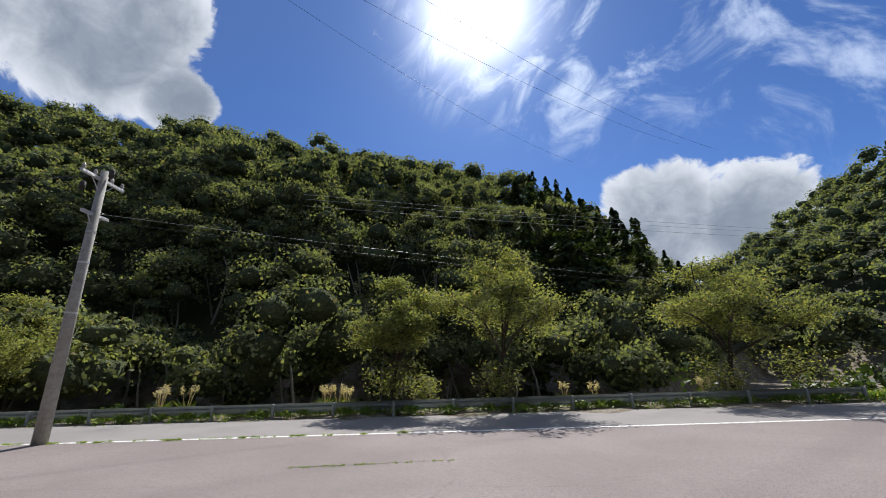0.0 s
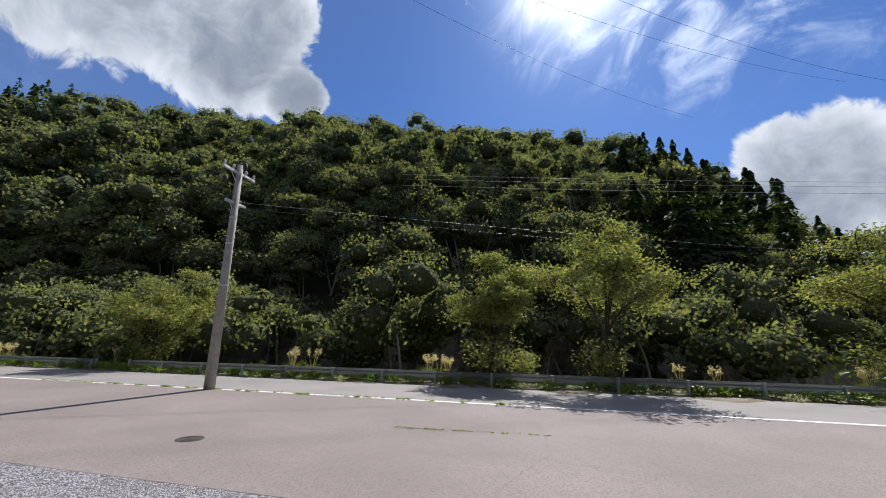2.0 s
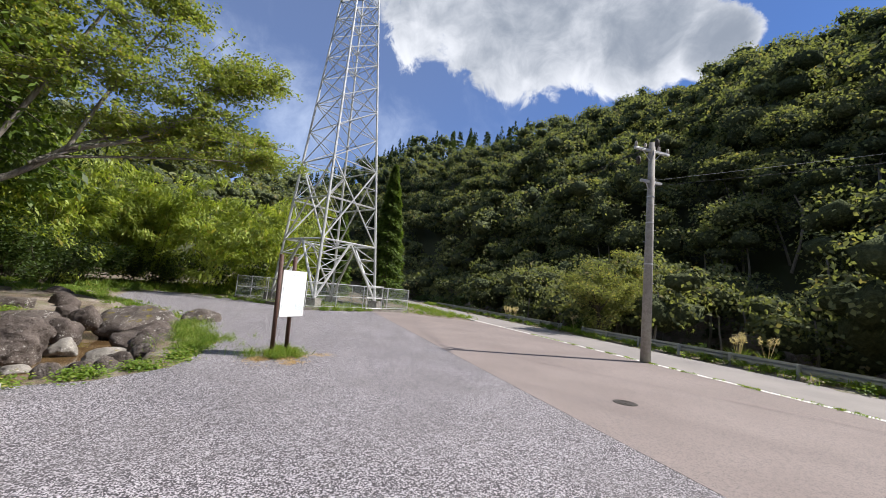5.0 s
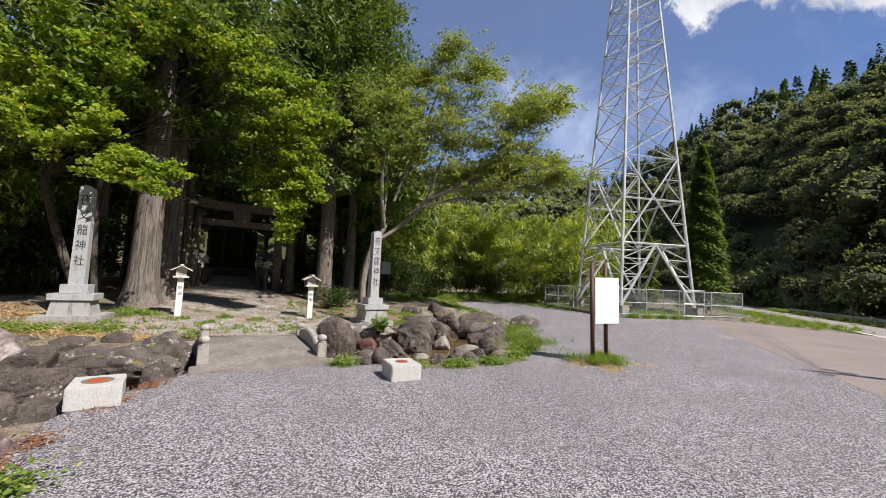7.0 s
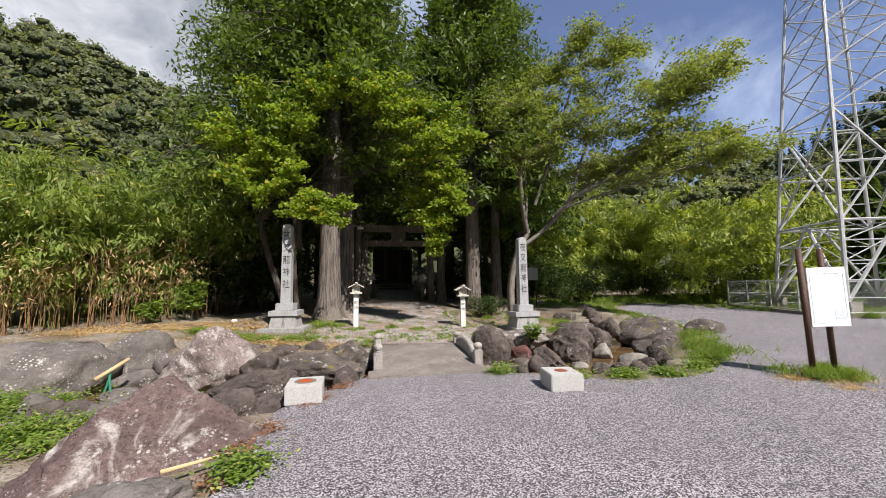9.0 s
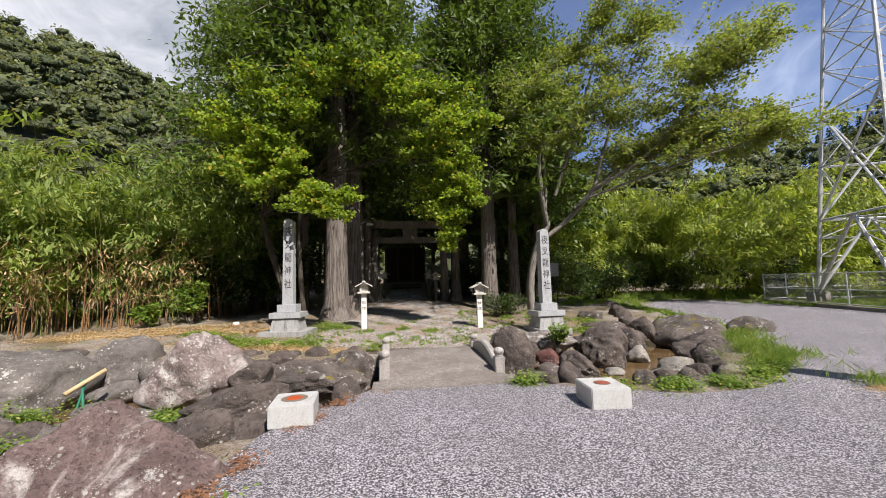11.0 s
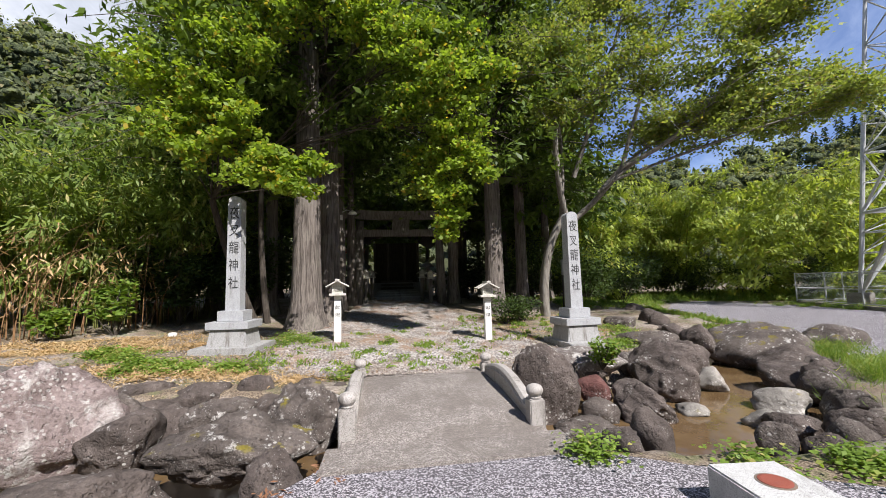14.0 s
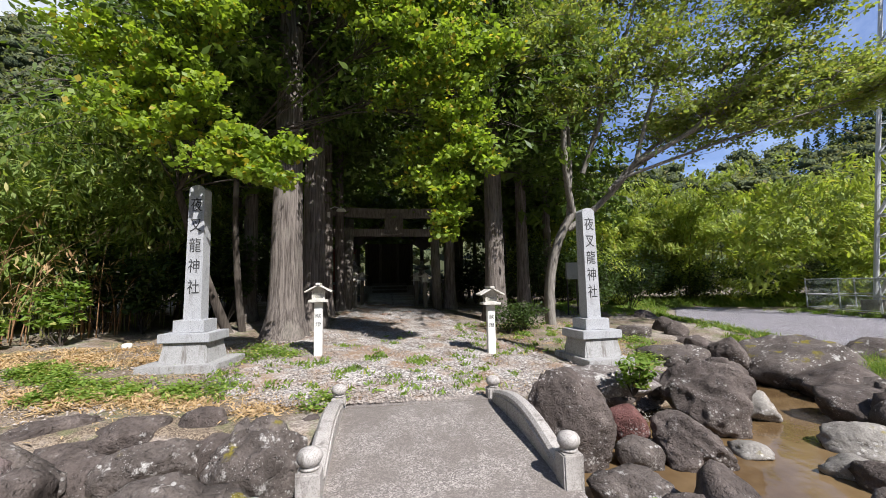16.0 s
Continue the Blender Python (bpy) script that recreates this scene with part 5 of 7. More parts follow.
# ---- small things beside the shrine ----
def street_lamp():
    z = float(shrine_height(-2.28, 10.4))
    p = thing("street_lamp", "slim grey steel lamp post with a glass-shaded lamp", "street lamp", (-2.28, 10.4, z))
    bm = bmesh.new()
    rod(bm, (0, 0, -0.2), (0, 0, 3.75), 0.055, 0.045, 12)
    part("pole", bm, STEEL, p, "", True)
    v, f = tubes([[((0.0, 0, 3.4), 0.018), ((0.12, -0.02, 3.62), 0.018), ((0.3, -0.05, 3.7), 0.018), ((0.48, -0.08, 3.64), 0.018)]], 8)
    array_part("arm", v, f, STEEL, p, "", True)
    bm = bmesh.new()
    lathe(bm, ((0.03, 0.1), (0.05, 0.06), (0.12, 0.02), (0.17, -0.05), (0.15, -0.06)), 16, (0.52, -0.09, 3.6))
    part("shade", bm, LAMP_GLASS, p, "pale rounded lamp shade", True)
    bm = bmesh.new()
    box(bm, (0.09, -0.03, 3.42), (0.13, 0.1, 0.2), 0.01)
    part("control_box", bm, WHITE_POST, p)


street_lamp()


def post_box_sign():
    z = float(shrine_height(6.4, 10.4))
    p = thing("metal_box_on_posts", "dark grey metal box on two thin posts", "box", (6.4, 10.4, z))
    for x in (0, 0.38):
        bm = bmesh.new()
        rod(bm, (x, 0, -0.1), (x, 0, 1.95), 0.03, None, 8)
        part("post", bm, IRON, p)
    bm = bmesh.new()
    box(bm, (0.19, -0.06, 1.62), (0.5, 0.12, 0.62), 0.012)
    part("box", bm, RAIL, p)


post_box_sign()


def white_bowl():
    z = float(land(-5.6, 5.9))
    bm = bmesh.new()
    lathe(bm, ((0.10, -0.02), (0.13, 0.02), (0.13, 0.10), (0.10, 0.14), (0.03, 0.15)), 18)
    me = bpy.data.meshes.new("white_pot")
    bm.to_mesh(me)
    bm.free()
    ob = new("white_pot", finish(me, WHITE_POST, True))
    ob.location, ob.scale = (-5.6, 5.9, z), (0.7, 0.7, 0.7)
    tagged(ob, "small white upturned pot in the grass", "pot")


white_bowl()


def water_spout():
    p = thing("bamboo_spout", "cut bamboo water spout propped on green sticks", "water spout", (-5.55, 0.2, -0.1))
    bm = bmesh.new()
    rod(bm, (-0.26, -0.36, 0.16), (0.0, 0.1, 0.42), 0.035, None, 12)
    part("pipe", bm, BAMBOO_CUT, p, "pale cut bamboo pipe", True)
    bm = bmesh.new()
    rod(bm, (-0.25, -0.2, -0.3), (-0.12, -0.12, 0.33), 0.018, None, 8)
    rod(bm, (-0.05, -0.25, -0.3), (-0.18, -0.14, 0.33), 0.018, None, 8)
    part("prop", bm, GREEN_HOSE, p, "crossed green props")


water_spout()


def wooden_stake():
    bm = bmesh.new()
    rod(bm, (-0.26, -0.16, 0.05), (0.20, 0.30, 0.0), 0.02, 0.012, 8)
    me = bpy.data.meshes.new("fallen_branch")
    bm.to_mesh(me)
    bm.free()
    ob = new("fallen_branch", finish(me, BAMBOO_CUT, True))
    ob.location = (-2.55, -4.05, 0.05)
    tagged(ob, "pale fallen branch lying against a boulder", "branch")


wooden_stake()


# ---- the shrine beyond the torii ----
def build_shrine():
    z = 1.35
    for i, (y, w, top) in enumerate(((14.6, 2.2, 0.98), (15.4, 2.15, 1.08), (16.2, 2.1, 1.18), (17.0, 2.05, 1.28))):
        bm = bmesh.new()
        box(bm, (0, 0, 0), (w, 0.82, 0.5), 0.015)
        me = bpy.data.meshes.new("stone_step")
        bm.to_mesh(me)
        bm.free()
        ob = new("stone_step", finish(me, ROUGH_GRANITE))
        ob.location = (0.1, y, top - 0.25)
        tagged(ob, "worn stone paving step before the shrine", "step", "steps to the shrine")
    p = thing("shrine_hall", "small dark wooden shrine hall with a heavy roof", "shrine", (0.1, 20.5, z))
    bm = bmesh.new()
    box(bm, (0, 0.0, -0.1), (3.4, 3.0, 0.9), 0.02)
    part("base", bm, ROUGH_GRANITE, p)
    bm = bmesh.new()
    box(bm, (0, 0.2, 1.55), (2.5, 2.1, 2.4), 0.01)
    part("wall", bm, DARK_WOOD, p)
    for x in (-1.3, -0.5, 0.5, 1.3):
        bm = bmesh.new()
        box(bm, (x, -0.92, 1.5), (0.14, 0.14, 2.5), 0.01)
        part("pillar", bm, OLD_WOOD, p)
    for x in (-0.26, 0.26):
        bm = bmesh.new()
        box(bm, (x, -0.88, 1.25), (0.42, 0.05, 1.7), 0.008)
        part("door", bm, DARK_WOOD, p)
    bm = bmesh.new()
    for k in range(3):
        box(bm, (0, -1.25 - 0.3 * k, 0.42 - 0.2 * k), (1.9, 0.32, 0.12), 0.01)
    part("stairs", bm, OLD_WOOD, p)
    bm = bmesh.new()
    for s in (-1, 1):
        box(bm, (s * 1.25, 0, 3.35), (2.75, 4.2, 0.16), 0.02, Matrix.Rotation(s * radians(28), 4, "Y"))
    box(bm, (0, 0, 4.0), (0.35, 4.3, 0.3), 0.03)
    part("roof", bm, DARK_WOOD, p, "dark gabled roof")
    bm = bmesh.new()
    box(bm, (-2.6, -1.2, 2.3), (1.5, 1.6, 0.10), 0.02, Matrix.Rotation(radians(12), 4, "X"))
    box(bm, (-3.1, -0.7, 1.0), (0.12, 0.12, 2.6)), box(bm, (-2.1, -0.7, 1.0), (0.12, 0.12, 2.6))
    part("side_roof", bm, RED_ROOF, p, "red sheet lean-to roof")
    for side, x0, x1 in ((-1, -4.2, -1.6), (1, 1.6, 5.2)):
        f = thing("stone_fence", "low grey stone fence of square posts", "fence", (0, 18.2, 1.0), 0, "fences round the shrine")
        n = int((x1 - x0) / 0.36)
        for i in range(n + 1):
            bm = bmesh.new()
            box(bm, (x0 + (x1 - x0) * i / n, 0, 0.45), (0.14, 0.14, 1.1), 0.01)
            part("post", bm, ROUGH_GRANITE, f)
        for zz in (0.45, 0.85):
            bm = bmesh.new()
            box(bm, ((x0 + x1) / 2, 0, zz), (x1 - x0 + 0.2, 0.10, 0.12), 0.01)
            part("rail", bm, ROUGH_GRANITE, f)
    for x in (-1.75, 1.75):
        q = thing("stone_lantern", "grey mossy stone lantern before the shrine hall", "stone lantern", (x, 17.4, 1.0), 0, "stone lanterns")
        bm = bmesh.new()
        lathe(bm, ((0.32, -0.1), (0.32, 0.15), (0.18, 0.22), (0.13, 0.4), (0.13, 1.0), (0.26, 1.08), (0.28, 1.18)), 6)
        part("stand", bm, ROUGH_GRANITE, q)
        bm = bmesh.new()
        lathe(bm, ((0.17, 1.18), (0.17, 1.5)), 6)
        part("fire_box", bm, ROUGH_GRANITE, q)
        bm = bmesh.new()
        lathe(bm, ((0.42, 1.5), (0.40, 1.58), (0.15, 1.75), (0.06, 1.8), (0.10, 1.88), (0.02, 1.98)), 6)
        part("roof", bm, ROUGH_GRANITE, q)


build_shrine()

# ---- woods on the hills ----
def crowns(pts, radius, height, cards, size, r, lobes=10):
    """Broadleaf crowns heaped of lobes: leaf sprays, and the dense twigs and leaves within. Arrays."""
    n = len(pts)
    c, R, H = np.repeat(pts, lobes, axis=0), np.repeat(radius, lobes), np.repeat(height, lobes)
    off = ball(n * lobes, r)
    off[:, 2] = off[:, 2] * 0.85 + 0.2
    lc = c + np.stack((off[:, 0] * R * 0.64, off[:, 1] * R * 0.64, off[:, 2] * H * 0.34), 1)
    lr = R * r.uniform(0.32, 0.56, n * lobes)
    per = np.repeat(np.maximum(4, cards // lobes).astype(int), lobes)
    idx = np.repeat(np.arange(n * lobes), per)
    d = ball(len(idx), r)
    d[:, 2] = np.where(d[:, 2] < -0.5, -d[:, 2], d[:, 2])
    p = lc[idx] + d * (lr[idx] * r.uniform(0.82, 1.12, len(idx)))[:, None] * np.array([1, 1, 0.72])
    way = ball(len(idx), r) + d * 0.5 - np.array([0, 0, 0.3])
    flat = d + ball(len(idx), r) * 0.45 + np.array([0, 0, 0.35])
    s = np.repeat(np.repeat(size, lobes), per) * r.uniform(0.6, 1.35, len(idx))
    bm = bmesh.new()
    bmesh.ops.create_icosphere(bm, subdivisions=1, radius=1.0)
    bm.verts.ensure_lookup_table()
    v0 = np.array([v.co[:] for v in bm.verts])
    f0 = np.array([[v.index for v in q.verts] for q in bm.faces])
    bm.free()
    m = len(v0)
    wob = 0.64 + r.normal(size=(n * lobes, m, 1)) * 0.14
    V = lc[:, None] + v0[None] * wob * (lr[:, None] * np.array([1, 1, 0.72]))[:, None]
    F = f0[None] + (np.arange(n * lobes) * m)[:, None, None]
    return kites(p, way, flat, s * 1.25, s * 0.85), (V.reshape(-1, 3), F.reshape(-1, 3))


def scatter(az0, az1, d0, d1, step, r, keep=lambda a, d, t: True):
    """Places on the hills, evenly jittered, by bearing and distance."""
    got = []
    d = d0
    while d < d1:
        da = math.degrees(step / d)
        a = az0 + r.uniform(0, da)
        while a < az1:
            aa, dd = a + r.normal() * da * 0.25, d + r.normal() * step * 0.28
            x, y = EYE0[0] + dd * math.sin(radians(aa)), EYE0[1] + dd * math.cos(radians(aa))
            foot, top = (np.interp(aa % 360, SKYLINE[:, 0], SKYLINE[:, i]) for i in (2, 3))
            t = (dd - foot) / (top - foot)
            s = N[0] * x + N[1] * y
            if keep(aa % 360, dd, t) and not (-6 < s < 25 and dd < 92):
                got.append((x, y))
            a += da
        d += step * 0.85
    q = np.array(got)
    return np.column_stack((q, land(q[:, 0], q[:, 1])))


def build_woods():
    r = np.random.default_rng(21)

    def cedar_zone(a, d, t):
        return (157 < a < 178 and t > 0.05) or (50 < a < 84 and t > 0.72) or (a > 196 and a < 240 and t > 0.7)

    near = scatter(66, 181, 30, 62, 5.2, r, lambda a, d, t: -0.2 < t < 1.06 and not (cedar_zone(a, d, t) and r.random() < 0.8))
    mid = scatter(50, 181, 62, 150, 6.2, r, lambda a, d, t: -0.1 < t < 1.06 and not (cedar_zone(a, d, t) and r.random() < 0.85))
    far = scatter(44, 75, 150, 240, 8.5, r, lambda a, d, t: t < 1.06 and not (cedar_zone(a, d, t) and r.random() < 0.85))
    far2 = scatter(180, 262, 95, 240, 9.0, r, lambda a, d, t: -0.1 < t < 1.06 and not cedar_zone(a, d, t))
    back = scatter(300, 362, 48, 145, 5.6, r, lambda a, d, t: -0.1 < t < 1.06)
    back2 = scatter(2, 48, 50, 170, 9.0, r, lambda a, d, t: -0.1 < t < 1.06)
    jobs = ((near, 3.5, 1500, 0.24, 1.7), (mid, 4.4, 620, 0.46, 1.2), (far, 5.4, 200, 0.8, 0.5), (far2, 5.8, 380, 0.66, 0.5), (back, 3.3, 170, 0.60, 0.4), (back2, 5.6, 80, 1.1, 0.5))
    V, C = [], []
    for pts, rad, cards, size, lift in jobs:
        n = len(pts)
        R = rad * r.uniform(0.7, 1.35, n)
        H = R * r.uniform(1.5, 2.1, n)
        mid_h = pts + np.column_stack((np.zeros(n), np.zeros(n), H * 0.55 + lift * r.uniform(0.5, 1.5, n)))
        leaves, inner = crowns(mid_h, R, H, np.full(n, cards), np.full(n, size), r, 10 if rad < 4 else 7)
        V.append(leaves), C.append(inner)
    v, f = joined(V)
    stuff("hillside_woods", v, f, LEAF_WOOD, "dense green broadleaf woods covering the steep hills", "woods")
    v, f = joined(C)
    stuff("hillside_shade", v, f, DARK_CORE, "inner foliage of the hillside woods, darkened for shade between leaves", "woods")
    # bare stems showing at the foot of the slope
    edge = near[np.argsort(np.hypot(near[:, 0] - EYE0[0], near[:, 1] - EYE0[1]))][:70]
    lines = []
    for p in edge:
        for _ in range(2):
            b = p + np.array([r.normal() * 0.8, r.normal() * 0.8, -0.5])
            lines.append(curve_line(b, b + np.array([r.normal() * 0.9, r.normal() * 0.9, r.uniform(4, 7)]), (0, 0, 0), 0.13, 0.05, 5, r))
    v, f = tubes(lines, 6)
    stuff("hillside_stems", v, f, BARK_GREY, "thin grey stems at the foot of the wooded slope", "tree trunks")
    # conifers
    A = scatter(155, 178.5, 36, 106, 6.2, r, lambda a, d, t: cedar_zone(a, d, t) and t < 1.02)
    B = scatter(48, 84, 110, 235, 6.5, r, lambda a, d, t: cedar_zone(a, d, t) and t < 1.04)
    D = scatter(196, 240, 150, 235, 8.0, r, lambda a, d, t: cedar_zone(a, d, t) and t < 1.04)
    out = []
    for pts, hh, rad, cards, size in ((A, 12.0, 3.1, 800, 0.66), (B, 11.0, 2.4, 120, 1.0), (D, 11.0, 2.6, 100, 1.1)):
        n = len(pts)
        h = hh * r.uniform(0.75, 1.25, n)
        i = np.repeat(np.arange(n), cards)
        t = r.random(n * cards) ** 0.75
        ang = r.uniform(0, 2 * np.pi, n * cards)
        w = rad * (1 - t) ** 0.8 * (0.75 + 0.35 * np.sin(t * 40 + i)) * r.uniform(0.6, 1.05, n * cards) + 0.1
        out_d = np.stack((np.cos(ang), np.sin(ang), np.zeros(n * cards)), 1)
        p = pts[i] + out_d * w[:, None] + np.stack((0 * t, 0 * t, 1.2 + t * h[i]), 1)
        way = out_d + np.stack((0 * t, 0 * t, -0.55 + 0 * t), 1) + ball(n * cards, r) * 0.3
        s = size * (1.1 - 0.5 * t) * r.uniform(0.7, 1.3, n * cards)
        out.append(kites(p, way, out_d * 0.4 + np.array([0, 0, 1.0]) + ball(n * cards, r) * 0.5, s * 1.5, s * 0.8))
    v, f = joined(out)
    stuff("hillside_cedars", v, f, LEAF_WOOD_DARK, "dark pointed cedars standing along the ridges", "woods")
    # scrub on the river bank, its shade put into the dark leaf colour
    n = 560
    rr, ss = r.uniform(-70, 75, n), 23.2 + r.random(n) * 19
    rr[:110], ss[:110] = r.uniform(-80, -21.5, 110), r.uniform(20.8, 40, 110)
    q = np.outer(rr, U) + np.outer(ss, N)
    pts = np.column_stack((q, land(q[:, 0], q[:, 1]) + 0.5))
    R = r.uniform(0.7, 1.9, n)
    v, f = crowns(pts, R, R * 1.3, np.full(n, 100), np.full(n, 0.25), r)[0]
    stuff("river_bank_scrub", v, f, LEAF_SHADE, "green scrub on the river bank, coloured dark for its shade", "shrubs")


build_woods()


# ---- single trees ----
def tree(name, label, at, lines, leaves, bark, leaf, crown_label=""):
    p = thing(name, label, "tree", at)
    v, f = tubes(lines, 4 if len(lines) > 300 else 6)
    array_part("trunk", v, f, bark, p, "", True)
    v, f = leaves
    array_part("crown", v, f, leaf, p, crown_label)
    return p


def roadside_tree(az, d, h, wide, seed, lean, label):
    r = np.random.default_rng(seed)
    x, y = EYE0[0] + d * math.sin(radians(az)), EYE0[1] + d * math.cos(radians(az))
    z = float(land(x, y))
    H = h - z
    stems = []
    trunk = np.array((lean * 0.4, 0.0, H * 0.25))
    stems.append(curve_line((0, 0, -0.3), trunk, (0.1, 0, 0), 0.15, 0.10, 6, r))
    for i in range(6):
        a = i * 1.05 + r.uniform(-0.3, 0.3)
        k = (0.15, 0.75, 0.55, 0.8, 0.35, 0.7)[i]
        stems.append(curve_line(trunk, (wide * k * math.cos(a) + lean, wide * k * math.sin(a), H * (1.0 - 0.58 * k) * r.uniform(0.92, 1.0)), (0, 0, 0.35), 0.07, 0.02, 9, r))
    lines, tips = limb_tree(stems[1:], wide * 0.55, 7, r, 0.3, 10)
    lines.append(stems[0])
    tips = tips[tips[:, 2] > H * 0.22]
    L = leaf_cloud(tips, 0.48, 17, 0.125, 0.07, 0.6, 0.3, 0.5, r)
    tree("roadside_tree", label, (x, y, z), lines, L, BARK_DARK, LEAF_CHERRY)


roadside_tree(137.3, 16.8, 5.9, 2.1, 31, -0.2, "slender yellow-green tree behind the guard rail")
roadside_tree(152.0, 17.2, 7.0, 3.5, 32, -0.2, "broad yellow-green cherry tree behind the guard rail")
roadside_tree(179.4, 20.5, 6.4, 4.1, 33, 0.1, "broad yellow-green cherry tree behind the guard rail")
roadside_tree(95.2, 25.5, 4.9, 2.9, 34, 0.0, "low rounded yellow-green tree behind the guard rail")
roadside_tree(98.5, 29.5, 7.4, 2.9, 35, 0.3, "tall rounded tree on the river bank")
roadside_tree(197, 24, 4.6, 2.6, 36, 0.0, "low rounded tree past the end of the guard rail")


def conifer(x, y, h, rad, seed, label):
    r = np.random.default_rng(seed)
    z = float(land(x, y))
    n = 15000
    t = r.random(n) ** 0.8
    ang = r.uniform(0, 2 * np.pi, n)
    w = rad * (1 - t) ** 0.75 * (0.85 + 0.12 * np.sin(t * 60 + ang * 3)) * r.uniform(0.55, 1.05, n) + 0.06
    d = np.stack((np.cos(ang), np.sin(ang), 0 * t), 1)
    c = d * w[:, None] + np.stack((0 * t, 0 * t, 0.4 + t * (h - 0.5)), 1)
    L = kites(c, d + np.array([0, 0, -0.5]) + ball(n, r) * 0.35, d * 0.4 + np.array([0, 0, 1]) + ball(n, r) * 0.5, 0.34, 0.16)
    tree("cedar_tree", label, (x, y, z), [[((0, 0, -0.3), 0.24), ((0, 0, h * 0.5), 0.14), ((0, 0, h), 0.02)]], L, BARK_CEDAR, LEAF_CEDAR)


conifer(29.5, 6.5, 12.5, 2.0, 41, "narrow dark green cedar behind the tower")
conifer(32.0, 13.0, 10.0, 1.9, 42, "narrow dark green cedar behind the tower")


def big_cedar(x, y, h, r0, seed, label, low=5.0, lean=(0.0, 0.0), sprays=260, near=True):
    """An old cedar with a fluted, flared foot and drooping sprays above."""
    r = np.random.default_rng(seed)
    z = float(shrine_height(x, y))
    rings, n = 26, 22
    V = []
    ph = r.uniform(0, 6.28, 3)
    for i in range(rings):
        t = (i / (rings - 1)) ** 1.7
        zz = -0.3 + t * (h + 0.3)
        rr = r0 * (1 - 0.72 * t) * (1 + 0.48 * math.exp(-max(zz, 0) / 0.34))
        for k in range(n):
            a = 2 * math.pi * k / n
            flute = 1 + (0.05 + 0.16 * math.exp(-max(zz, 0) / 0.5)) * (0.5 * math.sin(5 * a + ph[0]) + 0.35 * math.sin(8 * a + ph[1]) + 0.2 * math.sin(13 * a + ph[2]))
            V.append((rr * flute * math.cos(a) + lean[0] * t * h, rr * flute * math.sin(a) + lean[1] * t * h, zz))
    F = [(i * n + k, i * n + (k + 1) % n, (i + 1) * n + (k + 1) % n, (i + 1) * n + k) for i in range(rings - 1) for k in range(n)]
    p = thing("old_cedar", label, "tree", (x, y, z), 0, "cedars of the grove")
    array_part("trunk", V, F, BARK_CEDAR, p, "grey-brown fluted trunk", True)
    lines, c, way, flat = [], [], [], []
    for _ in range(sprays):
        t = r.random()
        zz = low + (h - low) * t
        a = r.uniform(0, 2 * math.pi)
        L = ((4.4 if near else 3.3) * (1 - t) ** 0.65 + 0.5) * r.uniform(0.65, 1.1)
        d = np.array([math.cos(a), math.sin(a), 0])
        a0 = np.array([lean[0] * zz, lean[1] * zz, zz])
        tip = a0 + d * L + np.array([0, 0, -0.25 * L + 0.3])
        lines.append(curve_line(a0, tip, (0, 0, 0.15 * L), 0.03, 0.006, 5, r))
        m = 100 if near else 50
        u = r.uniform(0.25, 1.05, m)
        q = a0 + (tip - a0) * u[:, None] + r.normal(size=(m, 3)) * np.array([0.17, 0.17, 0.14]) * (0.5 + u[:, None]) - np.array([0, 0, 0.12])
        c.append(q)
        way.append(d * 0.5 + r.normal(size=(m, 3)) * 0.7 + np.array([0, 0, -0.2]))
        flat.append(np.array([0, -0.2, 0.8]) + r.normal(size=(m, 3)) * 0.7)
    v, f = tubes(lines, 3)
    tagged(array_part("branchwork", v, f, BARK_DARK, p), kind="stuff")
    c, way, flat = np.concatenate(c), np.concatenate(way), np.concatenate(flat)
    s = r.uniform(0.7, 1.3, len(c))
    v, f = kites(c, way, flat, (0.24 if near else 0.5) * s, (0.085 if near else 0.2) * s)
    array_part("crown", v, f, LEAF_CEDAR, p, "drooping dark green cedar sprays")


big_cedar(-2.72, 6.75, 17, 0.41, 51, "old cedar with a flared grey-brown trunk", 7.2, (0.004, 0.0))
big_cedar(-2.25, 10.5, 16, 0.22, 48, "slim old cedar behind two larger ones", 6.2, (0.0, 0.0), 120)
big_cedar(-2.27, 8.05, 17, 0.34, 52, "old cedar close behind another one", 6.2)
big_cedar(3.26, 9.15, 18, 0.34, 53, "straight old cedar beside the path", 4.9, (0.003, 0.0))
big_cedar(-6.4, 10.2, 17, 0.24, 58, "tall cedar rising behind the bamboo thicket", 4.6, (0.0, 0.0), 240)
big_cedar(-4.4, 9.6, 18, 0.22, 59, "tall cedar rising behind the bamboo thicket", 5.4, (0.0, 0.0), 220)
big_cedar(5.0, 11.2, 19, 0.25, 56, "tall cedar at the edge of the dark grove", 4.8, (0.0, 0.0), 200)
big_cedar(7.4, 14.2, 15, 0.22, 57, "tall cedar at the edge of the dark grove", 4.5, (0.0, 0.0), 150, False)
big_cedar(2.35, 12.6, 14, 0.24, 54, "reddish cedar trunk beside the torii", 6.0, (0.012, 0.0), 140)
big_cedar(-1.95, 12.2, 14, 0.20, 55, "slim cedar trunk behind a torii post", 6.0, (-0.01, 0.0), 140)
grove = random.Random(9)
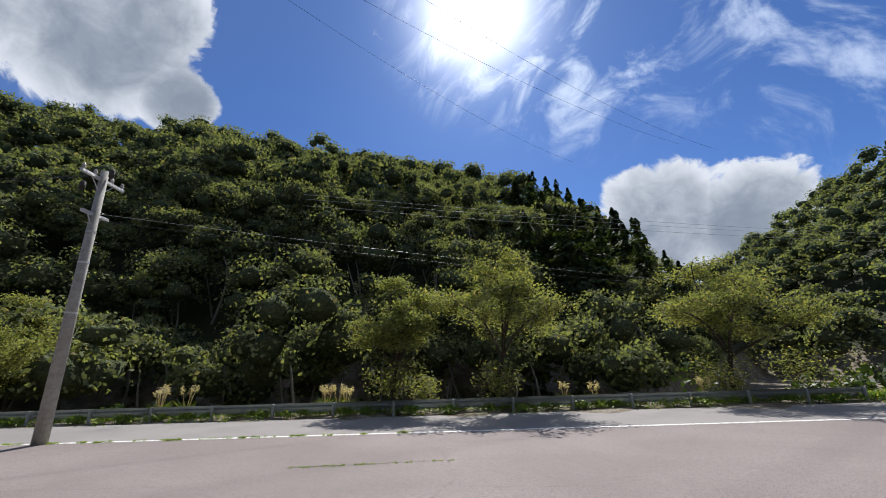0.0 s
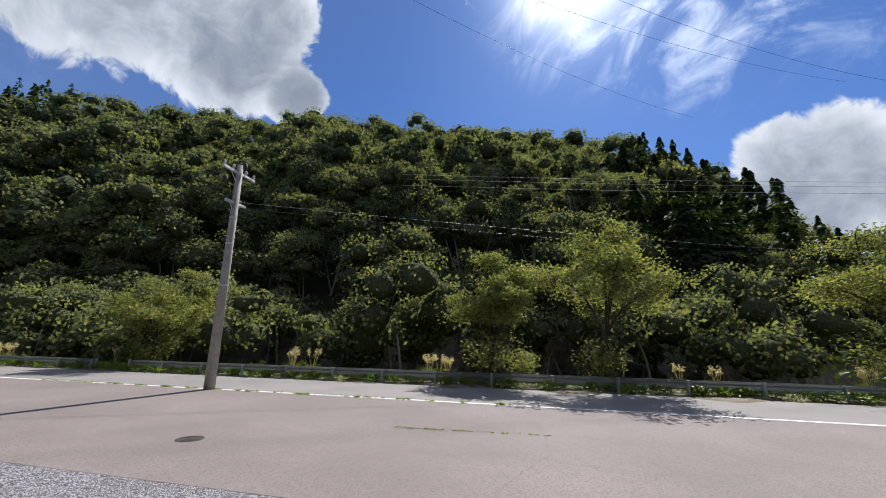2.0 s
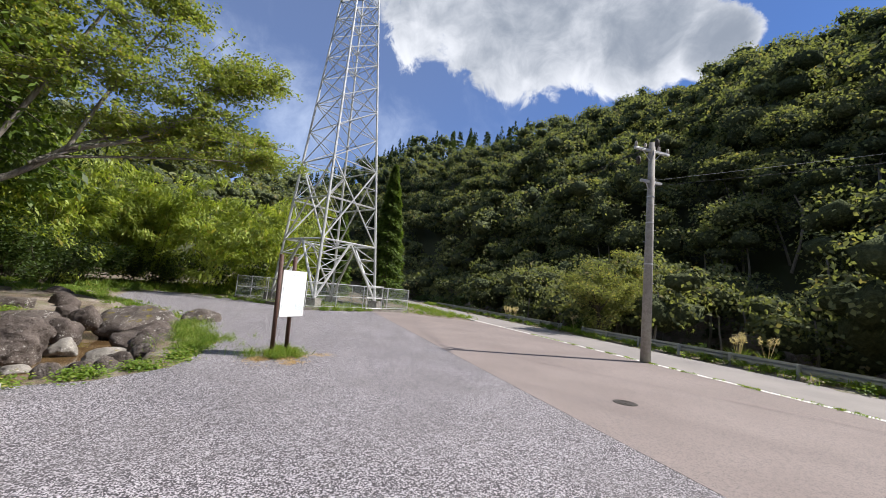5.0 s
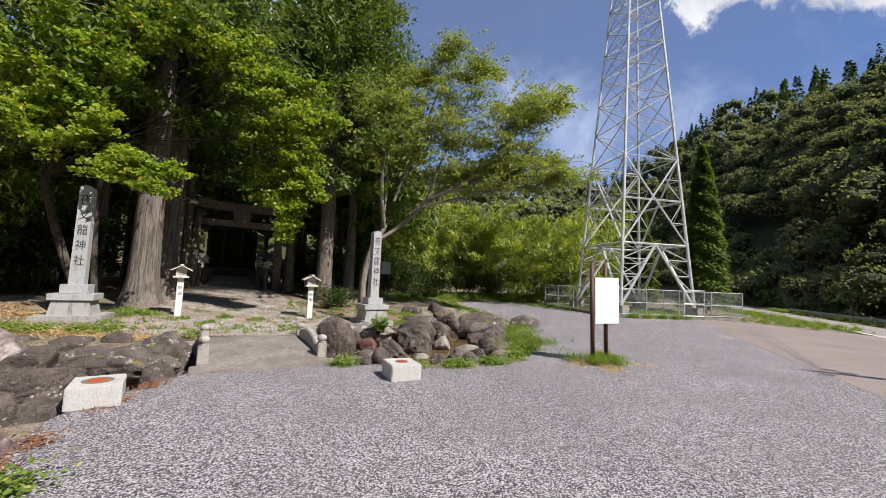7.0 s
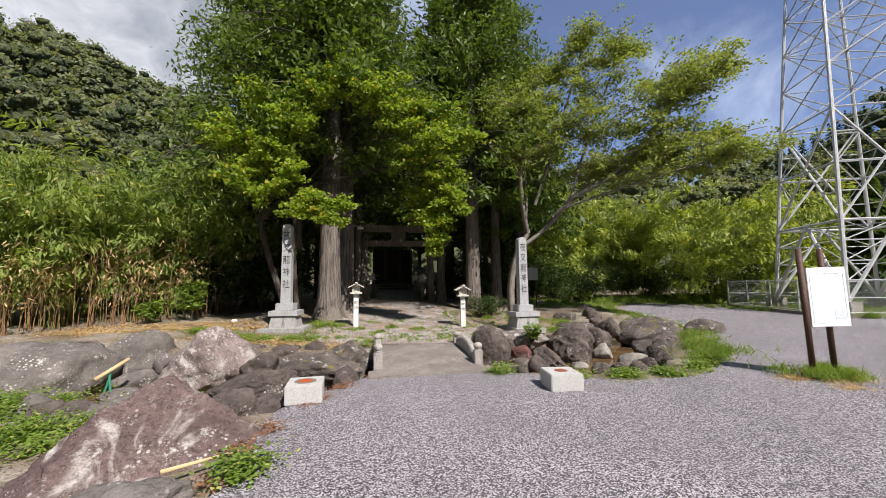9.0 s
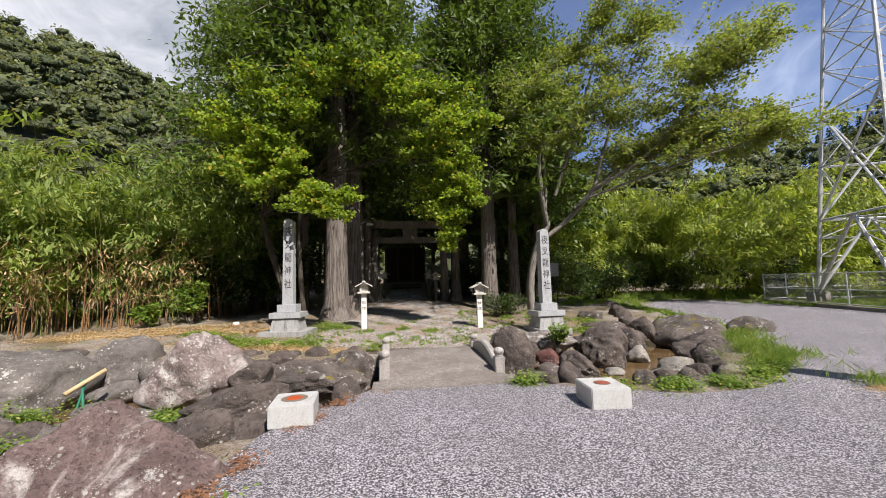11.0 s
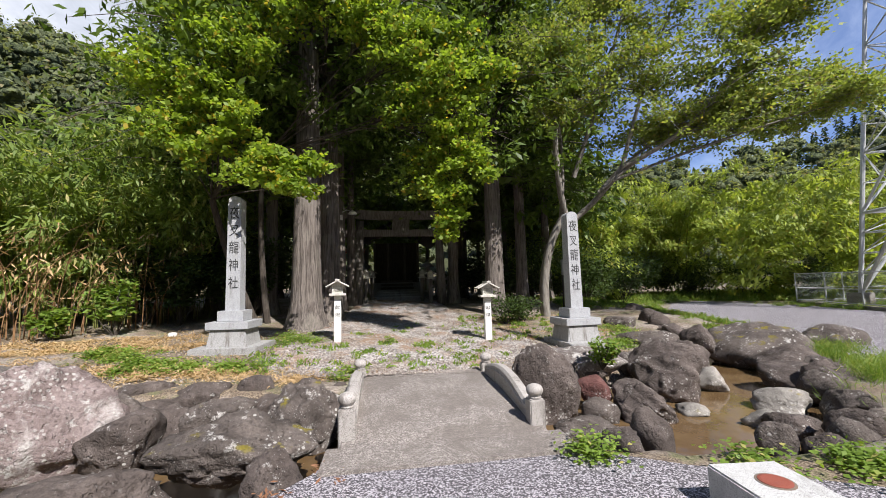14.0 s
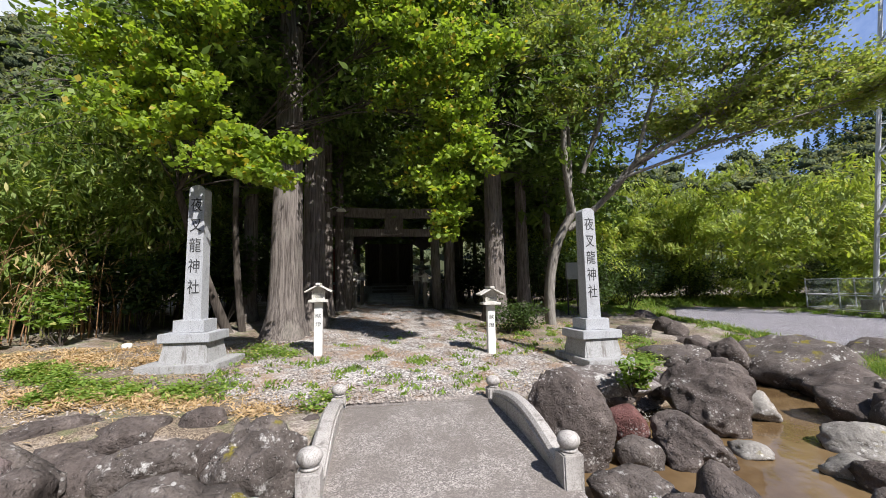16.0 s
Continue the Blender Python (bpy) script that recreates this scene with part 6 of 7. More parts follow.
for x, y in ((-5.5, 11.5), (-4.2, 14.5), (4.6, 13.2), (6.0, 16.5), (-3.1, 17), (3.6, 17.6), (-6.4, 18.5), (8.2, 19.5), (-2.0, 24), (2.6, 25), (6.5, 24.5), (-6.5, 25), (0.3, 27.5), (4.6, 21), (-4.2, 21), (10.5, 24.5)):
    big_cedar(x, y, grove.uniform(18, 24) if abs(x) < 6 else grove.uniform(11, 14), grove.uniform(0.15, 0.26), 60 + int(x * 10 + y * 7) % 1000, "tall slim cedar in the dark grove", grove.uniform(3.6, 5.2), (grove.uniform(-0.02, 0.02), 0.0), 130, False)


def build_maple():
    r = np.random.default_rng(71)
    base = np.array([-4.2, 7.6, float(shrine_height(-4.2, 7.6))])
    # layered sprays: centre in the world, reach, how full
    sprays = ((0.0, 4.2, 6.9, 1.1, 46), (1.0, 4.0, 6.1, 1.0, 46), (-0.6, 4.3, 7.8, 1.1, 40), (0.9, 4.2, 7.4, 1.0, 40), (1.7, 3.9, 6.3, 0.6, 22), (0.1, 4.6, 5.7, 0.9, 30), (1.2, 4.2, 5.1, 0.75, 30), (1.3, 4.2, 4.3, 0.6, 20), (0.5, 4.8, 4.7, 0.7, 20), (1.6, 4.0, 3.95, 0.3, 8), (1.0, 4.4, 3.6, 0.5, 20), (0.9, 4.5, 3.0, 0.35, 13), (0.3, 4.9, 4.0, 0.6, 18), (0.85, 4.6, 2.65, 0.22, 7), (-2.2, 3.5, 3.5, 0.3, 9), (-3.3, 3.8, 3.85, 0.5, 9), (-2.5, 3.6, 3.7, 0.4, 14),
              (-4.2, 4.3, 5.7, 0.9, 34), (-3.6, 4.0, 6.6, 0.9, 30), (-4.9, 4.4, 5.0, 0.9, 34), (-3.6, 3.9, 4.9, 0.7, 15), (-4.3, 4.1, 4.4, 0.8, 16), (-5.4, 4.5, 6.3, 1.0, 34), (-2.9, 3.7, 4.25, 0.5, 16), (-2.1, 3.5, 4.0, 0.45, 16), (-1.8, 4.2, 8.3, 1.1, 36), (-2.9, 4.2, 7.7, 1.0, 32), (-4.4, 4.5, 7.4, 1.1, 34))
    lines, tips = [], []
    hub = np.array([-0.9, -1.0, 3.4])
    lines.append(curve_line((0.0, 0, -0.2), hub, (-0.12, 0, 0), 0.16, 0.10, 8, r))
    lines.append(curve_line((0.25, 0.1, -0.2), (0.35, -0.9, 4.6), (-0.15, 0, 0), 0.12, 0.07, 8, r))
    for x, y, z, w, full in sprays:
        c = np.array([x, y, z]) - base
        root = hub if x < -2.0 else (np.array([0.35, -0.9, 4.6]) if z > 4.8 else np.array([1.0, 4.2, 5.6]) - base)
        limb = curve_line(root, c, (0, 0.4, 0.25), 0.024, 0.008, 8, r)
        lines.append(limb)
        for _ in range(full):
            a = np.array(limb[r.integers(5, 8)][0])
            e = c + ball(1, r)[0] * w * r.random() ** 0.4 * np.array([1.0, 0.85, 0.62])
            lines.append(curve_line(a, e, (0, 0, 0.06), 0.009, 0.003, 4, r))
            tips += [e, e * 0.7 + a * 0.3]
    L = leaf_cloud(np.array(tips), 0.28, 24, 0.115, 0.095, 0.34, 0.25, 0.45, r)
    tree("maple_tree", "spreading maple with layered bright yellow-green leaves", base, lines, L, BARK_DARK, LEAF_MAPLE)


build_maple()


def build_leaning_tree():
    r = np.random.default_rng(72)
    base = np.array([4.75, 8.3, float(shrine_height(4.75, 8.3))])
    fork = (0.62, -0.5, 3.4)
    stems = [
        curve_line((0, 0, -0.2), fork, (-0.10, 0, 0.1), 0.17, 0.12, 8, r),
        curve_line(fork, (1.7, -0.8, 11.2), (-0.2, 0, 0.2), 0.11, 0.03, 12, r),
        curve_line((0.5, -0.4, 2.9), (2.15, -1.5, 4.75), (0.05, 0, -0.1), 0.10, 0.08, 6, r),
        curve_line((2.15, -1.5, 4.75), (6.2, -3.4, 9.8), (0.1, 0, -0.3), 0.08, 0.02, 12, r),
        curve_line((2.15, -1.5, 4.75), (4.4, -2.6, 11.4), (-0.2, 0, 0.1), 0.07, 0.02, 12, r),
        curve_line((1.6, -1.2, 4.1), (9.6, -3.6, 7.4), (0.2, 0, 0.2), 0.06, 0.015, 12, r),
        curve_line((1.5, -1.1, 4.0), (9.2, -2.2, 5.6), (0.2, 0, 0.8), 0.05, 0.012, 12, r),
        curve_line((1.8, -1.3, 4.3), (8.4, -4.2, 6.2), (0.2, 0, 0.6), 0.05, 0.012, 12, r),
        curve_line((0.9, -0.7, 4.6), (3.2, -1.2, 11.8), (-0.2, 0, 0.1), 0.08, 0.02, 12, r),
        curve_line((0.5, -0.4, 3.2), (-0.9, -1.4, 9.4), (0.25, 0, 0), 0.07, 0.02, 12, r),
        curve_line((4.2, -2.4, 7.0), (7.6, -4.4, 9.6), (0.0, 0, 0.2), 0.04, 0.012, 10, r),
    ]
    lines, tips = limb_tree(stems[1:2] + stems[3:], 2.1, 10, r, 0.22, 21, 0.36)
    lines += [stems[0], stems[2]]
    tips = tips[(tips[:, 2] > 4.4) | ((tips[:, 0] > 4.5) & (tips[:, 2] > 3.4))]
    L = leaf_cloud(tips, 0.34, 18, 0.125, 0.072, 0.35, 0.2, 0.4, r)
    tree("leaning_tree", "leaning many-stemmed tree with fine grey-green leaves", base, lines, L, BARK_GREY, LEAF_GREY)


build_leaning_tree()


# ---- bamboo ----
def bamboo_clump(name, label, places, h0, h1, lean, leaf_size, per, leaf, cane, seed, arch=0.5, leaf_from=0.3, thick=0.012, tuft=16, puff=1.25, broad=0.19):
    r = np.random.default_rng(seed)
    lines, c, way = [], [], []
    for x, y, z in places:
        h = r.uniform(h0, h1)
        a = r.uniform(0, 2 * math.pi)
        d = np.array([math.cos(a), math.sin(a), 0]) * 0.5 + np.array([lean[0], lean[1], 0])
        p0 = np.array([x, y, z - 0.1])
        n = 8
        t = np.linspace(0, 1, n)
        pts = p0 + np.outer(t * h, [0, 0, 1]) + np.outer(t ** 2.2 * h * arch, d) - np.outer(t ** 4 * h * arch * 0.35, [0, 0, 1])
        if tuft < 40 or r.random() < 0.1:
            lines.append([(pts[i], thick * (1.15 - 0.9 * t[i])) for i in range(n)])
        m = max(2, per // tuft)
        u = leaf_from + (1 - leaf_from) * r.random(m) ** 0.8
        q = np.stack([np.interp(u, t, pts[:, k]) for k in range(3)], 1)
        out = ball(m, r) * np.array([1, 1, 0.35])
        q = np.repeat(q + out * (0.16 * h * r.uniform(0.2, 1.0, m))[:, None] - np.array([0, 0, 0.04 * h]), tuft, axis=0)
        out = np.repeat(out, tuft, axis=0)
        off = ball(len(q), r) * (r.random(len(q)) ** 0.5 * leaf_size * puff)[:, None] * np.array([1, 1, 0.7])
        c.append(q + off)
        way.append(out * 0.7 + np.array([0, 0, -0.45]) + ball(len(q), r) * 0.5)
    p = thing(name, label, "bamboo", (0, 0, 0), 0, "", "stuff")
    v, f = tubes(lines, 5)
    tagged(array_part("canes", v, f, cane, p, "thin bamboo canes", True), kind="stuff")
    c, way = np.concatenate(c), np.concatenate(way)
    s = r.uniform(0.65, 1.3, len(c))
    v, f = kites(c, way, np.array([0, 0, 1.0]) + ball(len(c), r) * 0.6, leaf_size * s, leaf_size * broad * s)
    tagged(array_part("leaves", v, f, leaf, p), kind="stuff")
    return p


def ground_points(n, x0, x1, y0, y1, seed, keep=None):
    r = np.random.default_rng(seed)
    x, y = r.uniform(x0, x1, n), r.uniform(y0, y1, n)
    q = np.column_stack((x, y, land(x, y)))
    return q if keep is None else q[keep(x, y)]


thicket = ground_points(520, -15, -5.2, 3.8, 12.5, 81, lambda x, y: y > np.interp(x, [-15, -10.5, -8, -6.3, -5.2], [3.4, 4.6, 6.6, 8.0, 10.0]))
bamboo_clump("bamboo_thicket", "dense thicket of leafy dwarf bamboo with drooping tips", thicket, 4.0, 6.8, (0.15, -0.35), 0.28, 160, LEAF_BAMBOO, CANE, 82, 0.36, 0.16, 0.012, 16, 1.1, 0.24)
front = ground_points(480, -15, -6.6, 3.3, 9.5, 83, lambda x, y: (y > np.interp(x, [-15, -10.5, -8, -6.3, -5.2], [3.0, 4.1, 6.1, 7.6, 9.6])) & (y < np.interp(x, [-15, -10.5, -8, -6.3, -5.2], [5.0, 6.0, 7.8, 9.0, 10.5])))
bamboo_clump("dry_cane_thicket", "tangle of dry brown canes at the thicket's edge", front, 1.4, 3.5, (0.45, -0.30), 0.2, 5, STRAW, DRY_CANE, 84, 0.62, 0.3, 0.012, 5)
behind = ground_points(270, 7.5, 24, 15, 27, 85, lambda x, y: (y > np.interp(x, [7.5, 11, 14, 18, 24], [13, 16.5, 18.5, 21, 22])))
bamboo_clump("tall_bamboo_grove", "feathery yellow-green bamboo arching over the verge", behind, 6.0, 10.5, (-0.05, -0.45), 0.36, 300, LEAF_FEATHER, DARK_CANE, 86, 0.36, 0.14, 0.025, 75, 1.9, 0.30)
edge_b = ground_points(190, 20, 40, 13.5, 26, 87, lambda x, y: y > 12 + (x - 20) * 0.35)
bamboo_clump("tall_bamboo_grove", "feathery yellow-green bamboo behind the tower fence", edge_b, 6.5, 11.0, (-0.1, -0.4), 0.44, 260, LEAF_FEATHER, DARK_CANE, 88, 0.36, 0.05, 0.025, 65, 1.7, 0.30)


# ---- shrubs, weeds and litter ----
def shrub(name, label, x, y, rad, h, leaf, n, size, seed, z=None):
    r = np.random.default_rng(seed)
    z = float(land(x, y)) if z is None else z
    p = thing(name, label, "shrub", (x, y, z))
    lines = []
    for _ in range(9):
        a, k = r.uniform(0, 6.28), r.uniform(0.3, 1)
        lines.append(curve_line((0, 0, -0.05), (rad * k * math.cos(a), rad * k * math.sin(a), h * r.uniform(0.6, 1.0)), (0, 0, 0), 0.012, 0.004, 5, r))
    v, f = tubes(lines, 5)
    tagged(array_part("stems", v, f, BARK_DARK, p), kind="stuff")
    ends = np.array([q for l in lines for q, _ in l[2:]])
    v, f = leaf_cloud(ends, rad * 0.42, n, size, size * 0.6, 0.7, 0.2, 0.6, r)
    v[:, 2] = np.maximum(v[:, 2], 0.01)
    tagged(array_part("leaves", v, f, leaf, p), kind="stuff")


shrub("shrub", "small dark green shrub beside the lantern", 2.9, 6.9, 0.75, 0.85, LEAF_SHADE, 42, 0.09, 91)
shrub("shrub", "small dark green shrub beside the lantern", 3.6, 7.4, 0.6, 0.65, LEAF_SHADE, 40, 0.09, 92)
shrub("flowering_weed", "leafy weed with pale flowers between the boulders", 2.95, 1.85, 0.28, 0.45, WEED, 14, 0.10, 93, 0.12)
shrub("tall_grass_clump", "bright green bamboo shoots beside the thicket", -7.0, 6.2, 0.5, 1.3, WEED, 20, 0.16, 94)
shrub("tall_grass_clump", "bright green bamboo shoots beside the thicket", -7.9, 5.6, 0.4, 0.7, WEED, 20, 0.14, 95)
for i, (az, d, w, h) in enumerate(((137.3, 16.6, 1.2, 1.9), (141.0, 17.6, 0.9, 1.4), (152.0, 17.0, 1.1, 1.5), (179.0, 19.8, 1.5, 1.6), (186.0, 21.0, 1.5, 1.8), (95.2, 25.2, 1.3, 1.7))):
    shrub("roadside_shrub", "yellow-green shrub at the foot of a roadside tree", EYE0[0] + d * math.sin(radians(az)), EYE0[1] + d * math.cos(radians(az)), w, h, LEAF_CHERRY, 34, 0.13, 380 + i)
# Dark shrubs added to block light and stand for the grove's deep shade.
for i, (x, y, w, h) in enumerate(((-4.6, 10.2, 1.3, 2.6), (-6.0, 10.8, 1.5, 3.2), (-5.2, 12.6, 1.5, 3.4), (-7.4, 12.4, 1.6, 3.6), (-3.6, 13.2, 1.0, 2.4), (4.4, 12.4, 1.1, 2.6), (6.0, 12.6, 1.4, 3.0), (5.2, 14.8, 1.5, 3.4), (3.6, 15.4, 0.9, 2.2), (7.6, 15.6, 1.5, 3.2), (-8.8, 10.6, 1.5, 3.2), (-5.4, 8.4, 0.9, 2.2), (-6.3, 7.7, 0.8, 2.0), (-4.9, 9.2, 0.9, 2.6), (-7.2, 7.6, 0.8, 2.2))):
    shrub("undergrowth", "dark leafy undergrowth added to darken the grove", x, y, w, h, LEAF_SHADE, 40, 0.17, 350 + i)
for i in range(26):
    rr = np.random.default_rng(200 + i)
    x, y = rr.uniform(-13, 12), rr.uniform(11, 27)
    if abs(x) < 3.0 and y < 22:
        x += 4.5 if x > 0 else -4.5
    shrub("undergrowth", "dark leafy undergrowth added to darken the grove", x, y, rr.uniform(0.7, 1.4), rr.uniform(0.9, 2.6), LEAF_SHADE, 26, 0.16, 300 + i)


def weeds(name, label, pts, height, size, per, leaf, seed, blade=True, spread=0.1, slim=0.75):
    """Low plants: a few blades or leaves at each place."""
    r = np.random.default_rng(seed)
    if len(pts) > 60:
        # gather the places into uneven clumps
        heart = pts[r.integers(0, len(pts), max(8, len(pts) // 22))]
        gap = ((pts[:, None, :2] - heart[None, :, :2]) ** 2).sum(-1)
        near = np.argmin(gap, 1)
        pull = np.where(gap.min(1) < 0.5, r.uniform(0.35, 0.9, len(pts)), 0.0)[:, None]
        pts = np.column_stack((pts[:, :2] * (1 - pull) + heart[near][:, :2] * pull, pts[:, 2]))
    q = np.repeat(pts, per, axis=0)
    n = len(q)
    off = r.normal(size=(n, 3)) * spread
    off[:, 2] = 0
    h = height * r.uniform(0.4, 1.3, n)
    if blade:
        way = ball(n, r) * 0.85 + np.array([0, 0, 0.9])
        c = q + off + np.stack((0 * h, 0 * h, h * 0.45), 1)
        v, f = kites(c, way, ball(n, r), h, size * r.uniform(0.7, 1.3, n))
    else:
        c = q + off + np.stack((0 * h, 0 * h, h * r.random(n)), 1)
        v, f = kites(c, ball(n, r) * np.array([1, 1, 0.35]), np.array([0, 0, 1.0]) + ball(n, r) * 0.4, size * r.uniform(0.7, 1.3, n), size * slim * r.uniform(0.7, 1.3, n))
    stuff(name, v, f, leaf, label, "plants")


def strip(n, line, width, seed, z=None):
    """Places strewn along a broken line."""
    r = np.random.default_rng(seed)
    line = np.array(line, float)
    seg = np.linalg.norm(np.diff(line, axis=0), axis=1)
    cum = np.concatenate(([0], np.cumsum(seg)))
    u = r.uniform(0, cum[-1], n)
    q = np.stack([np.interp(u, cum, line[:, k]) for k in range(2)], 1) + r.normal(size=(n, 2)) * width
    return np.column_stack((q, land(q[:, 0], q[:, 1]) if z is None else np.full(n, z)))


rail_line = [rs(-24, 20.75), rs(45, 20.75)]
weeds("verge_grass", "bright green grass under the guard rail", strip(5200, rail_line, 0.22, 101), 0.27, 0.03, 7, WEED, 102)
weeds("verge_weeds", "leafy green weeds under the guard rail", strip(2600, rail_line, 0.35, 103), 0.22, 0.09, 7, WEED, 104, False)
weeds("line_weeds", "thin tufts of grass along the white line", strip(260, [rs(-4.5, 16.75), rs(12, 16.75)], 0.05, 105, 0.0), 0.06, 0.015, 8, WEED, 106, True, 0.03)
weeds("crack_weeds", "tiny green tufts in an asphalt crack", strip(50, [rs(-2.3, 13.5), rs(-5.2, 13.7)], 0.02, 107, 0.0), 0.035, 0.012, 8, WEED, 108, True, 0.02)
weeds("pool_weeds", "lush low weeds between the pool and the lot", strip(330, [(2.3, -1.2), (3.2, -1.6), (4.4, -1.55), (5.6, -0.9), (6.5, 0.0)], 0.2, 109), 0.13, 0.055, 12, WEED, 110, False)
weeds("pool_grass", "tall seeding grass beside the boulders", strip(420, [(5.8, -0.9), (6.6, 0.2), (7.6, 1.6), (8.6, 3.2)], 0.4, 111), 0.30, 0.008, 12, WEED, 112)
weeds("sign_grass", "tufts of grass round the notice board's posts", strip(150, [(6.0, -2.45), (6.8, -2.45)], 0.22, 113, 0.0), 0.24, 0.010, 14, WEED, 114)
weeds("sign_litter", "dry brown grass round the notice board's posts", strip(220, [(5.7, -2.6), (7.1, -2.5)], 0.28, 115, 0.0), 0.02, 0.09, 10, STRAW, 116, False, 0.1, 0.15)
weeds("bank_clover", "patches of bright green clover on the bank", np.concatenate([strip(420, [(-6.2, 4.2), (-4.6, 3.0), (-2.6, 2.75)], 0.26, 117), strip(160, [(-2.9, 5.6), (-2.2, 4.6)], 0.3, 118), strip(160, [(4.3, 3.4), (5.2, 4.6), (5.8, 6.0)], 0.25, 119)]), 0.10, 0.055, 16, WEED, 120, False)
weeds("bank_litter", "pale dry leaf litter at the thicket's edge", np.concatenate([strip(900, [(-9.5, 4.4), (-7.5, 4.8), (-5.5, 5.0), (-4.5, 5.6)], 0.5, 121), strip(350, [(-5.5, 3.0), (-3.0, 2.4), (-1.6, 2.1)], 0.25, 122)]), 0.03, 0.13, 14, STRAW, 123, False, 0.16, 0.14)
weeds("cedar_litter", "rusty fallen cedar sprigs under the trees", np.concatenate([strip(500, [(-2.9, 5.6), (-1.6, 7.4), (-0.8, 9.5), (0.3, 11.5)], 0.45, 124), strip(220, [(2.2, 4.6), (2.4, 6.0), (1.2, 8.5)], 0.35, 125)]), 0.02, 0.08, 12, NEEDLES, 126, False, 0.14, 0.2)
weeds("verge_meadow", "short bright grass on the verge before the bamboo", np.concatenate([ground_points(10500, 6.5, 24, 10, 26, 127, lambda x, y: (y > np.interp(x, [6, 9.5, 11.5, 13.5, 16.5, 19.5, 22], [5, 8, 11.4, 14.4, 17.8, 19.0, 17])) & (y < np.interp(x, [6, 12, 16, 22], [16, 22, 25, 26]))), strip(900, [(8.2, 3.6), (9.8, 6.2), (10.8, 9.2), (12.0, 11.8)], 0.45, 128)]), 0.16, 0.028, 8, WEED, 129)
weeds("far_verge_grass", "long green grass before the bamboo", ground_points(4200, 15, 36, 13, 26, 145, lambda x, y: (y > np.interp(x, [15, 19.5, 24, 30, 36], [17.5, 19.5, 15.5, 15, 15])) & (y < 27)), 0.5, 0.05, 7, WEED, 148)
weeds("fence_grass", "green grass inside and around the tower fence", np.concatenate([ground_points(1500, 19, 29, 3.5, 14, 130, lambda x, y: (y > 5.4 - (x - 18.2) * 0.37 + 0.3)), strip(900, [(26.3, 2.2), (27, -1.2), (30, 1.5), (42, 10)], 0.7, 131), strip(160, [(18.4, 5.3), (22.6, 3.8)], 0.12, 132, 0.0)]), 0.30, 0.02, 9, WEED, 133)
weeds("stream_moss_plants", "green fern-like plants in the stream bed", np.concatenate([strip(160, [(-4.4, -0.5), (-4.0, -1.0)], 0.22, 134, -0.35), strip(90, [(-3.6, -1.7), (-3.3, -1.9)], 0.15, 135, -0.2), strip(80, [(-6.2, -0.2), (-5.8, 0.0)], 0.3, 136, -0.3), strip(40, [(-2.35, -4.2), (-2.1, -4.1)], 0.12, 137, 0.0), strip(260, [(-5.6, -2.6), (-4.8, -2.9), (-4.4, -2.4)], 0.35, 150, -0.05), strip(200, [(-7.5, -1.0), (-6.0, -1.6)], 0.4, 151, -0.05), strip(40, [(-1.25, 2.0), (-1.2, 2.3)], 0.08, 138, 0.12), strip(30, [(1.1, -0.9), (1.5, -1.0)], 0.12, 139, 0.0)]), 0.16, 0.05, 16, WEED, 140, False)
weeds("lot_edge_litter", "brown leaves gathered along the car park's edge", strip(150, [(-2.4, -4.2), (-2.35, -2.6), (-1.6, -1.4), (-1.1, -0.7)], 0.09, 141, 0.0), 0.02, 0.07, 8, NEEDLES, 142, False, 0.08, 0.25)
weeds("path_sprouts", "small green sprouts in the gravel path", np.concatenate([ground_points(70, -1.6, 1.8, 2.2, 7.0, 143), ground_points(170, 1.6, 5.2, 4.4, 8.5, 146), ground_points(90, -3.0, 1.0, 2.3, 4.4, 147)]) + np.array([0, 0, 0.03]), 0.09, 0.03, 12, WEED, 144, True, 0.05)


weeds("bank_twigs", "scattered dry twigs and leaf bits over the bank", np.concatenate([ground_points(900, -7.5, -1.2, 1.8, 6.0, 152), ground_points(1300, 1.2, 6.0, 2.4, 8.5, 153)]), 0.015, 0.09, 7, STRAW, 154, False, 0.12, 0.12)
# Dark-leaved shrubs added where shade lies along the bamboo's base.
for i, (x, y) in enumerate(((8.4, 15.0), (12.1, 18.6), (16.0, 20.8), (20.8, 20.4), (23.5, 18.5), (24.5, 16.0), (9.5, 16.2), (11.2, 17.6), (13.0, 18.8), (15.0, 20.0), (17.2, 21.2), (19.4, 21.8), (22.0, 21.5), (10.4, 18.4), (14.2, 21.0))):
    shrub("verge_shrub", "dark leafy shrub added as shade at the bamboo's foot", x, y, 1.7, 2.8, LEAF_SHADE, 70, 0.17, 400 + i)


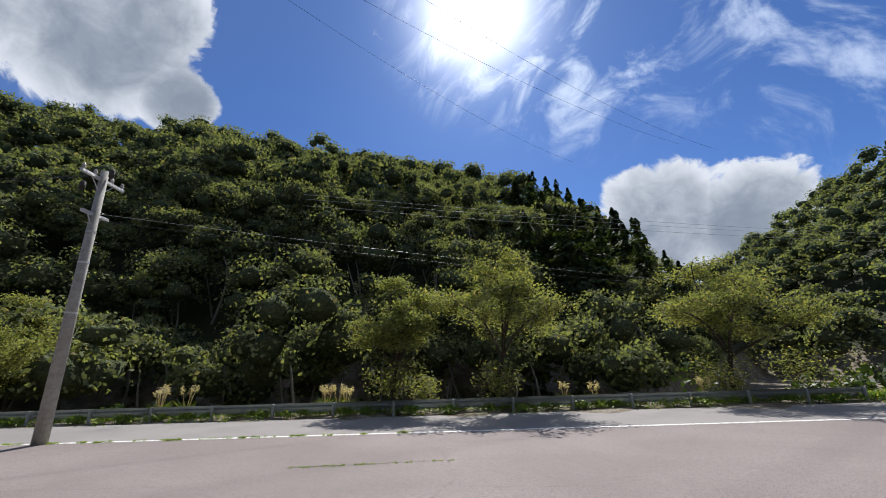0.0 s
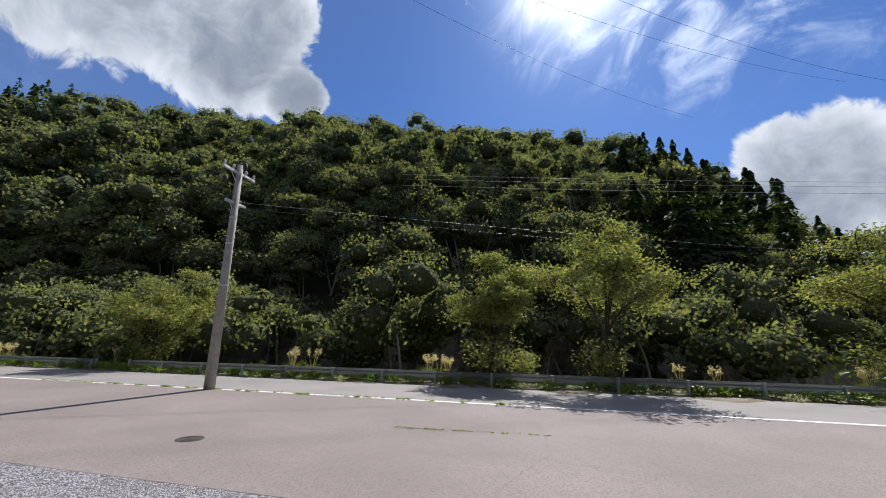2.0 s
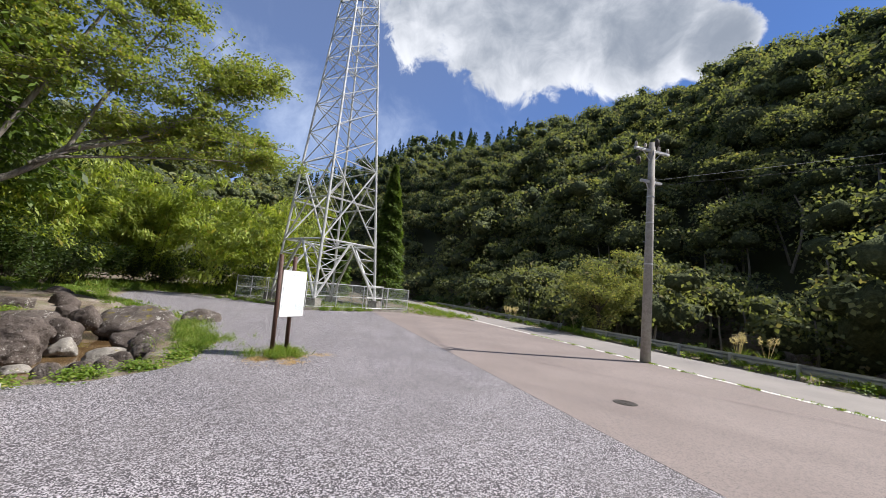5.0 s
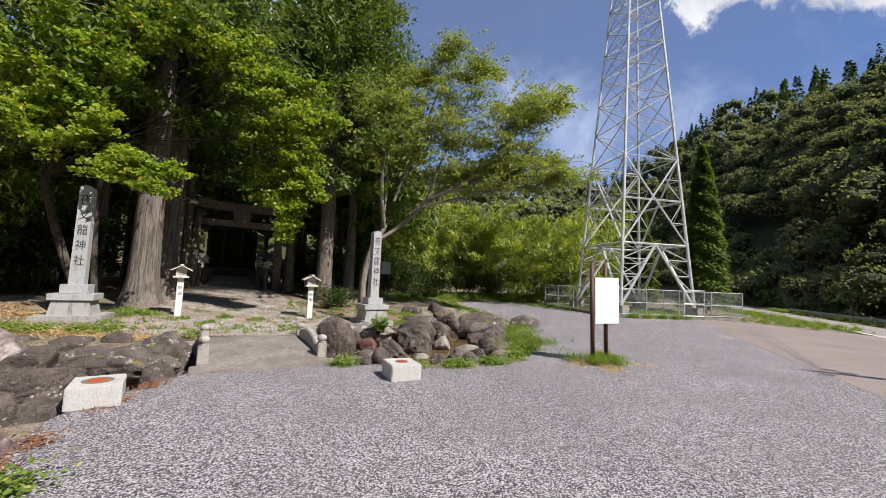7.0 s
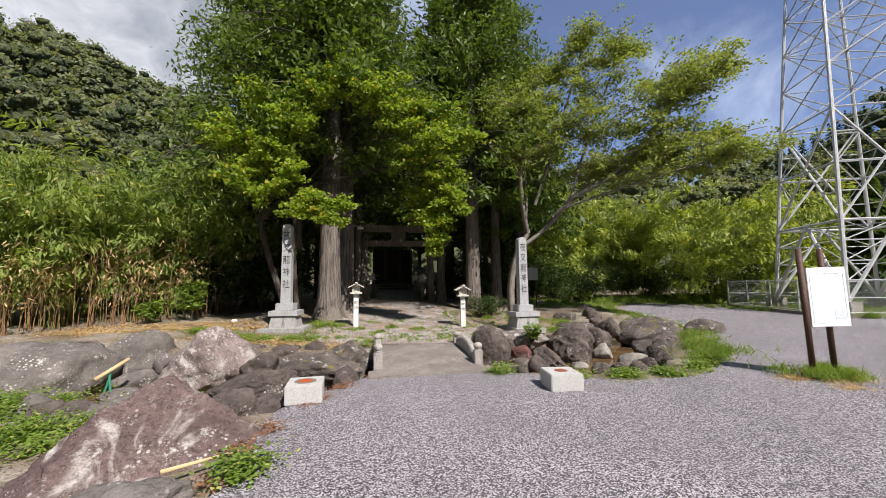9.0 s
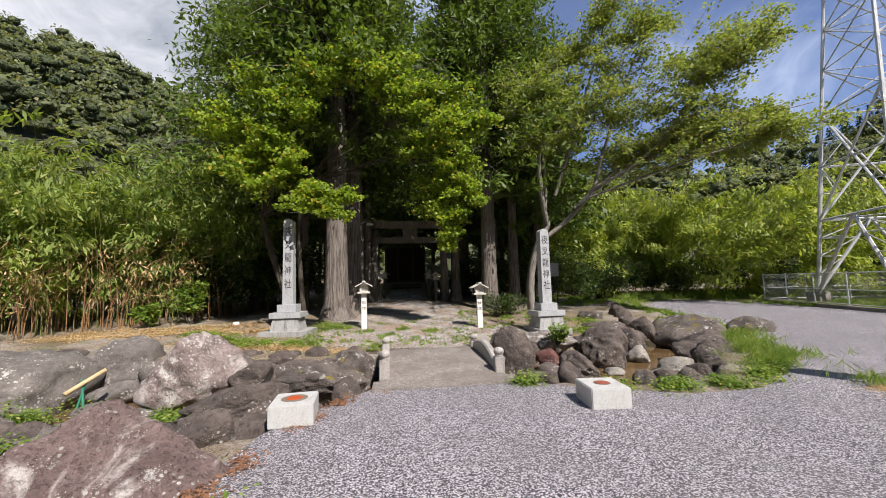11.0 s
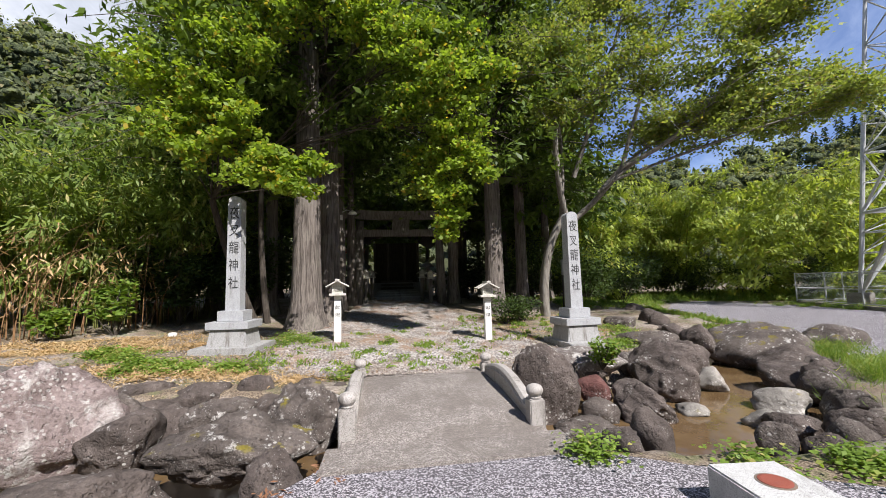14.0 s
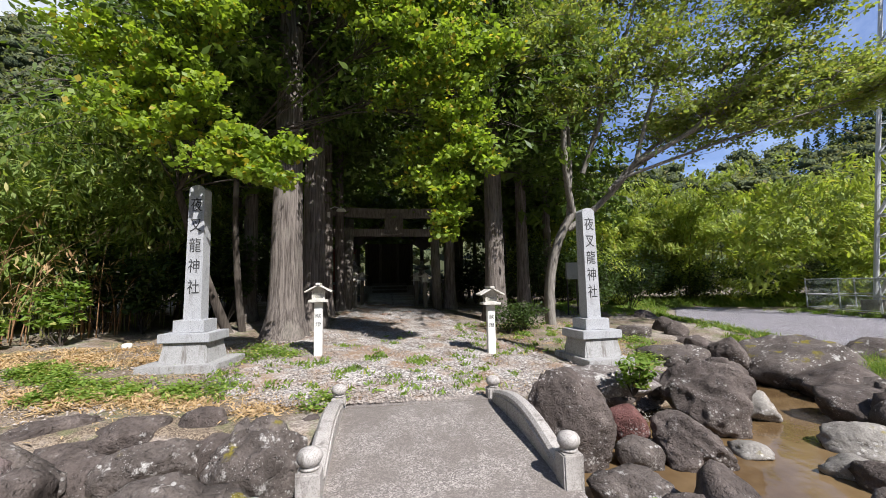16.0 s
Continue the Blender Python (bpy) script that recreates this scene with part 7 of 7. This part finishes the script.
def pebbles():
    r = np.random.default_rng(151)
    n = 19000
    y = 2.0 + 7.5 * r.random(n) ** 1.3
    x = r.uniform(-3.3, 3.0, n) * np.interp(y, [2, 3, 5, 8, 10], [0.5, 0.95, 0.9, 0.65, 0.6])
    k = n // 3
    y[:k], x[:k] = r.uniform(1.8, 6.5, k), np.where(r.random(k) < 0.5, r.uniform(-5.5, -1.5, k), r.uniform(1.5, 5.0, k))
    z = shrine_height(x, y) + np.where(np.abs(x) < 3.3, 0.045, 0.015)
    z[:k] = np.maximum(land(x[:k], y[:k]), -0.3) + np.where((np.abs(x[:k]) < 2.2) & (y[:k] > 2.4), 0.04, 0.01)
    v0 = np.array([(1, 0, 0), (-1, 0, 0), (0, 1, 0), (0, -1, 0), (0, 0, 0.7), (0, 0, -0.7)], float)
    f0 = np.array([(0, 2, 4), (2, 1, 4), (1, 3, 4), (3, 0, 4), (2, 0, 5), (1, 2, 5), (3, 1, 5), (0, 3, 5)])
    s = 0.008 + 0.022 * r.random(n) ** 1.6
    a = r.uniform(0, 6.28, n)
    ca, sa = np.cos(a), np.sin(a)
    k = v0[None] * s[:, None, None] * r.uniform(0.6, 1.2, (n, 6, 1))
    V = np.stack((k[..., 0] * ca[:, None] - k[..., 1] * sa[:, None] + x[:, None], k[..., 0] * sa[:, None] + k[..., 1] * ca[:, None] + y[:, None], k[..., 2] + z[:, None]), -1)
    F = f0[None] + (np.arange(n) * 6)[:, None, None]
    stuff("path_pebbles", V.reshape(-1, 3), F.reshape(-1, 3), PEBBLE, "loose pale pebbles strewn over the path", "pebbles")


pebbles()


def pampas(n, line, seed, h=1.1):
    r = np.random.default_rng(seed)
    pts = strip(n, line, 0.35, seed + 1)
    for p in pts:
        q = thing("pampas_grass", "pampas grass tuft with pale feathery plumes", "grass", p, 0, "pampas along the river bank")
        m = 46
        c = np.zeros((m, 3))
        hh = h * r.uniform(0.5, 1.0, m)
        way = ball(m, r) * np.array([0.9, 0.9, 0]) + np.array([0, 0, 0.9])
        v, f = kites(way * hh[:, None] * 0.45, way, ball(m, r), hh, 0.014)
        tagged(array_part("blades", v, f, WEED, q), kind="stuff")
        m = 9
        way = ball(m, r) * np.array([0.3, 0.3, 0]) + np.array([0, 0, 1.0])
        top = way * (h * r.uniform(0.95, 1.3, m))[:, None]
        v, f = joined([tubes([[((0, 0, 0), 0.006), (tuple(t), 0.004)] for t in top], 4), leaf_cloud(top, 0.09, 16, 0.11, 0.022, 1.5, 0.2, 0.2, r)])
        tagged(array_part("plumes", v, f, PLUME, q), kind="stuff")


pampas(5, [rs(-1.5, 22.0), rs(-0.4, 22.0)], 161, 0.65)
pampas(2, [rs(-10.5, 21.8), rs(-8.5, 21.8)], 163, 0.6)
pampas(3, [rs(-17.0, 22.4), rs(-14.5, 22.0)], 165, 0.6)
pampas(3, [rs(5.0, 21.6), rs(5.6, 21.6)], 167, 0.8)
pampas(6, [rs(13.5, 21.5), rs(24.0, 21.5)], 169, 0.7)
